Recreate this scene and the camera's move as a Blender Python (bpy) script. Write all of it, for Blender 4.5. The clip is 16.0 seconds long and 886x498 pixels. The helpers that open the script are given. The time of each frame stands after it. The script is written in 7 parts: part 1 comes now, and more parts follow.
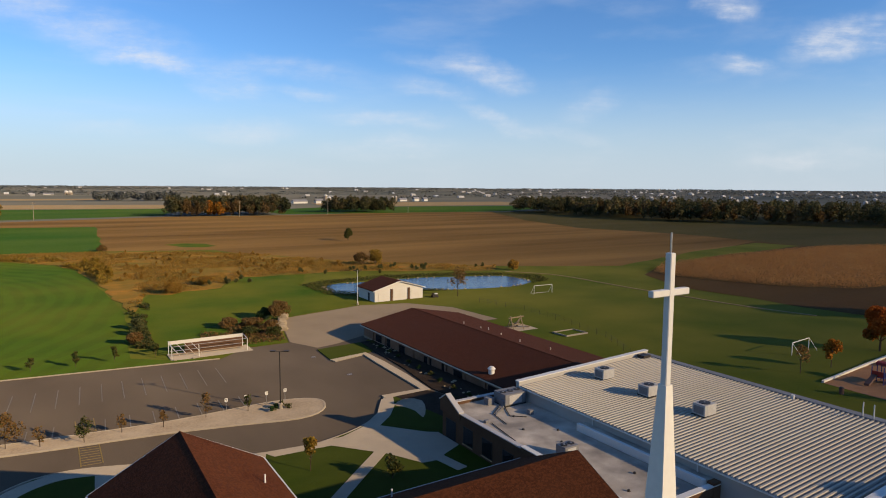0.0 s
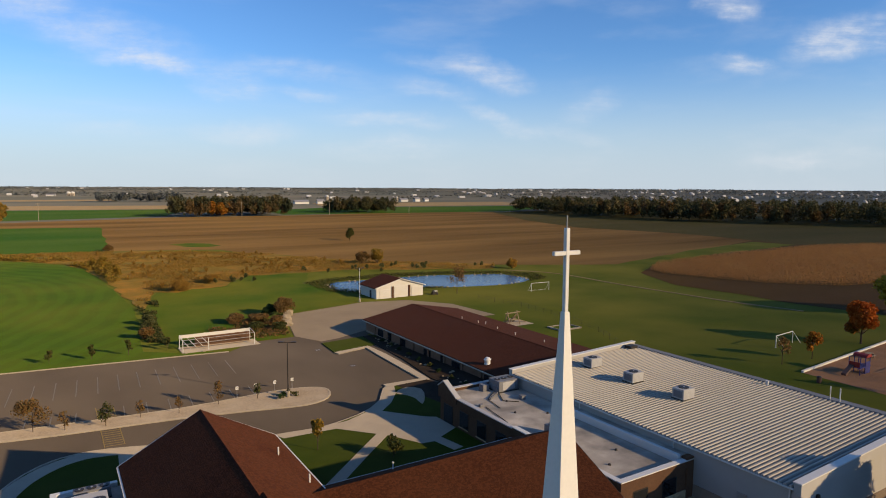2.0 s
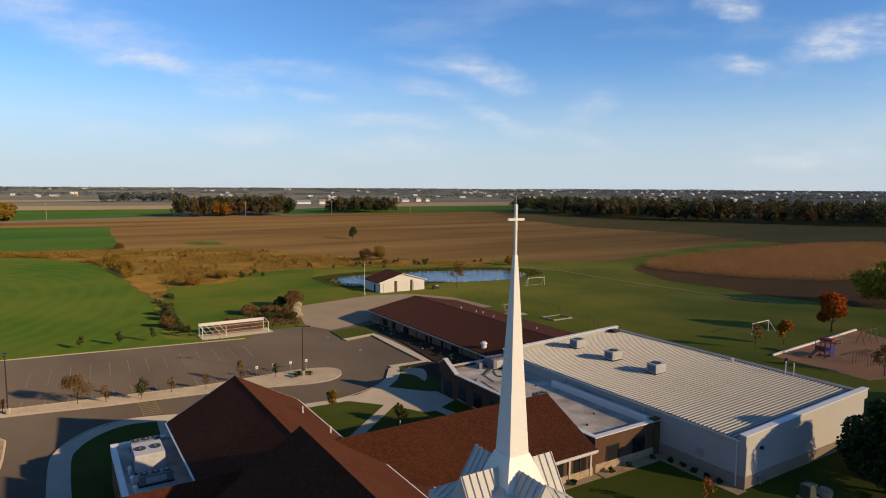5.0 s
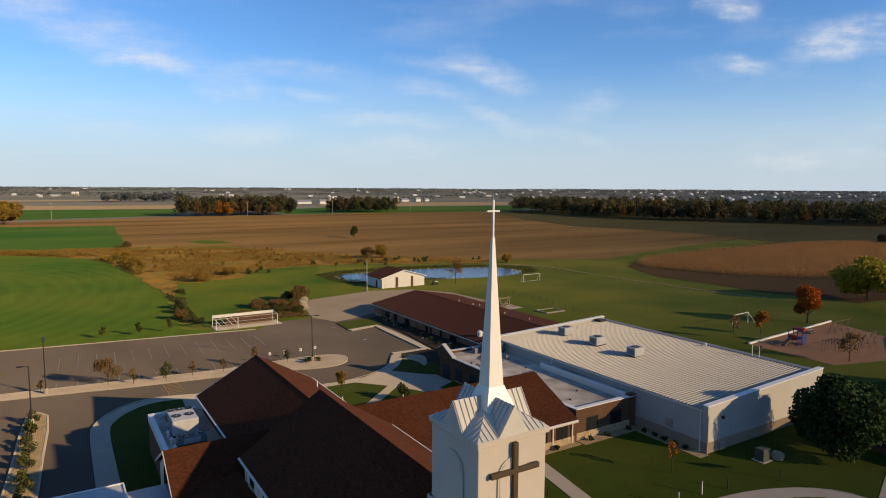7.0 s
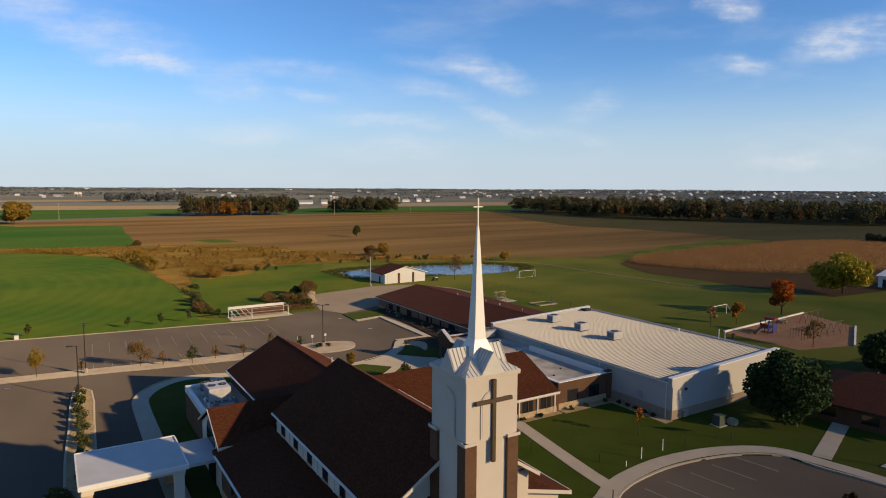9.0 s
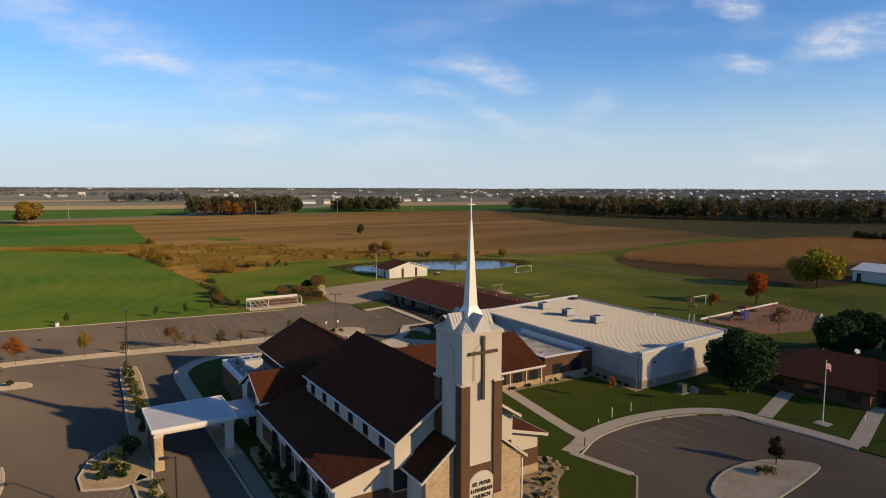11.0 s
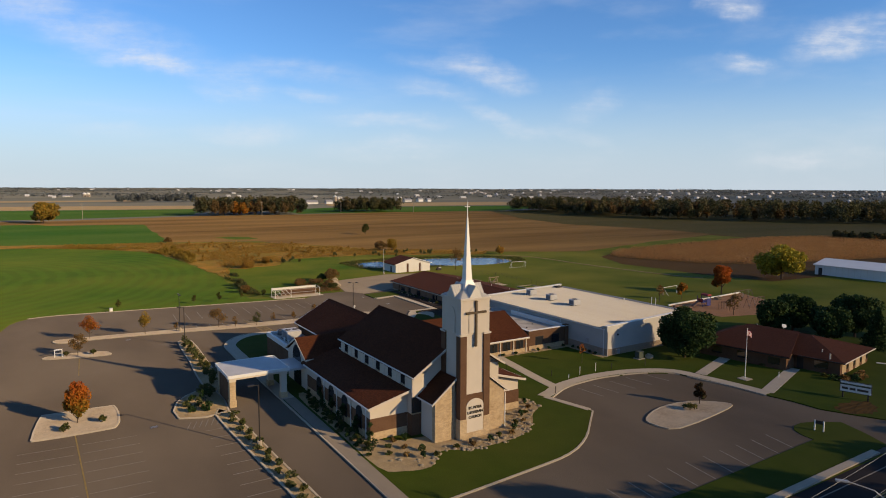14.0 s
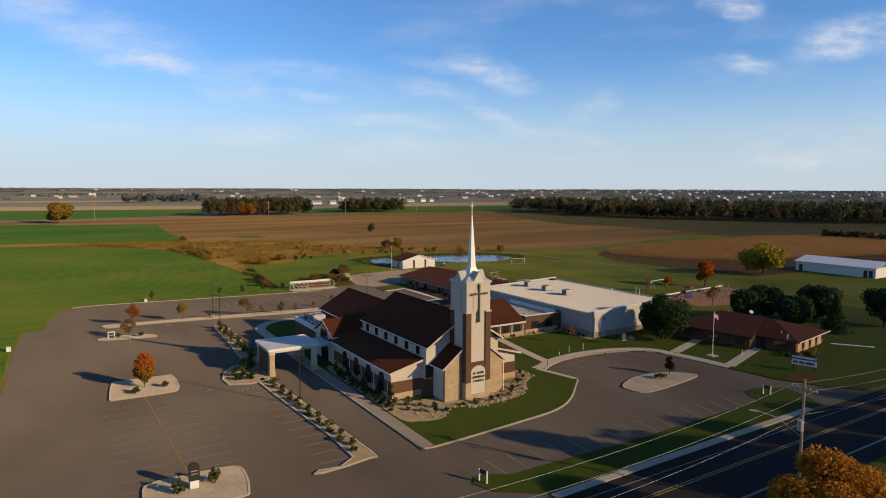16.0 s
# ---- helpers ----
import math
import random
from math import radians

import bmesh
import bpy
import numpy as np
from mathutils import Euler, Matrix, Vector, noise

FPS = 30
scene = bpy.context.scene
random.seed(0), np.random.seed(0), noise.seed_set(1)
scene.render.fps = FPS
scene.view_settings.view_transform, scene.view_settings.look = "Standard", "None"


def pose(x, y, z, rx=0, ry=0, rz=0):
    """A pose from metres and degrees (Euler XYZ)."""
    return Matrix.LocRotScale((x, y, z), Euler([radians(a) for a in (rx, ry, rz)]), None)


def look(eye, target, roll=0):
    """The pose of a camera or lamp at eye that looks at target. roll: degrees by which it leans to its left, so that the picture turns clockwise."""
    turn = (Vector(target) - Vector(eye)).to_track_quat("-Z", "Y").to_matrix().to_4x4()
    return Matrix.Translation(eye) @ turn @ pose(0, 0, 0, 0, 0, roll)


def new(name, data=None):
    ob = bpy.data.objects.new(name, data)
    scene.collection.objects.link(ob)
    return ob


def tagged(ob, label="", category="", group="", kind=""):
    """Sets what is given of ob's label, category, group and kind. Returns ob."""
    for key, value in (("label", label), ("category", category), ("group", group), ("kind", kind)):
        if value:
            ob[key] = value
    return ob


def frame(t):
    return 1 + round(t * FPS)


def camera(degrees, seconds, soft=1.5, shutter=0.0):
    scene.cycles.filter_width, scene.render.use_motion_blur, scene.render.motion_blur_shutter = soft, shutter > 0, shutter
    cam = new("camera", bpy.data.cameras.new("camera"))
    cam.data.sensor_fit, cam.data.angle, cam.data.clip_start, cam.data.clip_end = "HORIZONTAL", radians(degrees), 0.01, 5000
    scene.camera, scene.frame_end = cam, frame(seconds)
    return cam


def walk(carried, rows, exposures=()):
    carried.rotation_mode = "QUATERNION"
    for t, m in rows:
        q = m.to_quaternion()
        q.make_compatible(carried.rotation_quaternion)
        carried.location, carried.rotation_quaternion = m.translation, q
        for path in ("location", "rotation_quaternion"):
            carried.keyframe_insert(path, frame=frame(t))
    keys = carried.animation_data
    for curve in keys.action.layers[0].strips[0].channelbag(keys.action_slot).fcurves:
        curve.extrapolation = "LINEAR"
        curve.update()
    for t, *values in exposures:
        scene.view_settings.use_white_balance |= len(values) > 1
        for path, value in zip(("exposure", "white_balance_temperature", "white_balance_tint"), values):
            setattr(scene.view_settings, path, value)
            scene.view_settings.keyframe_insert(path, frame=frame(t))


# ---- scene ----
cam = camera(69.9, 16.0, soft=1.0)
PATH = [
    (0, (-7.055, -5.52, 28.547), (-5.998, -3.834, 28.349), 0.4),
    (0.5, (-7.51, -6.7, 28.532), (-6.455, -5.012, 28.335), 0.3),
    (1, (-8.087, -7.836, 28.574), (-7.032, -6.149, 28.378), 0.4),
    (1.5, (-8.852, -8.983, 28.579), (-7.796, -7.295, 28.382), 0.4),
    (2, (-9.351, -10.004, 28.548), (-8.297, -8.316, 28.351), 0.3),
    (2.5, (-9.973, -11.124, 28.51), (-8.92, -9.436, 28.314), 0.3),
    (3, (-10.714, -12.313, 28.467), (-9.661, -10.624, 28.27), 0.3),
    (3.5, (-11.531, -13.572, 28.43), (-10.478, -11.883, 28.233), 0.3),
    (4, (-12.358, -14.902, 28.37), (-11.305, -13.212, 28.174), 0.3),
    (6.5, (-17.1, -22.756, 28.276), (-16.048, -21.066, 28.08), 0.3),
    (7, (-18.199, -24.631, 28.31), (-17.146, -22.942, 28.114), 0.3),
    (7.5, (-19.342, -26.595, 28.344), (-18.289, -24.906, 28.149), 0.3),
    (8, (-20.576, -28.665, 28.35), (-19.523, -26.976, 28.155), 0.3),
    (8.5, (-21.919, -30.906, 28.363), (-20.867, -29.216, 28.167), 0.4),
    (9, (-23.339, -33.282, 28.394), (-22.287, -31.592, 28.199), 0.3),
    (11.5, (-31.601, -46.589, 28.751), (-30.552, -44.897, 28.554), 0.2),
    (12, (-33.366, -49.465, 28.886), (-32.318, -47.774, 28.69), 0.2),
    (12.5, (-35.326, -52.285, 29.006), (-34.276, -50.593, 28.809), 0.3),
    (13, (-37.257, -55.308, 29.183), (-36.208, -53.617, 28.986), 0.2),
    (13.5, (-39.207, -58.204, 29.342), (-38.159, -56.512, 29.145), 0.2),
    (14, (-41.257, -61.167, 29.458), (-40.208, -59.475, 29.262), 0.2),
    (14.5, (-43.339, -64.207, 29.486), (-42.292, -62.514, 29.29), 0.2),
    (15, (-45.533, -67.177, 29.538), (-44.487, -65.484, 29.343), 0.2),
    (15.5, (-47.767, -70.354, 29.688), (-46.721, -68.66, 29.493), 0.2),
    (16, (-49.943, -73.349, 29.783), (-48.899, -71.655, 29.588), 0.2),
]
walk(cam, [(t, look(eye, target, roll)) for t, eye, target, roll in PATH])

# ---- light ----
from mathutils import geometry

SUN_AZ, SUN_EL = radians(149.0), radians(17.8)
world = bpy.data.worlds.new("world")
scene.world = world
world.use_nodes = True
wn, wl = world.node_tree.nodes, world.node_tree.links
wn.clear()
w_out = wn.new("ShaderNodeOutputWorld")
w_bg = wn.new("ShaderNodeBackground")
w_sky = wn.new("ShaderNodeTexSky")
w_sky.sky_type = "NISHITA"
w_sky.sun_disc = False
w_sky.sun_elevation, w_sky.sun_rotation = SUN_EL, SUN_AZ
w_sky.altitude, w_sky.air_density, w_sky.dust_density, w_sky.ozone_density = 250, 1.0, 0.0, 3.0
w_bg.inputs["Strength"].default_value = 0.092
# thin cirrus: streaks at their places in the sky, broken up by stretched noise. A place is given by the
# tangents of its angles to the side of and above the horizon's bearing (0.529, 0.849)
w_tc = wn.new("ShaderNodeTexCoord")


def sky_math(op, a, b=None, clamp=False):
    n = wn.new("ShaderNodeMath")
    n.operation, n.use_clamp = op, clamp
    for k, v in enumerate((a, b)):
        if v is not None:
            if isinstance(v, (int, float)):
                n.inputs[k].default_value = v
            else:
                wl.new(v, n.inputs[k])
    return n.outputs["Value"]


def sky_dot(way):
    n = wn.new("ShaderNodeVectorMath")
    n.operation = "DOT_PRODUCT"
    n.inputs[1].default_value = way
    wl.new(w_tc.outputs["Generated"], n.inputs[0])
    return n.outputs["Value"]


def sky_noise(vector, scale, detail, rough=0.55, stretch=(1, 1, 1), turn=0.0):
    m, n = wn.new("ShaderNodeMapping"), wn.new("ShaderNodeTexNoise")
    m.inputs["Scale"].default_value, m.inputs["Rotation"].default_value = stretch, (0, 0, radians(turn))
    n.inputs["Scale"].default_value, n.inputs["Detail"].default_value, n.inputs["Roughness"].default_value = scale, detail, rough
    wl.new(vector, m.inputs["Vector"])
    wl.new(m.outputs["Vector"], n.inputs["Vector"])
    return n


def sky_range(value, lo, hi, to_lo=0.0, to_hi=1.0):
    n = wn.new("ShaderNodeMapRange")
    n.interpolation_type = "SMOOTHSTEP"
    for k, v in (("From Min", lo), ("From Max", hi), ("To Min", to_lo), ("To Max", to_hi)):
        n.inputs[k].default_value = v
    wl.new(value, n.inputs["Value"])
    return n.outputs["Result"]


ahead = sky_math("MAXIMUM", sky_dot((0.529, 0.849, 0.0)), 0.04)
w_uv = wn.new("ShaderNodeCombineXYZ")
wl.new(sky_math("DIVIDE", sky_dot((0.849, -0.529, 0.0)), ahead), w_uv.inputs["X"])
wl.new(sky_math("DIVIDE", sky_dot((0.0, 0.0, 1.0)), ahead), w_uv.inputs["Y"])
w_bend = wn.new("ShaderNodeVectorMath")
w_bend.operation = "MULTIPLY_ADD"
w_bend.inputs[1].default_value, w_bend.inputs[2].default_value = (0.09, 0.05, 0.0), (-0.045, -0.025, 0.0)
wl.new(sky_noise(w_uv.outputs["Vector"], 9.0, 5, 0.6).outputs["Color"], w_bend.inputs[0])
w_bent = wn.new("ShaderNodeVectorMath")
w_bent.operation = "ADD"
wl.new(w_uv.outputs["Vector"], w_bent.inputs[0])
wl.new(w_bend.outputs["Vector"], w_bent.inputs[1])
# side, height, lean, half length, half width, density
CIRRUS = [
    (-0.551, 0.243, -18, 0.30, 0.055, 0.40), (-0.462, 0.190, -8, 0.11, 0.020, 0.60), (-0.328, 0.155, -10, 0.085, 0.032, 0.50),
    (-0.215, 0.138, -8, 0.065, 0.012, 0.40), (-0.232, 0.177, -5, 0.16, 0.026, 0.30), (0.069, 0.174, -25, 0.09, 0.030, 0.62),
    (-0.022, 0.190, -5, 0.09, 0.018, 0.30), (-0.014, 0.150, -8, 0.09, 0.022, 0.55), (0.092, 0.098, -22, 0.09, 0.018, 0.45), (0.228, 0.123, 20, 0.07, 0.030, 0.42),
]
LOW_CLOUD = [(0.198, 0.080, -10, 0.07, 0.018, 0.32), (-0.084, 0.100, -2, 0.14, 0.014, 0.36), (-0.312, 0.084, 0, 0.12, 0.024, 0.36), (-0.084, 0.059, 2, 0.14, 0.024, 0.45), (0.588, 0.043, 4, 0.17, 0.022, 0.45), (-0.501, 0.087, 0, 0.12, 0.016, 0.26)]
PUFFS = [(0.430, 0.277, 0, 0.06, 0.026, 0.85), (0.461, 0.193, 0, 0.058, 0.022, 0.85), (0.619, 0.232, 10, 0.13, 0.042, 0.85)]
cloud = 0.0
for side, up, lean, length, width, density in CIRRUS + LOW_CLOUD + PUFFS:
    w_m, w_g = wn.new("ShaderNodeMapping"), wn.new("ShaderNodeTexGradient")
    w_m.vector_type, w_g.gradient_type = "TEXTURE", "SPHERICAL"
    w_m.inputs["Location"].default_value, w_m.inputs["Rotation"].default_value, w_m.inputs["Scale"].default_value = (side, up, 0), (0, 0, radians(lean)), (length, width, 1)
    wl.new(w_bent.outputs["Vector"], w_m.inputs["Vector"])
    wl.new(w_m.outputs["Vector"], w_g.inputs["Vector"])
    cloud = sky_math("ADD", sky_math("MULTIPLY", sky_range(w_g.outputs["Fac"], 0.0, 0.8), density), cloud)
wisp = sky_range(sky_noise(w_uv.outputs["Vector"], 7.0, 7, 0.6, (1.0, 4.5, 1.0), 14).outputs["Fac"], 0.36, 0.68, 0.25, 1.0)
ripple = sky_range(sky_noise(w_uv.outputs["Vector"], 55.0, 3, 0.6, (1.0, 1.6, 1.0), 30).outputs["Fac"], 0.3, 0.7, 0.72, 1.0)
# a thin even veil over the whole sky
veil = sky_range(sky_noise(w_tc.outputs["Generated"], 1.1, 7, 0.55, (2.2, 6.0, 16.0), 40).outputs["Fac"], 0.45, 0.85, 0.0, 0.22)
cover = sky_math("ADD", sky_math("MULTIPLY", sky_math("MULTIPLY", cloud, wisp), ripple), veil, True)
w_mix = wn.new("ShaderNodeMixRGB")
w_mix.inputs["Color2"].default_value = (6.2, 6.3, 6.6, 1)
wl.new(cover, w_mix.inputs["Fac"])
w_hs = wn.new("ShaderNodeHueSaturation")
w_hs.inputs["Saturation"].default_value = 1.08
w_sep = wn.new("ShaderNodeSeparateXYZ")
w_hz = wn.new("ShaderNodeMapRange")
w_hz.interpolation_type = "SMOOTHERSTEP"
w_hz.inputs["From Min"].default_value, w_hz.inputs["From Max"].default_value = -0.02, 0.22
w_hz.inputs["To Min"].default_value, w_hz.inputs["To Max"].default_value = 0.9, 0.0
w_haze = wn.new("ShaderNodeMixRGB")
w_haze.inputs["Color2"].default_value = (4.15, 4.85, 5.65, 1)
wl.new(w_sky.outputs["Color"], w_hs.inputs["Color"])
wl.new(w_tc.outputs["Generated"], w_sep.inputs["Vector"])
wl.new(w_sep.outputs["Z"], w_hz.inputs["Value"])
wl.new(w_hz.outputs["Result"], w_haze.inputs["Fac"])
w_tint = wn.new("ShaderNodeMixRGB")
w_tint.blend_type = "MULTIPLY"
w_tint.inputs["Fac"].default_value = 1.0
w_tint.inputs["Color2"].default_value = (0.775, 0.975, 1.25, 1)
wl.new(w_hs.outputs["Color"], w_tint.inputs["Color1"])
wl.new(w_tint.outputs["Color"], w_haze.inputs["Color1"])
wl.new(w_haze.outputs["Color"], w_mix.inputs["Color1"])
wl.new(w_mix.outputs["Color"], w_bg.inputs["Color"])
wl.new(w_bg.outputs["Background"], w_out.inputs["Surface"])

sun = new("sun", bpy.data.lights.new("sun", "SUN"))
sun.data.energy, sun.data.angle, sun.data.color = 3.85, radians(0.6), (1.0, 0.75, 0.445)
SUN_WAY = Vector((math.sin(SUN_AZ) * math.cos(SUN_EL), math.cos(SUN_AZ) * math.cos(SUN_EL), math.sin(SUN_EL)))
sun.matrix_world = look(SUN_WAY * 100, (0, 0, 0))
scene.view_settings.exposure = 0.5


# ---- materials ----
def surface(name, c1, c2, size=1.0, rough=0.8, bump=0.2, grain=0.05, metal=0.0, c3=None, c3_size=10.0, c3_amount=0.5, stretch=(1, 1, 1), gloss=0.25, speckle=0.55, course=0.0, mow=0.0, tabs=0.42):
    """Two colours mixed by noise of a size in metres, with finer grain, a third colour in broad stains, and relief."""
    m = bpy.data.materials.new(name)
    m.use_nodes = True
    n, l = m.node_tree.nodes, m.node_tree.links
    bsdf = n["Principled BSDF"]
    tc = n.new("ShaderNodeTexCoord")
    mp = n.new("ShaderNodeMapping")
    mp.inputs["Scale"].default_value = stretch
    l.new(tc.outputs["Object"], mp.inputs["Vector"])

    def ns(scale, detail):
        t = n.new("ShaderNodeTexNoise")
        t.inputs["Scale"].default_value, t.inputs["Detail"].default_value = scale, detail
        l.new(mp.outputs["Vector"], t.inputs["Vector"])
        return t

    def mix(a, b, fac, lo=0.0, hi=1.0):
        x = n.new("ShaderNodeMixRGB")
        r = n.new("ShaderNodeMapRange")
        r.inputs["From Min"].default_value, r.inputs["From Max"].default_value = 0.32, 0.68
        r.inputs["To Min"].default_value, r.inputs["To Max"].default_value = lo, hi
        l.new(fac, r.inputs["Value"])
        l.new(r.outputs["Result"], x.inputs["Fac"])
        for s, v in (("Color1", a), ("Color2", b)):
            if isinstance(v, tuple):
                x.inputs[s].default_value = (*v, 1)
            else:
                l.new(v, x.inputs[s])
        return x.outputs["Color"]

    big, fine = ns(1.0 / size, 4), ns(1.0 / grain, 2)
    col = mix(c1, c2, big.outputs["Fac"])
    mid = tuple(0.5 * (a + b) * 0.62 for a, b in zip(c1, c2))
    col = mix(col, mid, fine.outputs["Fac"], 0.0, speckle)
    if c3:
        col = mix(col, c3, ns(1.0 / c3_size, 5).outputs["Fac"], 0.0, c3_amount)
    if mow:
        # mowing swaths, in wide arcs
        mm, wv = n.new("ShaderNodeMapping"), n.new("ShaderNodeTexWave")
        mm.inputs["Location"].default_value = (110, -190, 0)
        l.new(tc.outputs["Object"], mm.inputs["Vector"])
        l.new(mm.outputs["Vector"], wv.inputs["Vector"])
        wv.wave_type, wv.rings_direction = "RINGS", "Z"
        for key, value in (("Scale", 0.314 / mow), ("Distortion", 9.0), ("Detail", 3.0), ("Detail Scale", 0.4)):
            wv.inputs[key].default_value = value
        col = mix(col, tuple(v * 1.5 for v in c2), wv.outputs["Fac"], 0.0, 0.22)
    step = None
    if course:
        # courses of shingles, each a step in height, with tabs of slightly different tone
        sp, dv, fr = n.new("ShaderNodeSeparateXYZ"), n.new("ShaderNodeMath"), n.new("ShaderNodeMath")
        dv.operation, fr.operation = "DIVIDE", "FRACT"
        dv.inputs[1].default_value = course
        l.new(tc.outputs["Object"], sp.inputs["Vector"])
        l.new(sp.outputs["Z"], dv.inputs[0])
        l.new(dv.outputs["Value"], fr.inputs[0])
        step = fr.outputs["Value"]
        tab = n.new("ShaderNodeTexVoronoi")
        tm = n.new("ShaderNodeMapping")
        tm.inputs["Scale"].default_value = (0.42 / course, 0.42 / course, 1.0 / course)
        l.new(tc.outputs["Object"], tm.inputs["Vector"])
        l.new(tm.outputs["Vector"], tab.inputs["Vector"])
        tab.inputs["Scale"].default_value = 1.0
        hue = n.new("ShaderNodeSeparateColor")
        l.new(tab.outputs["Color"], hue.inputs["Color"])
        col = mix(col, tuple(v * 1.55 for v in c1), hue.outputs["Red"], -0.2, tabs)
    l.new(col, bsdf.inputs["Base Color"])
    bsdf.inputs["Roughness"].default_value, bsdf.inputs["Metallic"].default_value = rough, metal
    bsdf.inputs["Specular IOR Level"].default_value = 0.04 if rough > 0.84 else gloss
    bsdf.inputs["Diffuse Roughness"].default_value = 1.0 if rough > 0.84 else 0.3
    if bump:
        b = n.new("ShaderNodeBump")
        b.inputs["Strength"].default_value, b.inputs["Distance"].default_value = bump, grain
        l.new(fine.outputs["Fac"], b.inputs["Height"])
        if step:
            b2 = n.new("ShaderNodeBump")
            b2.inputs["Strength"].default_value, b2.inputs["Distance"].default_value = 0.5, 0.012
            l.new(step, b2.inputs["Height"])
            l.new(b.outputs["Normal"], b2.inputs["Normal"])
            b = b2
        l.new(b.outputs["Normal"], bsdf.inputs["Normal"])
    return m


def islands(name, colours, rough=0.7, trans=0.25, clump=0.0, rise=None):
    """Leaves: the colour changes from leaf to leaf, from crown to crown (clump, in metres) or from the foot of a crown to its top (rise)."""
    m = bpy.data.materials.new(name)
    m.use_nodes = True
    n, l = m.node_tree.nodes, m.node_tree.links
    bsdf = n["Principled BSDF"]
    geo = n.new("ShaderNodeNewGeometry")
    ramp = n.new("ShaderNodeValToRGB")
    el = ramp.color_ramp.elements
    el[0].color, el[1].color = (*colours[0], 1), (*colours[-1], 1)
    for i, c in enumerate(colours[1:-1]):
        e = el.new((i + 1) / (len(colours) - 1))
        e.color = (*c, 1)
    pick = geo.outputs["Random Per Island"]
    if clump or rise:
        tc, mx = n.new("ShaderNodeTexCoord"), n.new("ShaderNodeMix")
        rg = n.new("ShaderNodeMapRange")
        if clump:
            ns = n.new("ShaderNodeTexNoise")
            ns.inputs["Scale"].default_value, ns.inputs["Detail"].default_value = 1.0 / clump, 1.0
            l.new(tc.outputs["Object"], ns.inputs["Vector"])
            l.new(ns.outputs["Fac"], rg.inputs["Value"])
        else:
            sp = n.new("ShaderNodeSeparateXYZ")
            l.new(tc.outputs["Object"], sp.inputs["Vector"])
            l.new(sp.outputs["Z"], rg.inputs["Value"])
        rg.inputs["From Min"].default_value, rg.inputs["From Max"].default_value = rise or (0.34, 0.66)
        mx.inputs["Factor"].default_value = 0.32
        l.new(rg.outputs["Result"], mx.inputs["A"])
        l.new(pick, mx.inputs["B"])
        pick = mx.outputs["Result"]
    l.new(pick, ramp.inputs["Fac"])
    l.new(ramp.outputs["Color"], bsdf.inputs["Base Color"])
    bsdf.inputs["Roughness"].default_value = rough
    bsdf.inputs["Specular IOR Level"].default_value = 0.08
    if trans:
        tr = n.new("ShaderNodeBsdfTranslucent")
        ad = n.new("ShaderNodeMixShader")
        ad.inputs["Fac"].default_value = trans
        l.new(ramp.outputs["Color"], tr.inputs["Color"])
        l.new(bsdf.outputs["BSDF"], ad.inputs[1])
        l.new(tr.outputs["BSDF"], ad.inputs[2])
        l.new(ad.outputs["Shader"], n["Material Output"].inputs["Surface"])
    return m


GRASS = surface("lawn_grass", (0.02851, 0.04858, 0.004189), (0.04421, 0.06244, 0.005983), 3.0, 0.95, 0.25, 0.12, c3=(0.05703, 0.05897, 0.01077), c3_size=14, c3_amount=0.6)
FIELDGRASS = surface("playing_field_grass", (0.048, 0.072, 0.0065), (0.075, 0.092, 0.0085), 11.0, 0.95, 0.15, 0.3, c3=(0.125, 0.116, 0.0165), c3_size=30, c3_amount=0.9)
MEADOW = surface("meadow_grass", (0.022, 0.062, 0.0036), (0.044, 0.084, 0.0054), 7.0, 0.95, 0.15, 0.35, c3=(0.115, 0.108, 0.0125), c3_size=34, c3_amount=0.85)
HAY = surface("mown_hay", (0.022, 0.062, 0.0036), (0.044, 0.084, 0.0054), 9.0, 0.95, 0.15, 0.35, c3=(0.105, 0.105, 0.0115), c3_size=44, c3_amount=0.6, mow=5.0)
CROP = surface("winter_crop", (0.022, 0.070, 0.0045), (0.030, 0.080, 0.006), 10.0, 0.95, 0.4, 0.4, c3=(0.060, 0.092, 0.012), c3_size=50, c3_amount=0.8, stretch=(0.3, 1, 1))
SOIL = surface("stubble_soil", (0.1134, 0.06272, 0.01733), (0.0777, 0.04592, 0.01313), 7.0, 0.95, 0.6, 0.5, c3=(0.1806, 0.1075, 0.0357), c3_size=34, c3_amount=1.0, stretch=(0.12, 1, 1))
SOIL_DARK = surface("tilled_soil", (0.084, 0.042, 0.0145), (0.066, 0.034, 0.0125), 9.0, 0.95, 0.5, 0.5, c3=(0.078, 0.05, 0.0135), c3_size=40, stretch=(0.35, 1, 1))
BRUSH = surface("dry_meadow", (0.3772, 0.1704, 0.02896), (0.2066, 0.1331, 0.02673), 3.5, 0.95, 0.9, 0.4, c3=(0.1167, 0.09735, 0.02005), c3_size=11, c3_amount=0.9)
STRAW = surface("cut_straw_field", (0.2851, 0.2032, 0.1069), (0.2297, 0.1656, 0.08554), 20, 0.95, 0.3, 0.6)
ASPHALT = surface("asphalt", (0.102, 0.0785, 0.0565), (0.081, 0.0625, 0.0458), 6.0, 0.88, 0.3, 0.07, c3=(0.120, 0.0945, 0.068), c3_size=16, c3_amount=0.85, stretch=(1, 0.5, 1))
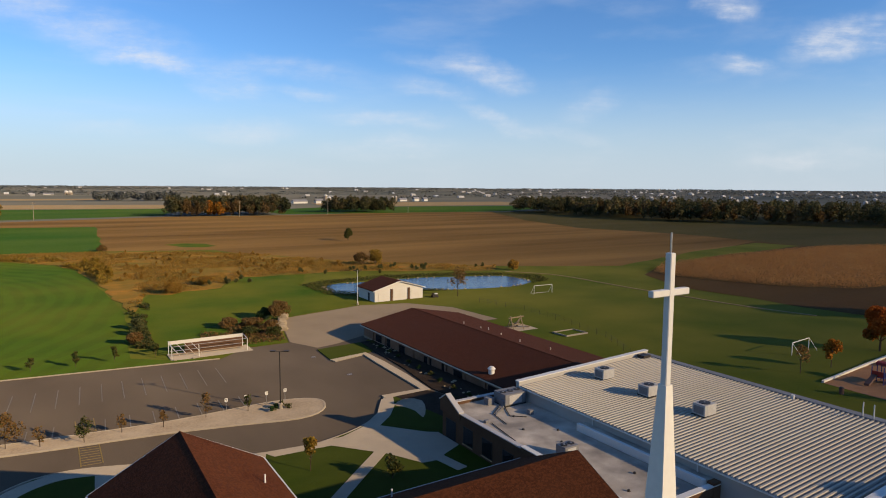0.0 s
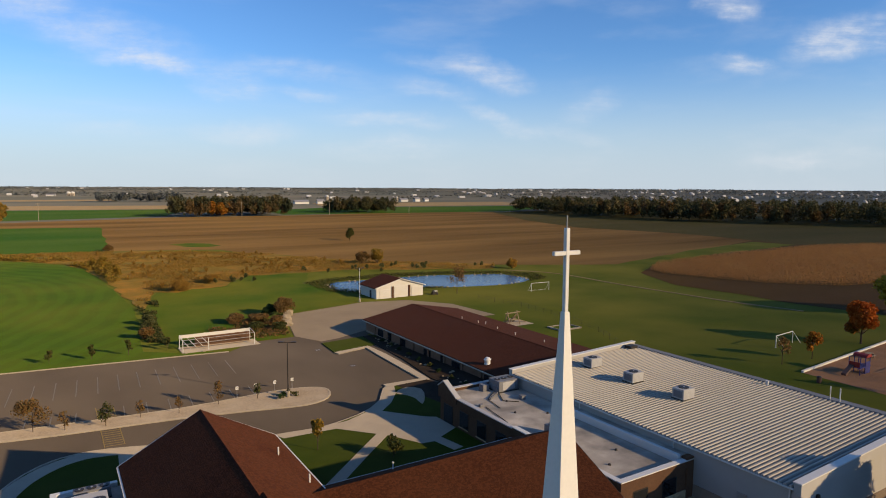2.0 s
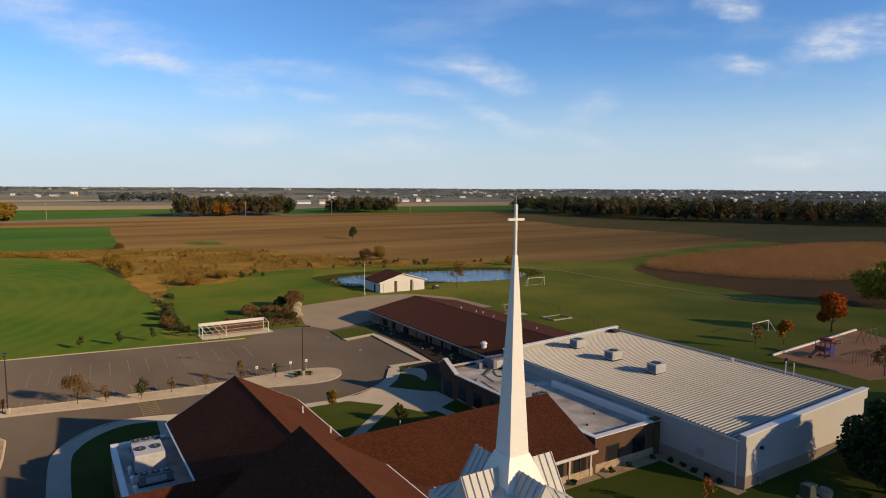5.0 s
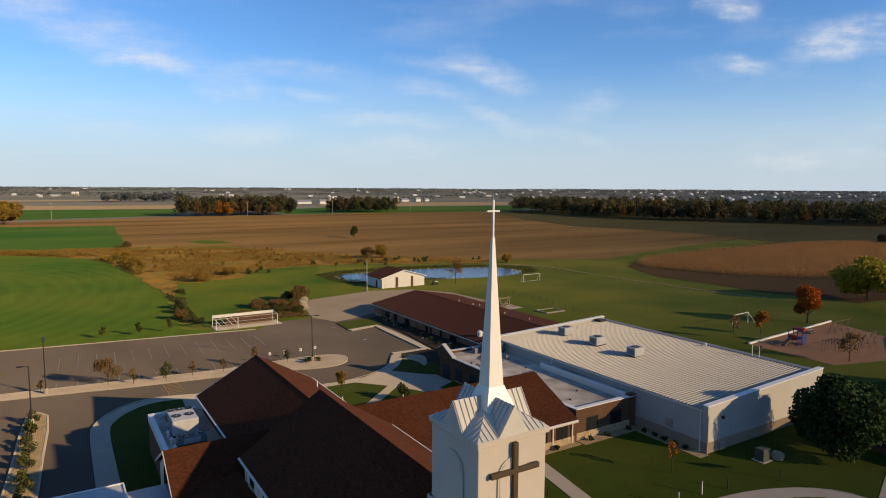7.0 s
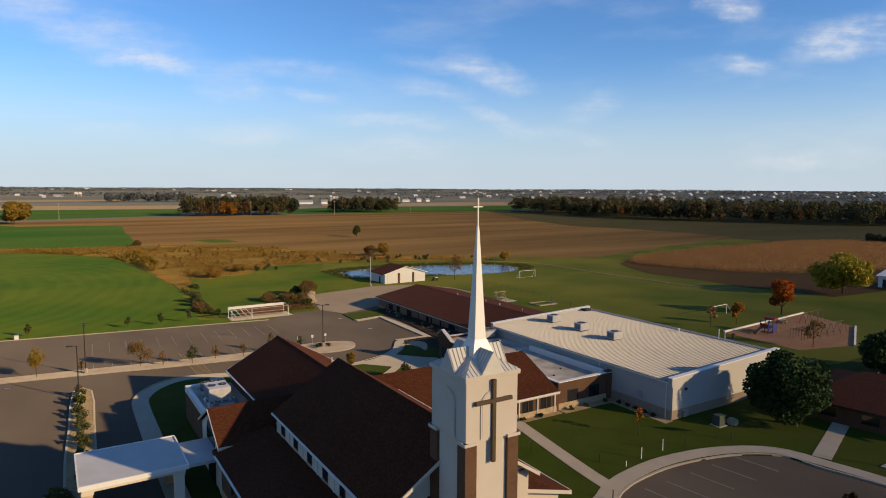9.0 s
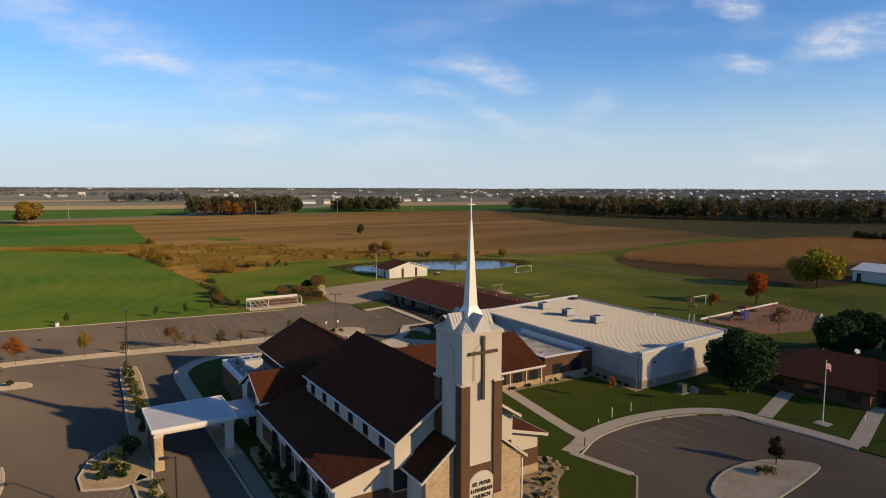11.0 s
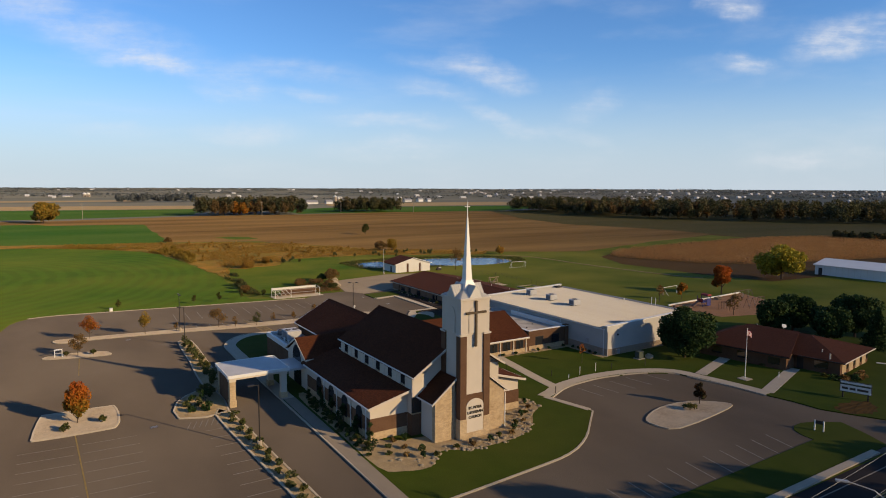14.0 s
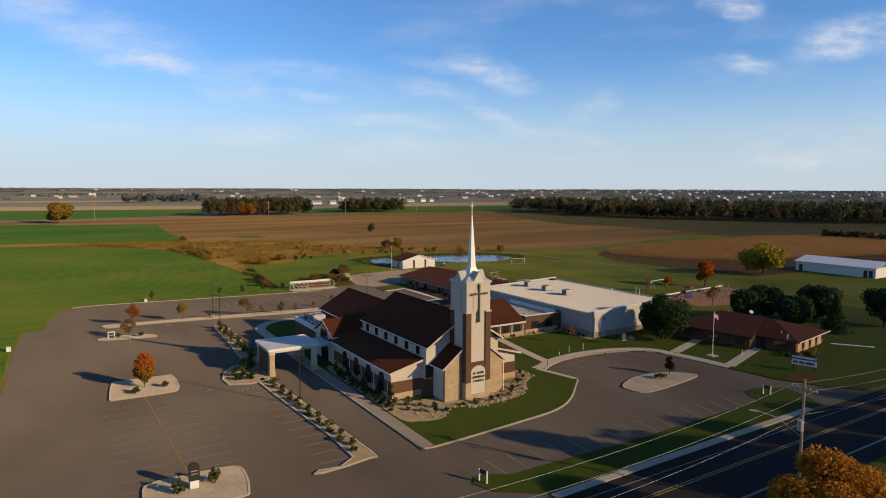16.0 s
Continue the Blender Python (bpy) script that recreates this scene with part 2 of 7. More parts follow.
YARD = surface("pale_yard_asphalt", (0.225, 0.1761, 0.12), (0.1938, 0.1513, 0.1044), 5.0, 0.88, 0.25, 0.06, c3=(0.25, 0.1984, 0.138), c3_size=15, c3_amount=0.6)
ROADTAR = surface("road_asphalt", (0.026, 0.02112, 0.019), (0.036, 0.02816, 0.02356), 4.0, 0.85, 0.25, 0.06, c3=(0.03, 0.02464, 0.0228), c3_size=12)
CONCRETE = surface("concrete", (0.4264, 0.3518, 0.2533), (0.3625, 0.2986, 0.2229), 2.0, 0.85, 0.15, 0.05, c3=(0.3199, 0.2773, 0.2128), c3_size=7, c3_amount=0.5)
CONCRETE_OLD = surface("weathered_aggregate_paving", (0.2549, 0.2069, 0.1512), (0.2099, 0.1709, 0.1293), 2.0, 0.88, 0.25, 0.06, c3=(0.1799, 0.1499, 0.1145), c3_size=6, c3_amount=0.6)
OLIVE = surface("olive_cover_crop", (0.048, 0.046, 0.013), (0.062, 0.052, 0.016), 9.0, 0.95, 0.5, 0.5, c3=(0.075, 0.058, 0.02), c3_size=40, c3_amount=0.7, stretch=(0.3, 1, 1))
GRAVEL = surface("river_gravel", (0.3726, 0.2898, 0.1966), (0.2595, 0.2, 0.136), 0.35, 0.9, 0.5, 0.05, c3=(0.414, 0.3415, 0.2458), c3_size=3)
MULCH = surface("bed_gravel", (0.3544, 0.2547, 0.1323), (0.2361, 0.1665, 0.08824), 0.5, 0.9, 0.9, 0.12, c3=(0.4134, 0.3038, 0.1638), c3_size=2)
MULCH_DARK = surface("dark_bark_mulch", (0.040, 0.028, 0.019), (0.025, 0.018, 0.013), 0.5, 0.95, 0.9, 0.12, c3=(0.055, 0.040, 0.028), c3_size=2)
SHINGLE = surface("red_brown_shingles", (0.07031, 0.02302, 0.009832), (0.04185, 0.01381, 0.00684), 0.16, 0.9, 0.5, 0.09, c3=(0.08705, 0.03432, 0.01496), c3_size=6, c3_amount=0.4, course=0.08)
SHINGLE_OLD = surface("aged_brown_shingles", (0.066, 0.0235, 0.0128), (0.046, 0.0165, 0.0095), 0.35, 0.9, 0.5, 0.09, c3=(0.05, 0.024, 0.016), c3_size=6, c3_amount=0.5, course=0.05)
SCHOOLBRICK = surface("light_brown_brick", (0.26, 0.145, 0.085), (0.20, 0.112, 0.068), 0.3, 0.85, 0.4, 0.08, c3=(0.29, 0.175, 0.11), c3_size=2, c3_amount=0.5)
STUCCO = surface("cream_stucco", (0.5918, 0.5141, 0.4049), (0.556, 0.4834, 0.3767), 2.0, 0.85, 0.15, 0.04, c3=(0.5201, 0.4482, 0.3484), c3_size=5, c3_amount=0.4, speckle=0.12)
PALE = surface("pale_siding", (0.595, 0.561, 0.4845), (0.561, 0.527, 0.4505), 2.0, 0.8, 0.1, 0.04, speckle=0.12)
BRICK = surface("brown_brick", (0.1514, 0.07862, 0.04219), (0.1147, 0.0608, 0.03516), 0.3, 0.85, 0.4, 0.08, c3=(0.1743, 0.09959, 0.05526), c3_size=2, c3_amount=0.5)
STONE = surface("buff_split_stone", (0.4845, 0.3528, 0.1995), (0.3634, 0.252, 0.1357), 0.35, 0.85, 0.7, 0.10, c3=(0.5191, 0.4032, 0.2474), c3_size=1.2, c3_amount=0.5, course=0.16, tabs=0.16)
WHITE = surface("white_metal", (0.6418, 0.6159, 0.5598), (0.6089, 0.5835, 0.5287), 3.0, 0.45, 0.05, 0.1, speckle=0.12)
CAP = surface("tower_cap_metal", (0.525, 0.4896, 0.4176), (0.4725, 0.4386, 0.3744), 1.2, 0.45, 0.05, 0.1, c3=(0.441, 0.408, 0.3456), c3_size=1.5, c3_amount=0.5, speckle=0.2)
SPIRE = surface("spire_enamel", (0.72, 0.6809, 0.5913), (0.684, 0.646, 0.567), 2.0, 0.35, 0.03, 0.1, speckle=0.12)
GYMWALL = surface("grey_block_wall", (0.4212, 0.3889, 0.3406), (0.3862, 0.3616, 0.3149), 2.5, 0.8, 0.12, 0.06, c3=(0.3651, 0.3343, 0.2892), c3_size=6, c3_amount=0.4, speckle=0.12)
GYMBASE = surface("tan_block_wall", (0.36, 0.27, 0.19), (0.30, 0.23, 0.16), 0.5, 0.85, 0.3, 0.07)
# pans between the roof ribs: the ribs' shade is put into this darker colour
GYMPAN_SHADED = surface("shaded_roof_pan", (0.20, 0.19, 0.17), (0.165, 0.157, 0.145), 2.0, 0.6, 0.05, 0.1, speckle=0.2)
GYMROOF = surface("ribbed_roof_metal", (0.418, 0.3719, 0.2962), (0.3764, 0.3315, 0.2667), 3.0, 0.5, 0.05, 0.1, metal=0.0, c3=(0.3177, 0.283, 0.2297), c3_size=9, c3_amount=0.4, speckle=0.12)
MEMBRANE = surface("roof_membrane", (0.60, 0.52, 0.41), (0.48, 0.41, 0.325), 1.5, 0.8, 0.2, 0.08, c3=(0.15, 0.13, 0.105), c3_size=3.4, c3_amount=0.8, speckle=0.3)
CANOPY = surface("white_canopy_membrane", (0.4551, 0.4357, 0.4128), (0.4182, 0.3984, 0.3741), 2.0, 0.6, 0.1, 0.08, c3=(0.3382, 0.3175, 0.2967), c3_size=4, c3_amount=0.4, speckle=0.12)
STEEL = surface("grey_steel", (0.42, 0.40, 0.37), (0.36, 0.34, 0.32), 0.4, 0.45, 0.05, 0.05, metal=0.5)
DARK = surface("dark_bronze", (0.035, 0.028, 0.022), (0.028, 0.023, 0.019), 0.4, 0.5, 0.05, 0.05)
BRONZE = surface("bronze_cross", (0.085, 0.055, 0.028), (0.065, 0.043, 0.024), 0.6, 0.5, 0.1, 0.05)
PAINT = surface("stall_paint", (0.234, 0.2044, 0.1599), (0.156, 0.1342, 0.1053), 0.3, 0.8, 0.05, 0.04)
YELLOW = surface("yellow_paint", (0.315, 0.21, 0.048), (0.225, 0.15, 0.048), 0.3, 0.8, 0.05, 0.04)
BARK = surface("bark", (0.12, 0.085, 0.055), (0.08, 0.055, 0.038), 0.2, 0.9, 0.6, 0.05)
WOOD = surface("weathered_timber", (0.40, 0.30, 0.19), (0.32, 0.24, 0.15), 0.3, 0.85, 0.2, 0.04)
SAND = surface("wood_chip_ground", (0.3564, 0.19, 0.096), (0.2916, 0.152, 0.076), 2.0, 0.95, 0.5, 0.15, c3=(0.2376, 0.1235, 0.064), c3_size=8)
ROCK = surface("limestone_rock", (0.3794, 0.3039, 0.1991), (0.3036, 0.2363, 0.1507), 0.4, 0.9, 0.6, 0.1)


def glass(name, colour, rough=0.05):
    m = bpy.data.materials.new(name)
    m.use_nodes = True
    b = m.node_tree.nodes["Principled BSDF"]
    b.inputs["Base Color"].default_value = (*colour, 1)
    b.inputs["Roughness"].default_value = rough
    b.inputs["Specular IOR Level"].default_value = 0.6
    return m


PANE = glass("dark_window_glass", (0.015, 0.016, 0.018))


def water():
    m = glass("pond_water", (0.02, 0.035, 0.06), 0.12)
    n, l = m.node_tree.nodes, m.node_tree.links
    t = n.new("ShaderNodeTexNoise")
    t.inputs["Scale"].default_value, t.inputs["Detail"].default_value = 2.5, 3
    tc = n.new("ShaderNodeTexCoord")
    b = n.new("ShaderNodeBump")
    b.inputs["Strength"].default_value, b.inputs["Distance"].default_value = 0.9, 0.08
    l.new(tc.outputs["Object"], t.inputs["Vector"])
    l.new(t.outputs["Fac"], b.inputs["Height"])
    l.new(b.outputs["Normal"], n["Principled BSDF"].inputs["Normal"])
    return m


WATER = water()


# ---- helpers for building ----
def gz(y):
    """Height of the ground: level round the church, falling gently towards the pond."""
    return -0.022 * min(max(y - 50.0, 0.0), 90.0)


def thing(name, x, y, z, label, category, group="", kind=""):
    return tagged(placed(new(name), x, y, z), label, category, group, kind)


def placed(ob, x, y, z, rz=0.0):
    ob.matrix_basis = pose(x, y, z, 0, 0, rz)
    return ob


def origin_of(ob):
    p = Vector((0, 0, 0))
    while ob:
        p += ob.location
        ob = ob.parent
    return p


def part(name, bm, material, parent=None, label="", smooth=False):
    """Links a bmesh, made in world metres, as one mesh under its thing."""
    me = bpy.data.meshes.new(name)
    if parent:
        bmesh.ops.translate(bm, verts=bm.verts, vec=-origin_of(parent))
    bmesh.ops.recalc_face_normals(bm, faces=bm.faces)
    bm.to_mesh(me)
    bm.free()
    me.materials.append(material)
    if smooth:
        me.polygons.foreach_set("use_smooth", [True] * len(me.polygons))
    ob = new(name, me)
    if parent:
        ob.parent = parent
    if label:
        tagged(ob, label)
    return ob


def add_box(bm, x0, x1, y0, y1, z0, z1, bevel=0.0):
    r = bmesh.ops.create_cube(bm, size=1.0)
    bmesh.ops.transform(bm, matrix=Matrix.Translation(((x0 + x1) / 2, (y0 + y1) / 2, (z0 + z1) / 2)) @ Matrix.Diagonal((abs(x1 - x0), abs(y1 - y0), abs(z1 - z0), 1)), verts=r["verts"])
    if bevel:
        edges = list({e for v in r["verts"] for e in v.link_edges})
        bmesh.ops.bevel(bm, geom=edges, offset=bevel, segments=1, affect="EDGES")
    return bm


def box(*a, **k):
    return add_box(bmesh.new(), *a, **k)


def add_prism(bm, outline, way):
    """A solid: a closed outline of 3D points pushed along a vector."""
    way = Vector(way)
    a = [bm.verts.new(p) for p in outline]
    b = [bm.verts.new(Vector(p) + way) for p in outline]
    bm.faces.new(a)
    bm.faces.new(b[::-1])
    for i in range(len(a)):
        j = (i + 1) % len(a)
        bm.faces.new((a[i], b[i], b[j], a[j]))
    return bm


def prism(outline, way):
    return add_prism(bmesh.new(), outline, way)


def add_tube(bm, p0, p1, r0, r1=None, n=8):
    p0, p1 = Vector(p0), Vector(p1)
    r1 = r0 if r1 is None else r1
    d = p1 - p0
    m = Matrix.Translation((p0 + p1) / 2) @ d.to_track_quat("Z", "Y").to_matrix().to_4x4()
    bmesh.ops.create_cone(bm, cap_ends=True, segments=n, radius1=r0, radius2=max(r1, 0.001), depth=d.length, matrix=m)
    return bm


def tube(*a, **k):
    return add_tube(bmesh.new(), *a, **k)


def smooth_ring(pts, steps=4):
    """A closed outline rounded through its points (Catmull-Rom)."""
    out, n = [], len(pts)
    for i in range(n):
        p0, p1, p2, p3 = (Vector(pts[(i + k - 1) % n]) for k in range(4))
        for s in range(steps):
            t = s / steps
            out.append(tuple(0.5 * ((2 * p1) + (p2 - p0) * t + (2 * p0 - 5 * p1 + 4 * p2 - p3) * t * t + (3 * p1 - p0 - 3 * p2 + p3) * t ** 3)))
    return out


def smooth_line(pts, steps=4):
    out, n = [], len(pts)
    for i in range(n - 1):
        p0, p1, p2, p3 = (Vector(pts[min(max(i + k - 1, 0), n - 1)]) for k in range(4))
        for s in range(steps):
            t = s / steps
            out.append(tuple(0.5 * ((2 * p1) + (p2 - p0) * t + (2 * p0 - 5 * p1 + 4 * p2 - p3) * t * t + (3 * p1 - p0 - 3 * p2 + p3) * t ** 3)))
    return out + [tuple(pts[-1])]


def sheet(name, outline, lift, material, label="", category="", depth=0.0, kind="structure", parent=None):
    """A flat piece of ground that follows the slope, with sides of a depth."""
    bm = bmesh.new()
    vs = [bm.verts.new((x, y, 0)) for x, y in outline]
    for tri in geometry.tessellate_polygon([[Vector((x, y, 0)) for x, y in outline]]):
        bm.faces.new([vs[i] for i in tri])
    for cut in (50.0, 140.0):
        bmesh.ops.bisect_plane(bm, geom=bm.verts[:] + bm.edges[:] + bm.faces[:], plane_co=(0, cut, 0), plane_no=(0, 1, 0))
    if depth:
        r = bmesh.ops.extrude_face_region(bm, geom=bm.faces[:])
        low = [v for v in r["geom"] if isinstance(v, bmesh.types.BMVert)]
        for v in low:
            v.co.z -= depth
    for v in bm.verts:
        v.co.z += gz(v.co.y) + lift
    ob = part(name, bm, material, parent)
    if not parent:
        tagged(ob, label, category, "", kind)
    return ob


def ribbon(bm, line, width, lift, height, closed=False):
    """A strip with a rectangular section along a line on the ground, such as a kerb or a path."""
    n = len(line)
    pts = [Vector((p[0], p[1])) for p in line]
    rings = []
    for i, p in enumerate(pts):
        a = pts[(i - 1) % n] if (closed or i > 0) else p
        b = pts[(i + 1) % n] if (closed or i < n - 1) else p
        d = (b - a).normalized()
        s = Vector((-d.y, d.x)) * (width / 2)
        q = []
        for w, h in ((-1, 0), (-1, height), (1, height), (1, 0)):
            c = p + s * w
            q.append(bm.verts.new((c.x, c.y, gz(c.y) + lift + h)))
        rings.append(q)
    for i in range(n if closed else n - 1):
        a, b = rings[i], rings[(i + 1) % n]
        for k in range(4):
            bm.faces.new((a[k], a[(k + 1) % 4], b[(k + 1) % 4], b[k]))
    if not closed:
        bm.faces.new(rings[0])
        bm.faces.new(rings[-1][::-1])
    return bm


def kerb(line, closed=False, name="kerb", width=0.22, height=0.16, steps=4):
    pts = smooth_ring(line, steps) if closed and steps > 1 else (smooth_line(line, steps) if steps > 1 else line)
    return tagged(part(name, ribbon(bmesh.new(), pts, width, 0.0, height, closed), CONCRETE), "pale concrete kerb beside the asphalt", "kerb", "", "structure")


def inset(outline, d):
    """An outline moved inwards by d (for roughly convex outlines)."""
    c = Vector((sum(p[0] for p in outline) / len(outline), sum(p[1] for p in outline) / len(outline)))
    out = []
    for p in outline:
        v = Vector(p) - c
        out.append(tuple(c + v * max(0.0, 1 - d / max(v.length, 0.01))))
    return out


# ---- ground and fields ----
def hill(x, y):
    r = math.hypot(x, y)
    t = min(max((r - 1600.0) / 2800.0, 0.0), 1.0)
    return t * t * (3 - 2 * t) * (13.0 + 6.0 * noise.noise((x * 0.0009, y * 0.0009, 3.0))) + t * 3.0 * noise.noise((x * 0.004, y * 0.004, 1.0))


def build_ground():
    step = [-4900, -4500, -4100, -3700, -3300, -2900, -2500, -2100, -1800, -1500, -1000, -500, -200, 0]
    xs = step + [-v for v in step[-2::-1]]
    ys = sorted(set(xs + [50, 140]))
    xs = sorted(set(xs + [x + d for x in xs if abs(x) > 1500 for d in (130, 260) if x + d < 4900]))
    ys = sorted(set(ys + [y + d for y in ys if abs(y) > 1500 for d in (130, 260) if y + d < 4900]))
    verts = [(x, y, gz(y) + hill(x, y)) for y in ys for x in xs]
    w = len(xs)
    faces = [(j * w + i, j * w + i + 1, (j + 1) * w + i + 1, (j + 1) * w + i) for j in range(len(ys) - 1) for i in range(w - 1)]
    me = bpy.data.meshes.new("ground")
    me.from_pydata(verts, [], faces)
    me.materials.append(FARLAND_HAZY)
    return tagged(new("ground", me), "farmland and grass reaching to the horizon", "ground", "", "structure")


# ground colours brightened and cooled, so that distance haze is part of the colour
FARLAND_HAZY = surface("hazy_far_farmland", (0.0952, 0.0969, 0.0792), (0.07392, 0.08664, 0.072), 120.0, 0.95, 0.0, 30.0, c3=(0.168, 0.1425, 0.108), c3_size=300, c3_amount=0.7, stretch=(0.4, 1, 1))
build_ground()


def wobble(outline, amount, step, seed):
    """An outline with many uneven points along its sides."""
    rnd = random.Random(seed)
    out, n = [], len(outline)
    for i in range(n):
        a, b = Vector(outline[i]), Vector(outline[(i + 1) % n])
        k = max(1, int((b - a).length / step))
        for s in range(k):
            p = a.lerp(b, s / k)
            out.append((p.x + rnd.uniform(-amount, amount), p.y + rnd.uniform(-amount, amount)))
    return out


def field(name, outline, lift, material, label, amount=1.0, step=12.0, seed=1):
    return sheet(name, wobble(outline, amount, step, seed), lift, material, label, "field")


field("grass_field", [(-500, -500), (700, -500), (700, 345), (-500, 345)], 0.02, FIELDGRASS, "mown grass round the church grounds", 0.4, 40, 2)
field("hay_field", [(-320, -29), (-58.2, -29), (-57.8, 60), (-56.8, 82.4), (-53.0, 83.0), (-51.9, 95), (-50.3, 105.3), (-48.9, 109.0), (-46.8, 111.5), (-44.0, 112.4), (-40.6, 112.7), (16.9, 104.7), (8.6, 109), (4.2, 113), (4.6, 124), (6.9, 145), (7.4, 163), (6.6, 181), (5.2, 203), (3.4, 228), (0.4, 250), (-6, 267), (-19, 286), (-30, 296), (-42, 309), (-120, 330), (-320, 345)], 0.06, HAY, "bright green hay field beside the car park", 0.25, 6, 3)
field("crop_field_near", [(-400, 350), (-44, 334), (-31, 324), (13.5, 316), (16, 352), (22, 501), (-41, 516), (-54, 538), (-400, 570)], 0.10, CROP, "dark green winter crop field", 1.0, 20, 4)
field("stubble_field", [(-2, 322), (40, 306), (60, 300), (70, 240), (110, 205), (150, 182), (172, 170), (196, 160), (260, 180), (430, 235), (560, 300), (470, 600), (330, 640), (200, 620), (90, 632), (-37, 590), (-400, 650), (-400, 540), (-60, 520), (-2, 500)], 0.06, SOIL, "brown harvested stubble field", 1.0, 20, 5)
field("tilled_field", [(186, 152), (170, 144), (155, 116), (153, 92), (150, 78), (152, 52), (330, 40), (700, 60), (900, 330), (600, 330), (430, 236), (260, 182), (200, 160)], 0.08, SOIL_DARK, "dark tilled field beyond the grass", 1.0, 20, 6)
field("brush_meadow", [(-120, 332), (-42, 311), (-19, 288), (-5, 269), (1, 251), (4, 229), (6, 204), (7.4, 182), (8.2, 164), (9, 152), (12, 166), (15.7, 184), (21, 181), (26, 185), (35, 185), (41, 197), (47, 205), (68, 202), (80, 203), (130, 178), (140, 190), (100, 222), (75, 268), (52, 292), (30, 306), (14, 314), (-31, 322), (-44, 332), (-120, 342)], 0.12, BRUSH, "rusty dry brush meadow", 0.9, 4, 7)
field("olive_field", [(440, 600), (360, 440), (330, 340), (347, 265), (339, 204), (334, 180), (374, 152), (522, 122), (522, 60), (900, 60), (900, 330), (620, 620)], 0.11, OLIVE, "dark olive cover crop before the long wood", 1.0, 20, 16)
field("olive_field", [(150, 150), (179, 150), (188, 156), (250, 169), (332, 178), (330, 200), (255, 186), (185, 166)], 0.11, FIELDGRASS, "grass strip beside the corn", 1.0, 12, 17)
field("wet_patch", [(43.5, 338), (52, 342), (62, 334), (64, 320), (57, 315), (49, 318)], 0.11, MEADOW, "green wet patch in the stubble", 1.0, 5, 18)
field("rough_grass", [(8, 112), (31, 111), (36.5, 134.5), (59, 141.2), (62, 150), (57, 180), (64, 194), (68, 201), (47, 204), (41, 196), (35, 184), (26, 184), (21, 180), (15.7, 183), (12, 165), (8.6, 140)], 0.09, MEADOW, "rough green grass between the brush and the yard", 1.2, 5, 19)
field("straw_field", [(-600, 960), (140, 850), (150, 1000), (-700, 1180)], 0.10, STRAW, "pale cut straw field far off", 2.0, 40, 8)
field("crop_field_far", [(-700, 690), (-37, 620), (90, 660), (140, 840), (-700, 950)], 0.12, CROP, "dark green crop field beyond the stubble", 2.0, 40, 9)
field("crop_field_middle", [(200, 640), (470, 615), (640, 700), (620, 790), (330, 830), (210, 760)], 0.10, CROP, "green strip between the woods", 2.0, 30, 10)
field("straw_field", [(330, 850), (700, 820), (760, 1000), (380, 1050)], 0.12, STRAW, "tan stubble beyond the green strip", 2.0, 40, 11)
field("straw_field", [(-700, 1300), (100, 1330), (100, 1440), (-700, 1440)], 0.12, STRAW, "pale cut straw field far off", 2.0, 60, 12)

sheet("parking_lot", [(-57.9, -29.2), (53, -29.2), (53, -8), (46, 8), (40, 14), (44, 56), (44, 104), (70, 107), (78.4, 107), (78.2, 125.6), (71.5, 137.5), (60, 141), (36.7, 134.3), (31, 110), (23, 110), (17, 104.2), (-40.6, 112.3), (-43.9, 112.0), (-46.6, 111.2), (-48.6, 108.8), (-50.0, 105.2), (-51.6, 95), (-52.7, 82.6), (-56.4, 82.0), (-57.3, 60)], 0.05, ASPHALT, "sunlit grey-brown asphalt car park", "parking lot")
sheet("rear_yard", [(31.2, 110.2), (36.9, 134.2), (60, 140.8), (71.4, 137.3), (78, 125.5), (78.2, 107.2), (60, 107.4), (45, 107.6), (38, 104), (34, 103)], 0.07, YARD, "pale worn asphalt yard behind the school", "yard")
sheet("road", [(-600, -29.4), (900, -29.4), (900, -41.2), (-600, -41.2)], 0.04, ROADTAR, "dark asphalt road with yellow centre lines", "road")

# raised lawns and beds
LAWNS = {
    "church_lawn": [(-15.3, -13.0), (-14.0, -13.0), (-0.2, -12.0), (6.3, -11.1), (11.1, -8.7), (15.3, -5.2), (18.1, -2.7), (17.0, 4.0), (20.8, 6.0), (24.2, 6.9), (30, 7.2), (37, 5.8), (41.8, 2.8), (42.4, -1.0), (43.6, -6.2), (44.0, -11.2), (44.6, -14.4), (44.7, -18.1), (46.0, -21.0), (48.2, -25.2), (51.5, -28.7), (120, -28.7), (120, 18), (84, 18), (62.5, 30), (62.5, 56), (50, 60), (42, 60), (37.5, 69), (32.0, 70.2), (30.4, 69.2), (28.0, 65.0), (23.3, 61.3), (16.6, 59.2), (11.4, 59.9), (4, 62.2), (-4.8, 65.6), (-9.3, 65.6), (-12.5, 63), (-14.8, 58.8), (-15.3, 54), (-15.3, 39.7)],
}
sheet("church_lawn", LAWNS["church_lawn"], 0.19, GRASS, "green lawn round the church and school", "lawn", depth=0.3)
sheet("verge", [(-15.3, -23.0), (-14.3, -21.8), (-12.8, -22.0), (-10.5, -23.3), (10, -23.7), (33.6, -23.1), (33.8, -21.6), (34.6, -20.2), (35.9, -19.5), (37.6, -19.4), (39.2, -20.0), (42.2, -21.9), (40.8, -25.4), (39.2, -28.4), (-10, -28.6), (-14.4, -25.4)], 0.12, GRASS, "grass verge between car park and road", "lawn", depth=0.2)
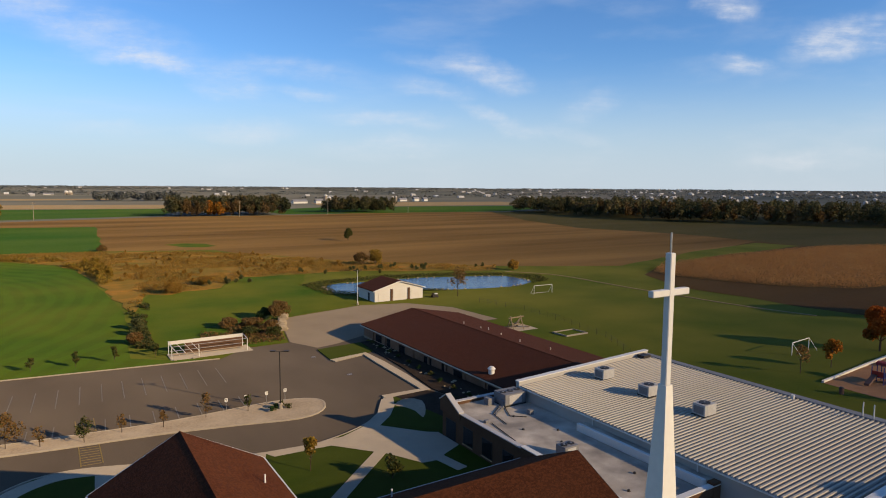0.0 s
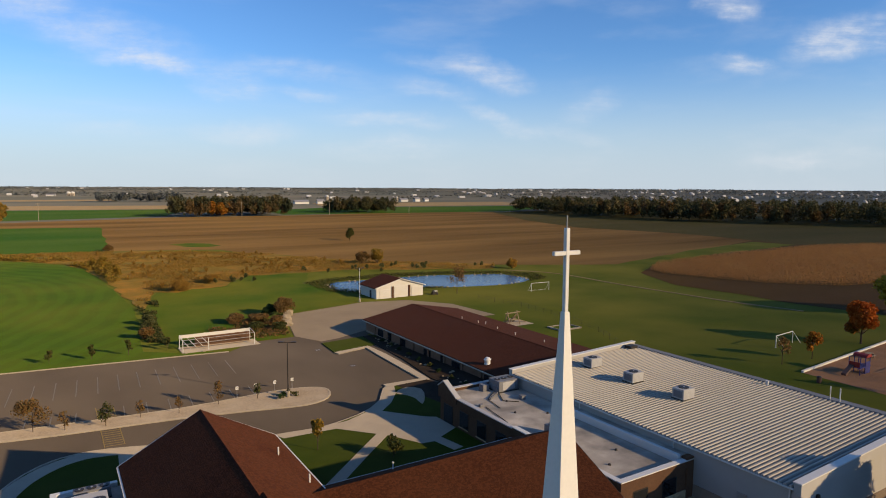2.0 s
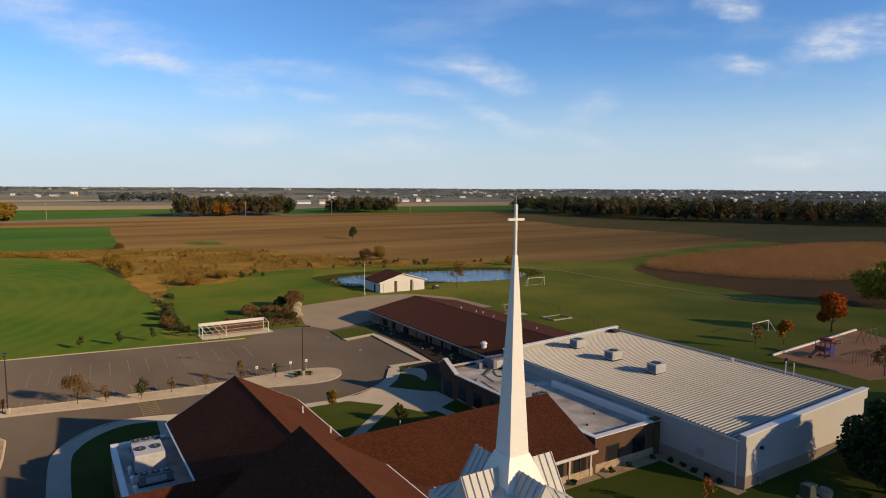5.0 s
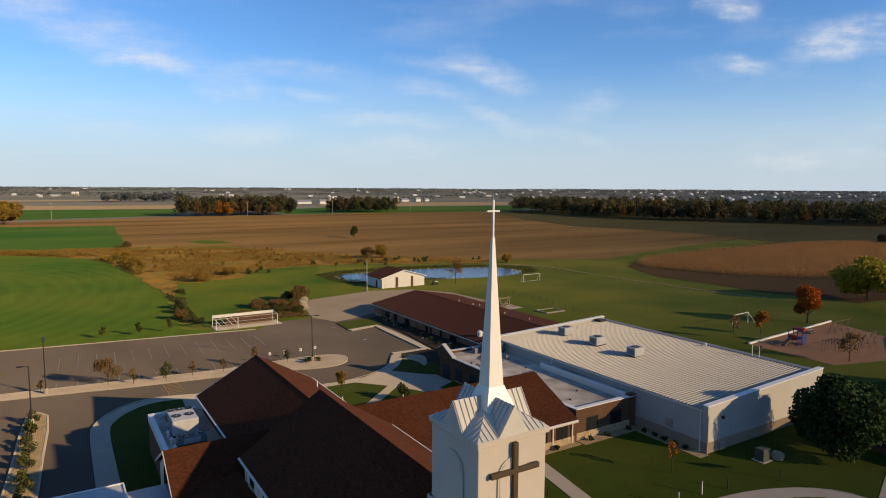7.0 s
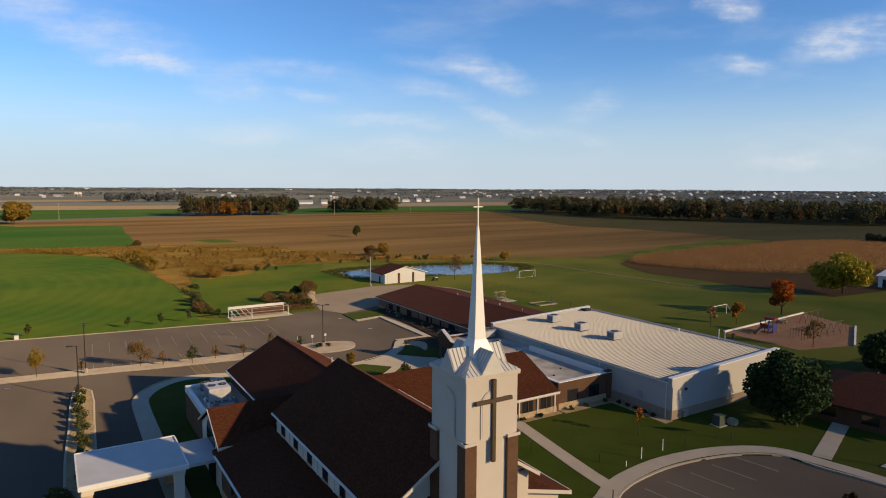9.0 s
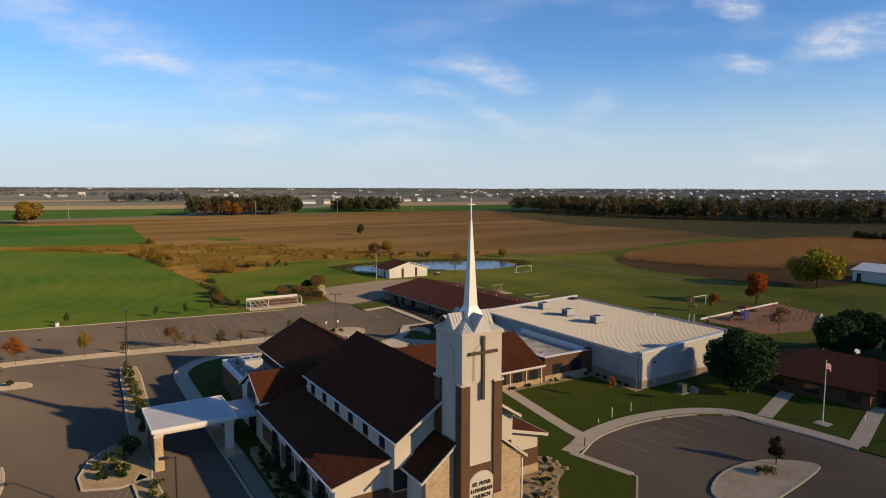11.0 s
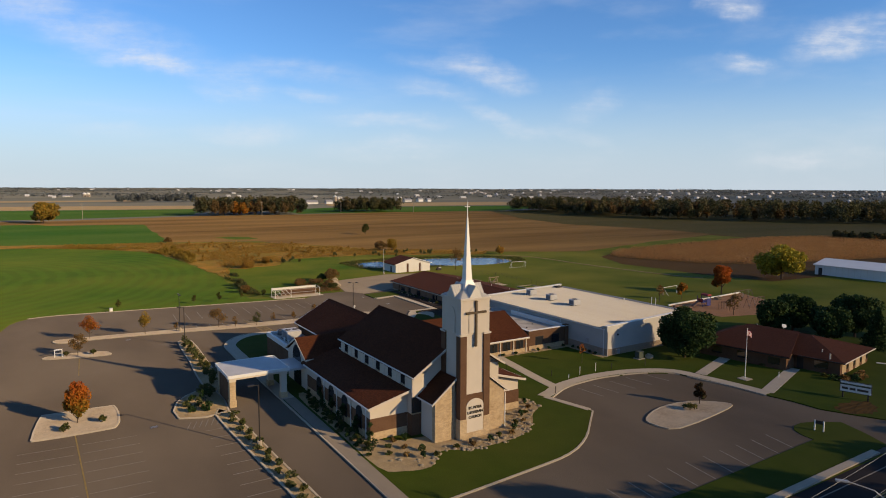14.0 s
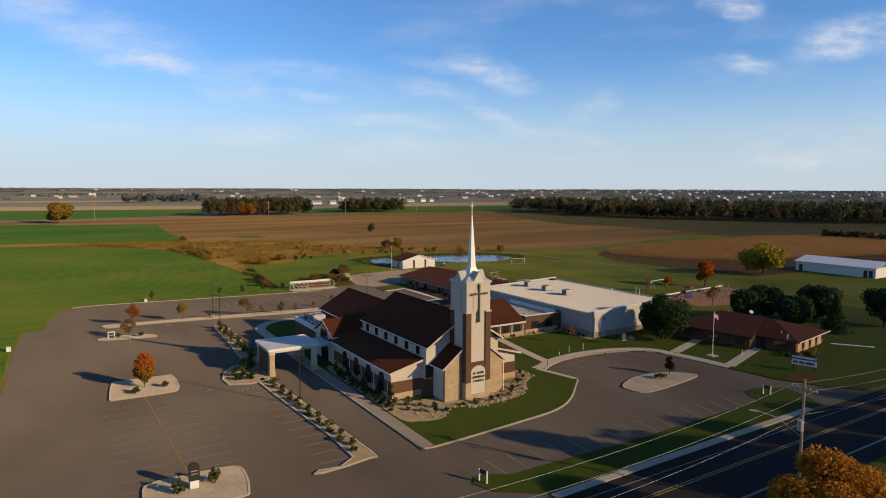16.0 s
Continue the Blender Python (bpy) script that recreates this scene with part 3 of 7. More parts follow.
tagged(part("kerb", ribbon(bmesh.new(), [(-10, -29.2), (36, -28.6)], 0.9, 0.0, 0.2), CONCRETE), "pale concrete kerb along the road", "kerb", "", "structure")
kerb([(-15.4, 39.7), (-15.38, 20), (-15.35, -10.8), (-15.3, -12.2), (-14.0, -13.2), (-0.2, -12.1), (6.3, -11.2), (11.1, -8.8), (15.3, -5.3), (18.2, -2.8)], steps=3, height=0.21)
kerb([(18.2, -2.8), (17.1, 3.9), (20.8, 5.9)], steps=1, height=0.21)
kerb([(-46.8, 111.4), (-43.9, 112.2), (-40.6, 112.5), (17, 104.4)], steps=1, height=0.18)

# ---- church ----
church = thing("church", 0, 0, 0, "cream and brown-brick church with red-brown roofs, bell tower and white spire", "church")


def gable_roof(x0, x1, y0, y1, ridge, eave, t, axis="y"):
    """A gable roof of a thickness; its ridge runs along the axis."""
    if axis == "y":
        c = (x0 + x1) / 2
        out = [(x0, y0, eave), (c, y0, ridge), (x1, y0, eave), (x1, y0, eave - t), (c, y0, ridge - t), (x0, y0, eave - t)]
        return prism(out, (0, y1 - y0, 0))
    c = (y0 + y1) / 2
    out = [(x0, y0, eave), (x0, c, ridge), (x0, y1, eave), (x0, y1, eave - t), (x0, c, ridge - t), (x0, y0, eave - t)]
    return prism(out, (x1 - x0, 0, 0))


def hip_roof(x0, x1, y0, y1, ridge, eave, inset_by):
    """A hipped roof whose ridge runs along y."""
    c, bm = (x0 + x1) / 2, bmesh.new()
    low = [bm.verts.new((x, y, eave - 0.18)) for x, y in ((x0, y0), (x1, y0), (x1, y1), (x0, y1))]
    a = [bm.verts.new((x, y, eave)) for x, y in ((x0, y0), (x1, y0), (x1, y1), (x0, y1))]
    r0, r1 = bm.verts.new((c, y0 + inset_by, ridge)), bm.verts.new((c, y1 - inset_by, ridge))
    for f in ((a[0], a[1], r0), (a[1], a[2], r1, r0), (a[2], a[3], r1), (a[3], a[0], r0, r1), low):
        bm.faces.new(f)
    for i in range(4):
        bm.faces.new((a[i], a[(i + 1) % 4], low[(i + 1) % 4], low[i]))
    return bm


AISLE = {-1: 11.1, 1: 10.5}  # outer walls of the two side aisles


def build_church():
    C = church
    # nave with clerestory
    bm = bmesh.new()
    add_prism(bm, [(-6.2, 2.21, 0), (6.2, 2.21, 0), (6.2, 2.21, 7.55), (0, 2.21, 11.35), (-6.2, 2.21, 7.55)], (0, 21.2, 0))
    part("nave_wall", bm, STUCCO, C)
    part("nave_roof", gable_roof(-6.55, 6.55, 1.15, 23.5, 11.75, 7.52, 0.32), SHINGLE, C)
    # hall behind
    bm = bmesh.new()
    add_prism(bm, [(-4.9, 23.45, 0), (7.1, 23.45, 0), (7.1, 23.45, 5.5), (1.1, 23.45, 8.8), (-4.9, 23.45, 5.5)], (0, 22.5, 0))
    part("hall_wall", bm, BRICK, C)
    part("hall_roof", gable_roof(-5.4, 7.6, 23.52, 46.4, 9.15, 5.55, 0.3), SHINGLE, C)
    for s in (-1, 1):
        # side aisles
        w = AISLE[s]
        out = [(s * 6.21, 3.3, 0), (s * w, 3.3, 0), (s * w, 3.3, 4.1), (s * 6.21, 3.3, 5.2)]
        y1 = 25.2 if s < 0 else 24.0
        part("aisle_wall", prism(out, (0, y1 - 3.3, 0)), STUCCO, C)
        out = [(s * 6.22, 2.5, 5.68), (s * (w + 0.55), 2.5, 4.35), (s * (w + 0.55), 2.5, 4.05), (s * 6.22, 2.5, 5.38)]
        part("aisle_roof", prism(out, (0, y1 - 2.5, 0)), SHINGLE, C)
        # brick band and stone foot of the aisle's front
        part("brick_band", box(s * 6.3, s * (w + 0.06), 3.22, 3.3, 1.1, 2.75), BRICK, C)
        part("stone_foot", box(s * 6.3, s * (w + 0.08), 3.2, 3.3, 0, 1.1), STONE, C)
    # entrance gable on the drive side
    out = [(-11.0, 24.9, 0), (-11.0, 32.9, 0), (-11.0, 32.9, 4.5), (-11.0, 28.9, 6.75), (-11.0, 24.9, 4.5)]
    part("entrance_wall", prism(out, (5.6, 0, 0)), STUCCO, C)
    part("entrance_roof", gable_roof(-11.25, -2.0, 24.4, 33.4, 7.08, 4.72, 0.24, "x"), SHINGLE, C)
    part("eave_board", box(-11.2, -7.2, 24.3, 24.39, 4.46, 4.74), STUCCO, C)
    # flat roofed side block
    part("side_block_wall", box(-10.2, -4.91, 33.0, 46.9, 0, 3.8), BRICK, C)
    part("side_block_roof", box(-9.8, -4.92, 33.5, 46.5, 3.8, 3.86), MEMBRANE, C)
    bm = bmesh.new()
    add_box(bm, -10.25, -9.8, 33.0, 46.95, 3.5, 4.2)
    add_box(bm, -9.8, -5.5, 46.5, 46.95, 3.5, 4.2)
    part("parapet", bm, WHITE, C)
    # east classroom wing
    part("wing_wall", box(7.11, 30.49, 25.2, 38.6, 0, 3.0), BRICK, C)
    part("wing_gable", prism([(29.2, 25.2, 3.0), (29.2, 38.6, 3.0), (29.2, 31.9, 6.2)], (0.3, 0, 0)), STUCCO, C)
    part("wing_roof", gable_roof(2.0, 29.9, 24.5, 39.3, 6.55, 3.05, 0.25, "x"), SHINGLE, C)


build_church()


TOWER_X = -0.17


def tower_part(*a, **k):
    """A part of the bell tower, whose middle stands a little west of the nave's."""
    ob = part(*a, **k)
    ob.location.x += TOWER_X
    return ob


def build_tower():
    C = church
    tower_part("tower_shaft", box(-1.9, 1.9, -1.9, 1.9, 0, 12.5), STUCCO, C)
    for sx in (-1, 1):
        for sy in (-1, 1):
            x0, x1 = sorted((sx * 2.08, sx * 1.2))
            y0, y1 = sorted((sy * 2.12, sy * 1.2))
            tower_part("pier", box(x0, x1, y0, y1, 2.6, 12.45, bevel=0.02), BRICK, C, "brown brick corner pier")
            tower_part("pier_foot", box(x0 - 0.04, x1 + 0.04, y0 - 0.04, y1 + 0.04, 0, 2.6, bevel=0.02), STONE, C, "buff stone pier foot")
    tower_part("belfry", box(-2.0, 2.0, -2.04, 2.04, 12.5, 16.5, bevel=0.02), STUCCO, C)
    tower_part("brick_panel", box(-1.2, 1.2, -2.02, -1.85, 0, 5.25), BRICK, C)
    # cornice and metal cap
    tower_part("cornice", box(-2.13, 2.13, -2.18, 2.18, 16.5, 16.78, bevel=0.03), STUCCO, C)
    bm = bmesh.new()
    bmesh.ops.create_cone(bm, cap_ends=True, segments=4, radius1=2.12 * math.sqrt(2), radius2=0.7 * math.sqrt(2), depth=0.84, matrix=Matrix.Translation((0, 0, 17.2)) @ Matrix.Rotation(radians(45), 4, "Z"))
    tower_part("cap_roof", bm, CAP, C)
    for k in range(4):
        r = Matrix.Rotation(radians(90 * k), 4, "Z")
        pts = [r @ Vector(p) for p in ((-0.88, -2.1, 16.78), (0.88, -2.1, 16.78), (0, -2.1, 18.16))]
        tower_part("cap_gable", prism(pts, r @ Vector((0, 1.7, 0))), CAP, C)
    # spire
    bm = bmesh.new()
    bmesh.ops.create_cone(bm, cap_ends=True, segments=4, radius1=1.02 * math.sqrt(2), radius2=0.46 * math.sqrt(2), depth=1.5, matrix=Matrix.Translation((0, 0, 17.85)) @ Matrix.Rotation(radians(45), 4, "Z"))
    part("spire_base", bm, SPIRE, C)
    bm = bmesh.new()
    bmesh.ops.create_cone(bm, cap_ends=True, segments=4, radius1=0.435 * math.sqrt(2), radius2=0.066 * math.sqrt(2), depth=7.35, matrix=Matrix.Translation((0, 0, 22.2)) @ Matrix.Rotation(radians(45), 4, "Z"))
    part("spire", bm, SPIRE, C)
    bm = box(-0.05, 0.05, -0.05, 0.05, 25.8, 27.68, bevel=0.01)
    add_box(bm, -0.37, 0.37, -0.045, 0.045, 27.1, 27.19, bevel=0.01)
    part("spire_cross", bm, WHITE, C)
    part("lightning_rod", tube((0, 0, 27.66), (0, 0, 27.95), 0.015, n=6), STEEL, C)
    bm = box(-0.14, 0.14, -2.3, -2.08, 11.1, 16.45, bevel=0.02)
    add_box(bm, -1.42, 1.42, -2.305, -2.085, 14.95, 15.2, bevel=0.02)
    tower_part("tower_cross", bm, BRONZE, C, "dark bronze cross on the tower")
    for s in (-1, 1):
        out = [(s * 2.22, -1.2, 0), (s * 4.9, -1.2, 0), (s * 4.9, -1.2, 4.95), (s * 2.22, -1.2, 7.05)]
        tower_part("tower_wing_wall", prism(out, (0, 0.6, 0)), STONE, C, "buff split-stone wing wall")
        out = [(s * 2.12, -1.4, 7.5), (s * 5.4, -1.4, 4.95), (s * 5.4, -1.4, 4.7), (s * 2.12, -1.4, 7.25)]
        tower_part("tower_wing_roof", prism(out, (0, 3.6, 0)), SHINGLE, C)
        tower_part("tower_wing_side", box(*sorted((s * 4.3, s * 4.8)), -0.55, 3.2, 0, 4.7), STUCCO, C)


build_tower()

# canopy over the drive
canopy = thing("entrance_canopy", -18.4, 27, 0, "flat white-roofed entrance canopy on pale piers", "canopy")
part("roof", box(-22.35, -14.1, 22.95, 30.5, 4.1, 4.38, bevel=0.03), CANOPY, canopy)
part("fascia", box(-22.15, -14.3, 23.15, 30.3, 3.75, 4.1), STUCCO, canopy)
for px in (-21.75, -14.8):
    for py in (23.6, 29.85):
        part("pier", box(px - 0.4, px + 0.4, py - 0.4, py + 0.4, 0, 3.75, bevel=0.03), STONE if px < -20 else STUCCO, canopy)
part("link_roof", box(-14.1, -11.0, 24.6, 30.2, 3.4, 3.7), CANOPY, canopy)

# flat roofed link between wing and gym
link = thing("school_link", 35, 40, 0, "brown-brick school link with pale flat roof", "school building")
part("wall", box(30.5, 39.95, 25.4, 54.2, 0, 3.3), BRICK, link)
part("flat_roof", box(30.9, 39.95, 25.8, 53.8, 3.3, 3.36), MEMBRANE, link)

gym = thing("gymnasium", 51, 34, 0, "pale block gymnasium with ribbed white metal roof", "gymnasium")
part("wall", prism([(40, 15.6, 0), (62, 15.6, 0), (62, 15.6, 5.5), (40, 15.6, 4.7)], (0, 36.6, 0)), GYMWALL, gym)
part("roof", prism([(39.8, 16.0, 4.75), (62, 16.0, 5.55), (62, 16.0, 5.7), (39.8, 16.0, 4.9)], (0, 35.8, 0)), GYMPAN_SHADED, gym)
for y0, y1 in ((15.4, 15.99), (51.81, 52.4)):
    part("parapet", prism([(39.7, y0, 4.4), (62.2, y0, 5.2), (62.2, y0, 6.2), (39.7, y0, 5.4)], (0, y1 - y0, 0)), GYMWALL, gym)

school = thing("school_wing", 56, 80, -1, "long brown-brick school wing with low red-brown roof", "school building")
part("wall", prism([(45, 57, -1.6), (67, 57, -1.6), (67, 57, 1.2), (56, 57, 3.1), (45, 57, 1.2)], (0, 49.5, 0)), SCHOOLBRICK, school)
part("roof", gable_roof(44.4, 67.6, 56, 107, 3.5, 1.38, 0.2), SHINGLE_OLD, school)

shed = thing("shed", 72, 149, -2, "cream storage shed with brown roof by the pond", "shed")
part("wall", prism([(65, 142.9, -2), (79.5, 142.9, -2), (79.5, 142.9, 1.0), (72.2, 142.9, 3.0), (65, 142.9, 1.0)], (0, 10, 0)), PALE, shed)
part("roof", gable_roof(64.4, 80.1, 142.4, 153.4, 3.3, 1.05, 0.18), SHINGLE_OLD, shed)

POND = [(62, 172), (61.5, 162), (66, 156.5), (77, 155.5), (86, 154.5), (94, 150), (112, 146), (122, 149), (126, 154), (124, 166), (112, 171), (98, 175.6), (78, 176), (68, 177)]
tagged(sheet("pond", smooth_ring(POND, 4), 0.06, WATER, "still blue pond", "pond"), "still blue pond with grassy banks", "water")

office = thing("office_building", 70, -3, 0, "low brick house with hipped brown roof", "house")
HOUSE = pose(61.6, -12.8, 0, 0, 0, 9)


def housed(bm):
    """Turns a piece built square on to the house's own corner and direction."""
    bmesh.ops.transform(bm, matrix=HOUSE, verts=bm.verts)
    return bm


part("wall", housed(box(0.9, 14.2, 0.9, 22.6, 0, 2.5)), BRICK, office)
part("front_wall", housed(box(-2.4, 0.9, 7.6, 22.0, 0, 2.5)), BRICK, office)
part("roof", housed(hip_roof(0, 15.0, 0, 23.5, 4.6, 2.5, 7.6)), SHINGLE_OLD, office)
part("front_roof", housed(prism([(-3.2, 6.8, 2.5), (-3.2, 22.6, 2.5), (7.5, 18.0, 4.62), (7.5, 9.4, 4.62)], (0, 0, 0.16))), SHINGLE_OLD, office)
part("eave_board", housed(box(0, 15.0, -0.06, 0.0, 2.38, 2.56)), STUCCO, office)
part("eave_board", housed(box(-0.06, 0.0, 0, 6.8, 2.38, 2.54)), DARK, office)
part("eave_board", housed(box(-3.26, -3.2, 6.8, 22.6, 2.4, 2.56)), DARK, office)

barn = thing("metal_barn", 195, 40, -0.2, "long white metal barn", "barn")
part("wall", box(181, 195, 28.5, 55, -0.3, 3.4), WHITE, barn)
part("roof", gable_roof(180.5, 195.5, 28.0, 55.5, 5.2, 3.4, 0.15), WHITE, barn)


# ---- site: paths, kerbs, islands ----
def walk_strip(line, width, label="pale concrete footpath across the lawn", steps=4, lift=0.0, height=0.225, material=CONCRETE):
    pts = smooth_line(line, steps) if steps > 1 else line
    return tagged(part("footpath", ribbon(bmesh.new(), pts, width, lift, height), material), label, "path", "", "structure")


walk_strip([(-14.6, -12.9), (-14.55, -6), (-14.4, 10), (-14.3, 22.6)], 1.6, "wide weathered concrete pavement beside the church drive", material=CONCRETE_OLD)
walk_strip([(-14.5, 22.6), (-14.5, 42), (-14.3, 55.0), (-13.4, 59.2), (-11.4, 62.4), (-8.6, 64.5), (-5.0, 64.6), (4, 61.3), (11.5, 59.1)], 1.9, "curved concrete footpath round the lawn")
walk_strip([(-3.2, 63.6), (-4.0, 50.0), (-4.2, 46.9)], 1.9, steps=1, height=0.228)
walk_strip([(22.6, 53.8), (18.47, 50.0), (12.4, 44.4)], 1.35, steps=1, height=0.228)
walk_strip([(18.1, -2.2), (16.5, 4.8)], 0.9, "narrow concrete strip at the lawn's edge", steps=1, height=0.226)
walk_strip([(23.4, 25.0), (21.2, 12.0), (20.6, 6.6)], 1.7, steps=4, height=0.228)
walk_strip([(16.4, 5.0), (18.6, 5.9), (20.8, 7.0), (24.2, 7.9), (30, 8.3), (37, 7.0), (42.3, 3.8), (43.6, -1), (44.5, -6), (44.9, -10.8)], 1.8, "curved concrete pavement round the front car park")
walk_strip([(44.6, 0.2), (58, 4.6)], 1.8, steps=1, height=0.228)
walk_strip([(45.2, -10.3), (60.5, -5.6)], 1.8, steps=1, height=0.228)
walk_strip([(32.6, 92.4), (39.2, 93.9), (38.9, 87), (38.3, 78), (37.6, 70.2), (31.0, 70.2)], 1.5, "concrete footpath along the school", steps=1)
sheet("plaza", [(11.4, 60.1), (16.6, 59.5), (20.5, 59.7), (23.6, 61.2), (27.4, 64.8), (30.2, 69.4), (32.1, 69.6), (30.6, 66.2), (28.2, 62.9), (25.7, 60.6), (29.3, 55.8), (30.4, 55.0), (30.4, 50.6), (27.6, 49.2), (26.2, 48.4), (24.6, 48.6), (22.4, 53.0), (21.4, 54.1), (18.4, 57.9), (12.2, 58.3)], 0.215, CONCRETE, "concrete plaza before the school entrance", "plaza")
sheet("planting_bed", smooth_ring([(30.6, 66.4), (33.2, 68.0), (34.6, 66.0), (33.2, 62.6), (31.4, 60.2), (31.8, 62.8), (31.4, 64.8)], 2), 0.212, GRAVEL, "pale gravel bed in the entrance lawn", "planting bed")
walk_strip([(26.6, 49.9), (27.4, 45.4)], 1.3, steps=1, height=0.228)
kerb([(20.6, 5.8), (21.4, 6.1), (24.2, 6.8), (30, 7.1), (37, 5.7), (41.7, 2.7), (42.3, -1.0), (43.5, -6.2), (43.9, -11.0)], height=0.22)
kerb([(-15.5, 39.7), (-15.3, 54), (-14.7, 58.8), (-12.5, 63.1), (-9.3, 65.7), (-4.7, 65.7), (4, 62.3), (11.4, 60.0), (16.6, 59.3), (23.3, 61.4), (28, 65.1), (30.5, 69.3), (32, 70.4)], height=0.22)


def drain(x, y):
    d = thing("drain_cover", x, y, gz(y) + 0.05, "dark iron drain cover in the asphalt", "drain cover", "drain covers")
    part("grate", box(x - 0.45, x + 0.45, y - 0.35, y + 0.35, gz(y) + 0.04, gz(y) + 0.065, bevel=0.005), DARK, d)
    for k in range(4):
        part("slot", box(x - 0.38, x + 0.38, y - 0.26 + 0.15 * k, y - 0.2 + 0.15 * k, gz(y) + 0.064, gz(y) + 0.07), STEEL, d)


for x, y in ((30.9, 96.9), (31.8, 83.5), (-31.7, 21.2), (-29.5, 74.0)):
    drain(x, y)


def island(outline, label, material=GRAVEL, steps=3, name="traffic_island"):
    ring = smooth_ring(outline, steps)
    sheet(name, ring, 0.17, material, label, "traffic island", depth=0.25)
    kerb(outline, True, height=0.2, steps=steps)


island([(-41.8, 78.8), (-41.2, 81.0), (-35.7, 80.6), (-27.6, 79.8), (-10.1, 77.6), (4.2, 76.0), (16.5, 76.6), (21.6, 75.6), (23.4, 73.3), (22, 69.8), (18.4, 68.4), (12, 70.0), (3.1, 72.0), (-9, 73.6), (-18.4, 75.4), (-33.8, 77.6), (-40, 77.3)], "long gravel strip with kerb and young trees")
island([(-42.6, 64.3), (-34.4, 62.3), (-33.4, 63.6), (-35, 66), (-41, 67.2), (-43.2, 66)], "small kerbed island with a marker frame")
island([(-44.3, 24.6), (-43.6, 23.4), (-37.0, 23.2), (-35.6, 23.8), (-35.0, 27.2), (-35.2, 31.6), (-36.2, 32.1), (-42.4, 32.4), (-43.5, 31.8)], "kerbed gravel island round an orange tree")
island([(-43.7, -7.6), (-42.5, -6.2), (-40.2, -6.2), (-35.0, -6.5), (-34.2, -8.6), (-34.8, -12.6), (-36, -13.7), (-43, -13)], "kerbed gravel island with a dark sign")
island([(21.3, -10.2), (22.2, -8.3), (26.8, -6.6), (32.2, -7.0), (36, -10), (34.5, -11.4), (23.1, -12.6)], "kerbed gravel island in the front car park")
island([(-21.6, 66.4), (-19.4, 65.8), (-19.8, 52), (-20.9, 33.4), (-23.3, 33.2), (-22.5, 50)], "planted gravel strip beside the drive", MULCH, 2)
island([(-28.6, 22.4), (-27.8, 29.0), (-24.6, 32.6), (-22.4, 32.4), (-22.6, 22.0)], "planted corner bed by the canopy", MULCH, 2)
island([(-24.4, 21.4), (-22.5, 21.4), (-21.6, 5), (-20.7, -10.6), (-21.6, -12.1), (-27.4, -12.9), (-27.4, -12.2), (-23.0, -11.0), (-23.5, 5)], "planted gravel strip beside the drive", MULCH, 2)
sheet("planting_bed", smooth_ring([(-13.35, -3.4), (-11.6, -5.6), (-8.5, -6.2), (-5.5, -3.4), (-2.5, -4.8), (1.5, -4.9), (5.2, -4.4), (8.5, -2.2), (10.5, 0.2), (13.2, 2.2), (13.4, 5.2), (11.3, 7), (8, 4), (0, 1), (-11.2, 4), (-11.3, 22), (-13.0, 22.4), (-13.25, 8)], 3), 0.215, MULCH, "pale gravel planting bed round the church front", "planting bed")
sheet("planting_bed", [(38.6, 70), (40.3, 81), (41.0, 89), (41.3, 94), (42.4, 102.5), (44.9, 102.5), (44.9, 60), (39.8, 60)], 0.19, MULCH_DARK, "dark mulch bed along the school wall", "planting bed", depth=0.25)
sheet("planting_bed", [(32.4, 69.9), (37.6, 69.7), (39.6, 64), (39.6, 57.2), (34, 57.2)], 0.205, MULCH_DARK, "dark mulch bed by the school entrance", "planting bed")
sheet("planting_bed", [(33.3, 101.2), (32.5, 92.4), (39.4, 94.2), (41.4, 95), (42.2, 102.4)], 0.19, GRASS, "small lawn at the school corner", "lawn", depth=0.25)
sheet("planting_bed", [(30.6, 23.9), (40.0, 23.9), (40.0, 25.3), (30.6, 25.3)], 0.205, MULCH, "narrow gravel bed under the windows", "planting bed")
sheet("planting_bed", [(38.5, 15.2), (40.0, 15.2), (40.0, 23.9), (38.5, 23.9)], 0.205, MULCH, "narrow gravel bed along the gym wall", "planting bed")
sheet("planting_bed", [(23, 24.2), (30.4, 24.2), (30.4, 25.2), (23, 25.2)], 0.205, MULCH, "narrow gravel bed along the wing", "planting bed")


def paint_line(a, b, width=0.12, material=PAINT, label="worn white stall line"):
    bm = ribbon(bmesh.new(), [a, b], width, 0.045, 0.014)
    return tagged(part("parking_line", bm, material), label, "road marking", "", "structure")


for k in range(15):
    paint_line((-11.0 + 2.95 * k, -19.2), (-11.0 + 2.95 * k - 0.08 * k, -23.4))
for k in range(13):
    paint_line((-17.6 + 2.72 * k, 98.8), (-18.1 + 2.72 * k, 89.4))
for k in range(13):
    paint_line((-18.3 + 2.72 * k, 81.6), (-18.6 + 2.72 * k, 76.8))
for k in range(11):
    paint_line((-26.6, 16.6 - 2.72 * k), (-23.6 + 0.09 * k, 16.6 - 2.72 * k))
    paint_line((-45.6, 20.0 - 2.72 * k), (-40.2, 19.6 - 2.72 * k), 0.07)
    paint_line((-39.4, 19.6 - 2.72 * k), (-33.8, 19.4 - 2.72 * k), 0.07)
for x in (23.4, 26.4, 30.0, 33.5, 37.3):
    paint_line((x, 5.4 - 0.2 * (x > 36)), (x + 0.6, 0.9))
for k in range(7):
    paint_line((-28.4 + 0.7 * k, 18.2), (-27.6 + 0.7 * k, 20.4), 0.1)
paint_line((-40.0, 23.0), (-39.2, -5.6), 0.14, YELLOW, "worn yellow line down the car park")
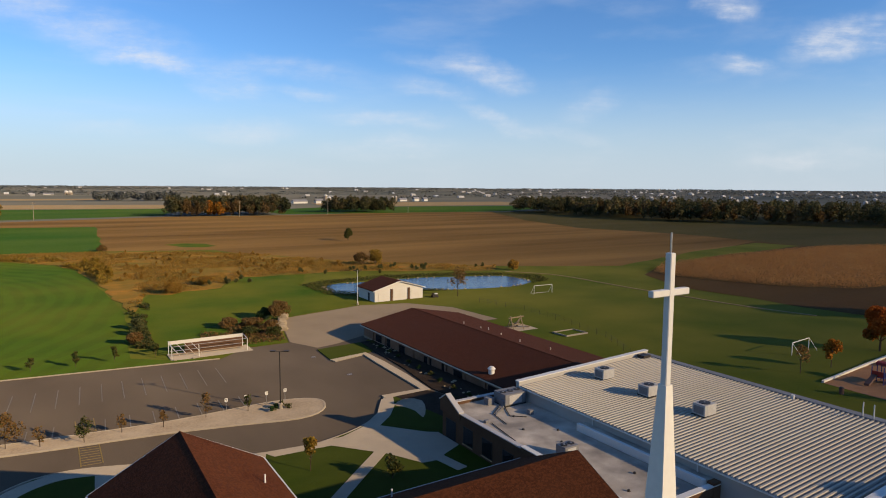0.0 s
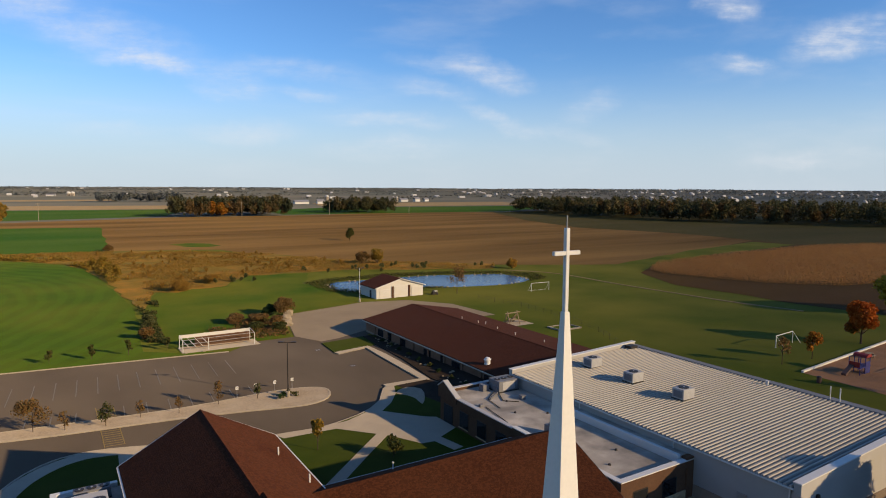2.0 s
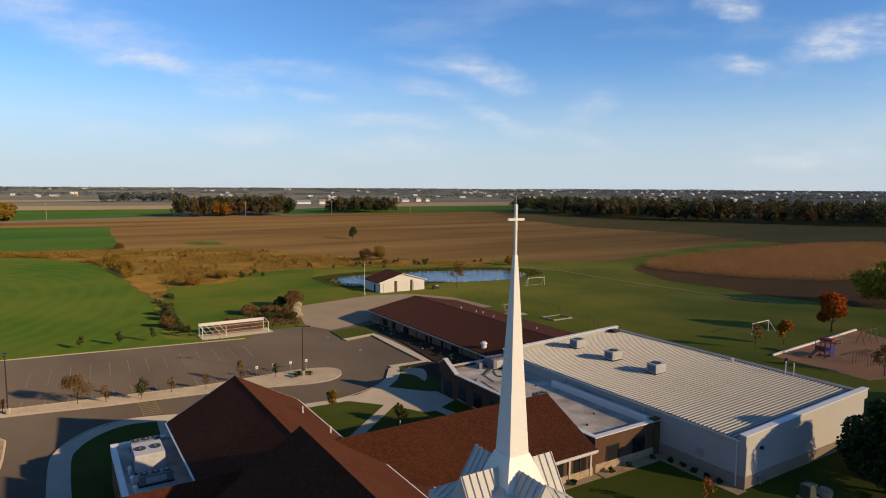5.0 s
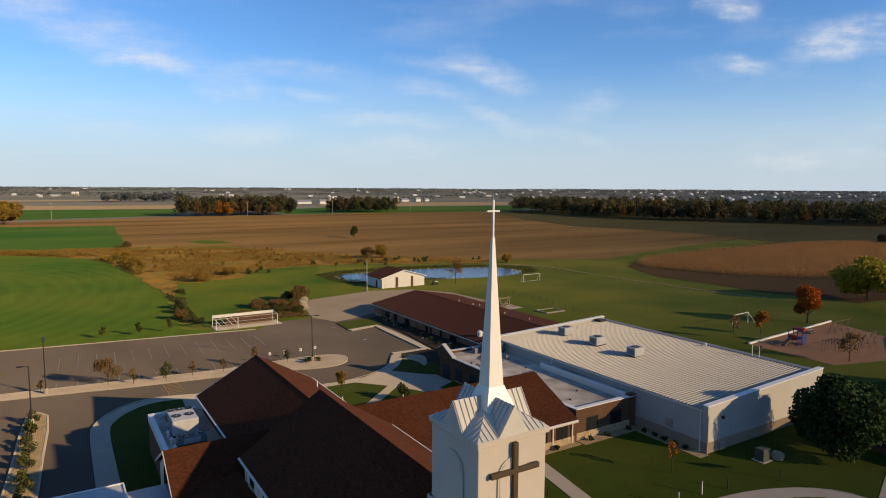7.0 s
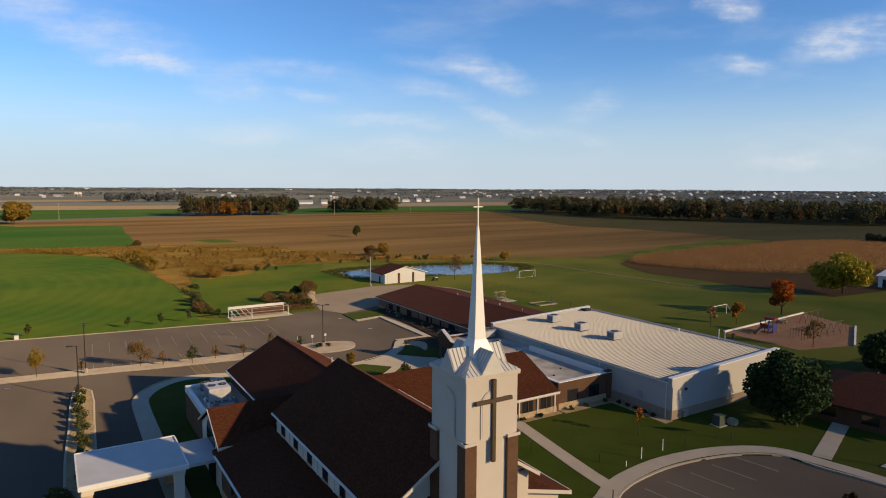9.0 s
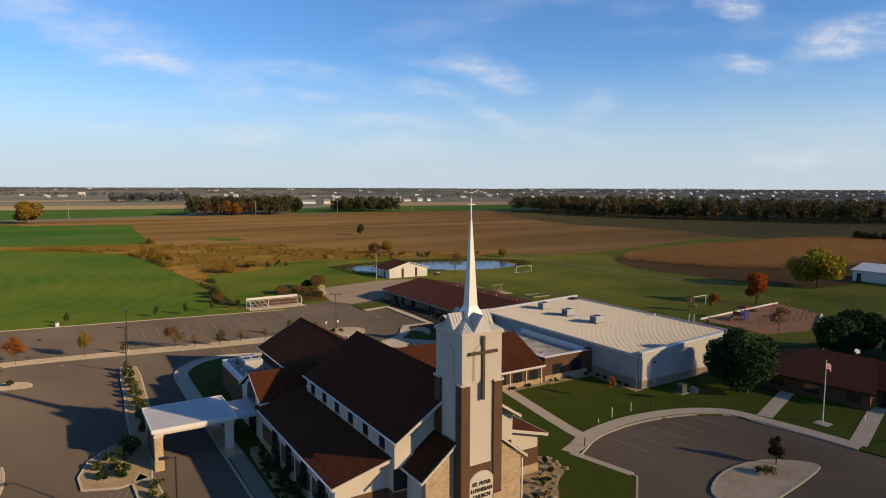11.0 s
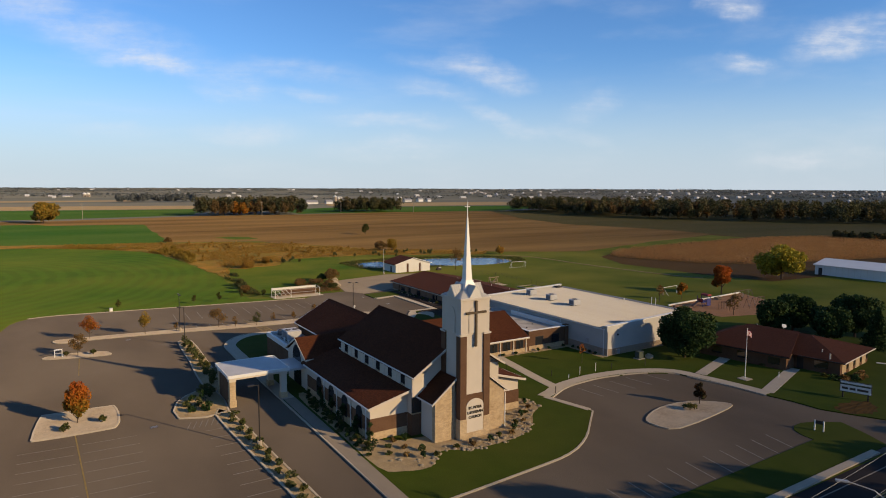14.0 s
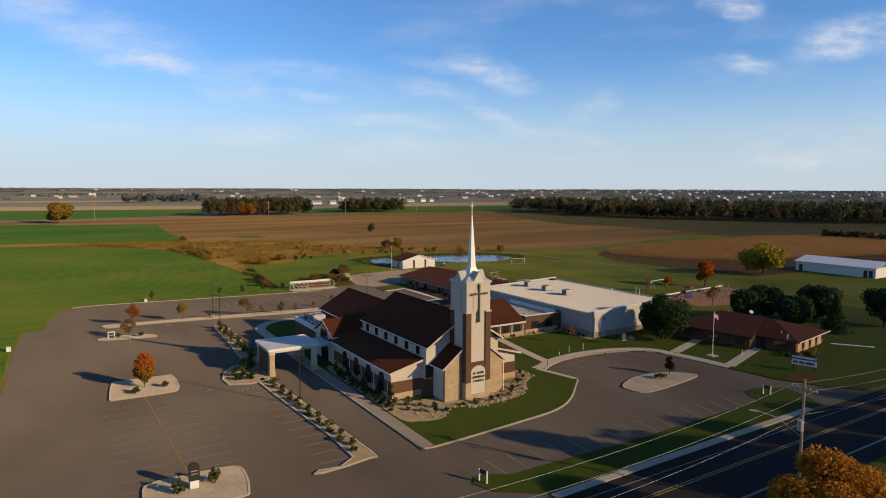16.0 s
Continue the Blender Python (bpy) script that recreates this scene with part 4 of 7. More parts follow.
paint_line((-38.2, 62.2), (-38.7, 50), 0.14, YELLOW, "worn yellow line down the car park")
# worn hatched crossing over the drive, on both sides of the long strip
for y0, y1 in ((66.8, 73.0), (77.6, 82.6)):
    for x in (-5.2, -3.2):
        paint_line((x, y0), (x, y1), 0.12, YELLOW, "worn yellow crossing edge line")
    for k in range(int((y1 - y0) / 0.75)):
        paint_line((-5.1, y0 + 0.3 + 0.75 * k), (-3.3, y0 + 0.1 + 0.75 * k), 0.14, YELLOW, "worn yellow crossing hatch line")
for y, w, m in ((-34.1, 0.14, YELLOW), (-33.75, 0.14, YELLOW), (-31.0, 0.12, PAINT), (-38.8, 0.30, PAINT), (-44.8, 0.12, PAINT)):
    bm = ribbon(bmesh.new(), [(-560, y), (860, y)], w, 0.036, 0.014)
    tagged(part("lane_line", bm, m), "painted lane line along the road", "road marking", "", "structure")


# ---- church details ----
def window(parent, x, y, z0, z1, w, face, arch=False, proud=0.05, name="window"):
    """A framed dark window on a wall facing -y, +y, -x or +x; its middle at (x, y)."""
    dirs = {"-y": ((1, 0), (0, -1)), "+y": ((-1, 0), (0, 1)), "-x": ((0, -1), (-1, 0)), "+x": ((0, 1), (1, 0))}
    (ax, ay), (nx, ny) = dirs[face]

    def outline(half, lo, hi, off):
        pts = [(-half, lo), (half, lo)]
        if arch:
            c = hi - half
            pts += [(half * math.cos(radians(a)), c + half * math.sin(radians(a))) for a in range(0, 181, 20)]
        else:
            pts += [(half, hi), (-half, hi)]
        return [(x + ax * u + nx * off, y + ay * u + ny * off, v) for u, v in pts]

    f = part(name, prism(outline(w / 2 + 0.09, z0 - 0.09, z1 + 0.09, -0.1), (nx * (0.1 + proud), ny * (0.1 + proud), 0)), DARK, parent)
    part("pane", prism(outline(w / 2, z0, z1, proud - 0.02), (nx * 0.035, ny * 0.035, 0)), PANE, f)
    if not arch:
        s = bmesh.new()
        c = Vector((x + nx * (proud + 0.03), y + ny * (proud + 0.03), 0))
        e = Vector((ax, ay, 0)) * (w / 2 + 0.14)
        n3 = Vector((nx, ny, 0)) * 0.08
        add_prism(s, [c - e + Vector((0, 0, z0 - 0.2)), c + e + Vector((0, 0, z0 - 0.2)), c + e + n3 + Vector((0, 0, z0 - 0.2)), c - e + n3 + Vector((0, 0, z0 - 0.2))], (0, 0, 0.09))
        part("sill", s, STONE, f)
    return f


def gutter(parent, a, b, r=0.065, mat=None):
    bm = bmesh.new()
    a, b = Vector(a), Vector(b)
    d = (b - a).normalized()
    s = d.cross(Vector((0, 0, 1))).normalized() * r
    add_prism(bm, [a - s - Vector((0, 0, r)), a + s - Vector((0, 0, r)), a + s * 1.25 + Vector((0, 0, r)), a - s * 1.25 + Vector((0, 0, r))], b - a)
    return part("gutter", bm, mat or WHITE, parent)


def downspout(parent, x, y, z0, z1):
    return part("downspout", box(x - 0.05, x + 0.05, y - 0.05, y + 0.05, z0, z1), WHITE, parent)


def church_details():
    C = church
    for s in (-1, 1):
        f = "-x" if s < 0 else "+x"
        for k in range(6):
            window(C, s * 6.2, 4.4 + 3.4 * k, 6.0, 7.0, 0.85, f)
            part("wall_rib", box(*sorted((s * 6.2, s * 6.26)), 5.95 + 3.4 * k, 6.2 + 3.4 * k, 5.6, 7.5), STUCCO, C)
        gutter(C, (s * 6.62, 1.15, 7.4), (s * 6.62, 23.5, 7.4))
        w = AISLE[s]
        gutter(C, (s * (w + 0.63), 2.5, 4.22), (s * (w + 0.63), 24.0, 4.22))
        part("brick_band", box(*sorted((s * w, s * (w + 0.06))), 3.22, 24.0, 1.1, 2.75), BRICK, C)
        part("stone_foot", box(*sorted((s * w, s * (w + 0.08))), 3.2, 24.0, 0, 1.1), STONE, C)
        for k in range(4):
            window(C, s * (w + 0.06), 6.2 + 4.4 * k, 1.0, 3.5, 1.5, f, True)
            downspout(C, s * (w + 0.15), 4.1 + 4.4 * k, 0.2, 4.1)
        # rake boards of the nave and aisles
        part("rake_board", prism([(s * 6.6, 1.07, 7.18), (0, 1.07, 11.44), (0, 1.07, 11.72), (s * 6.6, 1.07, 7.46)], (0, 0.1, 0)), STUCCO, C)
        part("rake_board", prism([(s * 6.3, 2.4, 5.36), (s * (w + 0.6), 2.4, 4.02), (s * (w + 0.6), 2.4, 4.3), (s * 6.3, 2.4, 5.64)], (0, 0.1, 0)), STUCCO, C)
        tower_part("rake_board", prism([(s * 2.15, -1.5, 7.2), (s * 5.45, -1.5, 4.63), (s * 5.45, -1.5, 4.88), (s * 2.15, -1.5, 7.45)], (0, 0.1, 0)), STUCCO, C)
        gutter(C, (s * 5.46 + TOWER_X, -1.4, 4.82), (s * 5.46 + TOWER_X, 2.2, 4.82))
        # dark brick corner between aisle and tower wing, narrow side windows
        part("recess_brick", box(*sorted((s * 4.82, s * 6.27)), 2.12, 2.2, 0, 2.75), BRICK, C)
        g = part("recess_window", box(*sorted((s * 4.86, s * 6.25)), 2.1, 2.2, 2.9, 4.75), DARK, C)
        part("pane", box(*sorted((s * 4.95, s * 6.15)), 2.08, 2.1, 3.0, 4.65), PANE, g)
        part("recess_sill", box(*sorted((s * 4.82, s * 6.3)), 2.04, 2.2, 2.76, 2.88), STONE, C)
        part("brick_band", box(*sorted((s * 6.21, s * 6.28)), 2.12, 3.2, 0, 2.75), BRICK, C)
        window(C, s * 4.8, 0.4, 0.3, 3.2, 0.45, f)
        window(C, s * 4.8, 1.7, 0.3, 3.2, 0.45, f)
        downspout(C, s * 4.98, -1.1, 0.1, 4.5)
        # pilaster step on the gable front
        part("gable_step", box(*sorted((s * 4.4, s * 6.25)), 1.98, 2.21, 4.9, 7.5), STUCCO, C)
    # entrance gable: rake boards and the great arch
    for s in (-1, 1):
        part("rake_board", prism([(-11.33, 28.9 + s * 4.55, 4.44), (-11.33, 28.9, 6.84), (-11.33, 28.9, 7.04), (-11.33, 28.9 + s * 4.55, 4.64)], (0.08, 0, 0)), STUCCO, C)
    window(C, -11.0, 28.9, 3.8, 5.9, 3.2, "-x", True)
    window(C, -11.0, 28.6, 0.2, 2.6, 3.0, "-x", name="entrance_door")
    # hall eaves
    for x in (-5.4, 7.6):
        e = math.copysign(0.07, x)
        gutter(C, (x + e, 23.6, 5.43), (x + e, 46.4, 5.43))
        part("rake_board", prism([(x + e, 46.42, 5.2), (1.1, 46.42, 8.8), (1.1, 46.42, 9.12), (x + e, 46.42, 5.52)], (0, 0.08, 0)), WHITE, C)
    for k in range(3):
        window(C, 7.1, 40.8 + 1.9 * k, 1.0, 2.6, 1.0, "+x")
    # classroom wing front
    part("stone_foot", box(11.4, 30.05, 25.1, 25.2, 0, 0.95), STONE, C)
    for k, x in enumerate((22.6, 25.4, 28.3)):
        window(C, x, 25.2, 0.9, 2.35, 1.5, "-y")
        bm = bmesh.new()
        add_box(bm, x - 0.03, x + 0.03, 25.06, 25.15, 0.9, 2.35)
        part("mullion", bm, BRONZE, C)
    for x in (14.5, 17.5):
        window(C, x, 25.2, 0.9, 2.35, 1.5, "-y")
    window(C, 20.6, 25.2, 0.1, 2.2, 1.0, "-y", name="side_door")
    for x in (21.6, 24.0, 26.9, 29.7):
        part("pilaster", box(x - 0.1, x + 0.1, 25.04, 25.2, 0, 2.85), STUCCO, C)
    part("wing_fascia", box(7.2, 29.95, 24.42, 24.5, 2.72, 2.95), STUCCO, C)
    gutter(C, (7.2, 24.38, 2.98), (29.9, 24.38, 2.98))
    gutter(C, (7.8, 39.38, 2.98), (29.9, 39.38, 2.98), 0.05, STEEL)
    for s in (-1, 1):
        part("rake_board", prism([(29.92, 31.9 + s * 7.4, 2.75), (29.92, 31.9, 6.25), (29.92, 31.9, 6.52), (29.92, 31.9 + s * 7.4, 3.02)], (0.06, 0, 0)), DARK, C)
    # pipes on the roofs
    for x, y, z in ((5.8, 39.6, 6.6), (6.6, 34.5, 6.15), (15.0, 37.0, 4.2)):
        part("vent_pipe", tube((x, y, z - 0.2), (x, y, z + 0.6), 0.07), WHITE, C)
    # ridge caps
    for x, y0, y1, z in ((0, 1.15, 23.5, 11.75), (1.1, 23.52, 46.4, 9.15)):
        part("ridge_cap", prism([(x - 0.18, y0, z - 0.09), (x, y0, z + 0.03), (x + 0.18, y0, z - 0.09)], (0, y1 - y0, 0)), SHINGLE, C)


church_details()


def tower_details():
    C = church
    # cream strip between the piers and its recess, arched niche behind the cross
    for k in range(4):
        r = Matrix.Rotation(radians(90 * k), 4, "Z")

        def arch(half, lo, hi, off, depth):
            pts = [(-half, lo), (half, lo)] + [(half * math.cos(radians(a)), hi - half + half * math.sin(radians(a))) for a in range(0, 181, 15)]
            return prism([r @ Vector((u, -2.04 - off, v)) for u, v in pts], r @ Vector((0, depth, 0)))

        tower_part("niche_frame", arch(0.92, 12.7, 15.75, 0.07, 0.06), STUCCO, C)
        tower_part("niche", arch(0.82, 12.8, 15.65, 0.09, 0.03), STUCCO, C)
        tower_part("belfry_ledge", prism([r @ Vector(p) for p in ((-2.16, -2.2, 12.42), (-1.16, -2.2, 12.42), (-1.16, -2.2, 12.62), (-2.16, -2.2, 12.62))], r @ Vector((0, 0.3, 0))), STUCCO, C)
        tower_part("belfry_ledge", prism([r @ Vector(p) for p in ((1.16, -2.2, 12.42), (2.16, -2.2, 12.42), (2.16, -2.2, 12.62), (1.16, -2.2, 12.62))], r @ Vector((0, 0.3, 0))), STUCCO, C)
        # standing seams on the cap gables and corner slopes
        for y in (-2.04, -1.74, -1.44, -1.14, -0.84):
            for s in (-1, 1):
                tower_part("seam", tube(r @ Vector((0.02 * s, y, 18.17)), r @ Vector((s * 0.88, y, 16.8)), 0.024, n=4), STEEL, C)
        for u in (-1.8, -1.5, -1.2, -0.95, 0.95, 1.2, 1.5, 1.8):
            a, b = r @ Vector((u, -2.12, 16.8)), r @ Vector((u, -1.0 * abs(u), 16.8 + (2.12 - abs(u)) * 0.59))
            tower_part("seam", tube(a, b, 0.025, n=4), STEEL, C)
    # sign panel with lettering
    pts = [(-1.2, 0.95), (1.2, 0.95)] + [(1.2 * math.cos(radians(a)), 4.05 + 0.85 * math.sin(radians(a))) for a in range(0, 181, 12)]
    sign = tower_part("sign_panel", prism([(u, -2.11, v) for u, v in pts], (0, 0.12, 0)), STUCCO, C, "arched cream sign panel")
    tower_part("sign_foot", box(-1.2, 1.2, -2.16, -2.0, 0, 0.95), STONE, C)
    for i, words in enumerate(("ST. PETER", "LUTHERAN", "CHURCH")):
        cu = bpy.data.curves.new("lettering", "FONT")
        cu.body, cu.size, cu.extrude, cu.align_x = words, 0.43, 0.03, "CENTER"
        cu.offset = 0.012
        cu.materials.append(DARK)
        ob = new("lettering", cu)
        ob.parent = sign
        ob.matrix_basis = pose(0, -2.15, 3.72 - 0.55 * i, 90, 0, 0)
    tower_part("tower_floor_lamp", box(-1.5, -1.2, -3.4, -3.1, 0.2, 0.75, bevel=0.03), DARK, C)
    # upper cream strip meets the brick round it
    tower_part("brick_panel", box(-1.2, 1.2, -2.0, -1.9, 5.25, 5.45), BRICK, C)


tower_details()


# ---- canopy, roof plant ----
def canopy_details():
    for y in (22.98, 30.47):
        part("edge_trim", box(-22.4, -14.05, y - 0.06, y + 0.06, 4.05, 4.46), WHITE, canopy)
    for x in (-22.37, -14.08):
        part("edge_trim", box(x - 0.06, x + 0.06, 23.05, 30.4, 4.05, 4.46), WHITE, canopy)
    part("brick_screen", box(-22.05, -21.7, 24.0, 29.45, 0, 3.76), BRICK, canopy, "brown brick screen between the outer piers")
    for px in (-21.75, -14.8):
        for py in (23.6, 29.85):
            part("pier_foot", box(px - 0.46, px + 0.46, py - 0.46, py + 0.46, 0, 1.0, bevel=0.03), STONE, canopy)
            part("pier_cap", box(px - 0.46, px + 0.46, py - 0.46, py + 0.46, 3.5, 3.76, bevel=0.02), STUCCO, canopy)


canopy_details()


UNIT_DARK = surface("grey_condenser_casing", (0.21, 0.2035, 0.2), (0.168, 0.1628, 0.1625), 0.5, 0.6, 0.05, 0.05)
UNIT = surface("weathered_unit_casing", (0.462, 0.4408, 0.4096), (0.374, 0.3596, 0.3328), 0.5, 0.6, 0.05, 0.05)


def air_unit(x, y, z, w, d, h, label, group="", fans=2, skin=None):
    u = thing("air_conditioner", x, y, z, label, "air conditioner", group)
    part("casing", box(x - w / 2, x + w / 2, y - d / 2, y + d / 2, z + 0.12, z + h, bevel=0.03), skin or (UNIT if fans == 1 else UNIT_DARK), u)
    part("base_rail", box(x - w / 2 - 0.05, x + w / 2 + 0.05, y - d / 2 - 0.05, y + d / 2 + 0.05, z, z + 0.12), DARK, u)
    part("louvre", box(x - w / 2 - 0.015, x - w / 2 + 0.01, y - d * 0.38, y + d * 0.38, z + 0.3, z + h - 0.2), UNIT_DARK, u)
    part("service_panel", box(x - w * 0.3, x + w * 0.3, y - d / 2 - 0.015, y - d / 2 + 0.01, z + 0.25, z + h - 0.15), UNIT, u)
    for k in range(max(fans, 1)):
        fx = x + (k - (max(fans, 1) - 1) / 2) * w / max(fans, 1)
        g = part("fan_grille", tube((fx, y, z + h), (fx, y, z + h + 0.07), min(d, w / max(fans, 1)) * 0.38, n=16), DARK, u)
        part("fan_hub", tube((fx, y, z + h + 0.07), (fx, y, z + h + 0.1), 0.1, n=8), STEEL, g)
    return u


for x, y in ((49.9, 48.0), (49.5, 40.9), (49.5, 33.8)):
    air_unit(x, y, 4.95 + 0.036 * (x - 40), 1.9, 1.5, 1.25, "pale square roof unit on the gym's ribbed roof", "gym roof units", 1)
air_unit(-7.7, 41.2, 3.86, 2.4, 3.0, 1.6, "large pale air unit on the church's flat side roof", "", 2, CANOPY)
air_unit(-7.4, 45.2, 3.86, 2.6, 1.0, 0.9, "row of round fans on the flat side roof", "side roof fans", 3)
air_unit(-7.6, 37.4, 3.86, 2.6, 1.0, 0.9, "row of round fans on the flat side roof", "side roof fans", 3)
air_unit(38.0, 51.4, 3.36, 3.0, 2.2, 1.4, "grey condenser on the school's flat roof", "", 3)
air_unit(33.2, 36.6, 3.36, 1.7, 1.3, 1.3, "grey two-fan condenser on the flat roof", "", 2)
for y in (36, 38, 40):
    v = thing("roof_vent", -9.3, y, 3.86, "small white roof vent on the flat side roof", "roof vent", "side roof vents")
    part("pipe", tube((-9.3, y, 3.86), (-9.3, y, 4.4), 0.12), WHITE, v)
    part("cap", tube((-9.3, y, 4.4), (-9.3, y, 4.55), 0.2, 0.12), WHITE, v)


def link_details():
    L = link
    bm = bmesh.new()
    add_box(bm, 30.45, 39.95, 25.3, 25.8, 3.0, 3.75)
    part("parapet", bm, BRICK, L)
    part("coping", box(30.4, 39.95, 25.22, 25.84, 3.75, 3.84), WHITE, L)
    part("parapet", box(30.42, 30.9, 25.8, 40.0, 3.0, 3.75), BRICK, L)
    part("coping", box(30.36, 30.94, 25.84, 40.0, 3.75, 3.84), WHITE, L)
    part("parapet", box(30.42, 30.9, 40.0, 50.4, 3.0, 3.6), BRICK, L)
    part("coping", box(30.36, 30.94, 40.0, 50.4, 3.6, 3.7), CANOPY, L)
    out = [(30.3, 50.4, 3.0), (30.3, 54.4, 3.0), (30.3, 54.4, 4.3), (30.3, 53.2, 5.1), (30.3, 50.4, 3.7)]
    part("entrance_gable", prism(out, (0.5, 0, 0)), BRICK, L)
    part("coping", prism([(30.22, 50.4, 3.7), (30.22, 53.2, 5.1), (30.22, 53.2, 5.24), (30.22, 50.4, 3.84)], (0.66, 0, 0)), CANOPY, L)
    part("coping", prism([(30.22, 53.2, 5.1), (30.22, 54.5, 4.25), (30.22, 54.5, 4.39), (30.22, 53.2, 5.24)], (0.66, 0, 0)), CANOPY, L)
    part("parapet", box(30.9, 39.95, 53.8, 54.25, 3.0, 3.7), BRICK, L)
    part("coping", box(30.9, 39.95, 53.75, 54.3, 3.7, 3.8), CANOPY, L)
    # raised white upstand next to the gym
    part("upstand", box(38.6, 39.0, 26.0, 41.0, 3.36, 4.15, bevel=0.03), WHITE, L)
    part("upper_roof", box(39.0, 39.96, 26.0, 41.0, 3.36, 4.0), MEMBRANE, L)
    part("stone_foot", box(30.5, 39.9, 25.3, 25.4, 0, 1.0), STONE, L)
    part("end_pier", box(39.0, 39.94, 25.25, 25.9, 0, 4.05), BRICK, L)
    for x in (33.0, 36.8):
        window(L, x, 25.4, 0.9, 2.5, 1.7, "-y")
    for y in (42.0, 45.5, 49.0):
        window(L, 30.5, y, 0.7, 2.4, 1.6, "-x")
    window(L, 30.5, 52.4, 0.1, 2.3, 1.8, "-x", name="school_door")
    for x, y in ((34, 44), (35.5, 47.5), (37, 42), (33, 29), (36, 31), (35.2, 39.5)):
        part("roof_drain", tube((x, y, 3.36), (x, y, 3.52), 0.16, 0.1), DARK, L)

    for x, y, w, d, h in ((35.6, 52.2, 0.9, 0.9, 0.8), (36.8, 51.0, 0.8, 0.8, 0.75), (31.9, 47.6, 0.5, 0.4, 0.3), (37.6, 47.2, 0.6, 0.6, 0.5)):
        part("roof_box", box(x - w / 2, x + w / 2, y - d / 2, y + d / 2, 3.36, 3.36 + h, bevel=0.03), UNIT_DARK, L)
    for a, b in (((36.2, 51.0), (34.0, 49.2)), ((36.4, 50.2), (35.2, 47.8)), ((34.0, 49.2), (33.4, 46.0)), ((35.2, 47.8), (36.6, 46.6)), ((32.2, 47.0), (31.4, 42.0))):
        part("conduit", tube((*a, 3.42), (*b, 3.42), 0.045, n=6), DARK, L)
    for k in range(5):
        part("pipe_support", box(34.2 + 0.45 * k, 34.4 + 0.45 * k, 48.9 + 0.3 * k, 49.1 + 0.3 * k, 3.36, 3.62), UNIT_DARK, L)


link_details()


def gym_details():
    Gm = gym
    part("block_base", box(39.94, 40.0, 15.55, 25.2, 0, 1.35), GYMBASE, Gm, "tan block base course")
    part("block_base", box(39.94, 62.0, 15.53, 15.6, 0, 1.35), GYMBASE, Gm, "tan block base course")
    part("corner_trim", box(39.92, 40.02, 15.46, 15.58, 0, 5.0), STEEL, Gm)
    part("coping", prism([(39.62, 15.34, 5.4), (62.3, 15.34, 6.2), (62.3, 15.34, 6.3), (39.62, 15.34, 5.5)], (0, 0.7, 0)), WHITE, Gm)
    part("coping", prism([(39.62, 51.76, 5.4), (62.3, 51.76, 6.2), (62.3, 51.76, 6.3), (39.62, 51.76, 5.5)], (0, 0.7, 0)), WHITE, Gm)
    part("ridge_cap", box(61.4, 62.4, 15.6, 52.2, 5.6, 5.86), UNIT_DARK, Gm)
    gutter(Gm, (39.72, 16.0, 4.78), (39.72, 51.8, 4.78))
    for y in (16.4, 27.5, 40.0):
        downspout(Gm, 39.9, y, 0.2 if y < 25 else 3.4, 4.7)
    part("louvre", box(39.93, 40.0, 20.0, 20.9, 1.7, 2.5), STEEL, Gm)
    part("meter_box", box(42.0, 42.9, 15.25, 15.53, 0.3, 1.1, bevel=0.02), STEEL, Gm)
    part("wall_lamp", box(42.3, 42.6, 15.35, 15.6, 3.6, 3.9, bevel=0.03), DARK, Gm)
    part("roof_hatch", box(59.8, 61.2, 50.4, 51.6, 5.6, 6.1, bevel=0.03), DARK, Gm)
    for y in (24.3, 23.3):
        part("roof_pipe", tube((61.5, y, 5.6), (61.5, y, 7.3), 0.06), WHITE, Gm)
    part("roof_vent", tube((60.9, 31.0, 5.6), (60.9, 31.0, 6.2), 0.16, 0.2), WHITE, Gm)


gym_details()


def school_details():
    S = school
    for x0 in (44.3, 67.6):
        part("fascia", box(x0, x0 + 0.1, 56, 107, 1.08, 1.26), STUCCO, S)
    for y in (100, 91, 82, 73, 64):
        window(S, 45.0, y, -0.9, 0.5, 2.2, "-x")
    for y in (96, 77):
        window(S, 45.0, y, -1.5, 0.6, 1.1, "-x", name="classroom_door")
    part("stone_foot", box(44.92, 45.0, 57, 106.5, -1.6, -0.8), GYMBASE, S)
    v = part("roof_fan", tube((46.3, 66.2, 1.6), (46.3, 66.2, 2.4), 0.45, n=14), WHITE, S, "white mushroom roof fan")
    part("fan_cap", tube((46.3, 66.2, 2.4), (46.3, 66.2, 2.75), 0.6, 0.28, n=14), WHITE, v)
    for x, y, z in ((57.5, 90, 3.3), (58.5, 86, 3.1), (59.5, 85, 3.0), (58.5, 80, 3.1), (58.2, 74.5, 3.2), (60, 69, 2.8)):
        part("vent_pipe", tube((x, y, z - 0.2), (x, y, z + 0.3), 0.07), WHITE, S)
    part("ridge_cap", prism([(55.8, 56, 3.45), (56, 56, 3.56), (56.2, 56, 3.45)], (0, 51, 0)), SHINGLE_OLD, S)
    for k in range(9):
        part("wall_pier", box(44.8, 45.0, 60.5 + 5.2 * k, 61.0 + 5.2 * k, -1.6, 1.1), SCHOOLBRICK, S)


school_details()


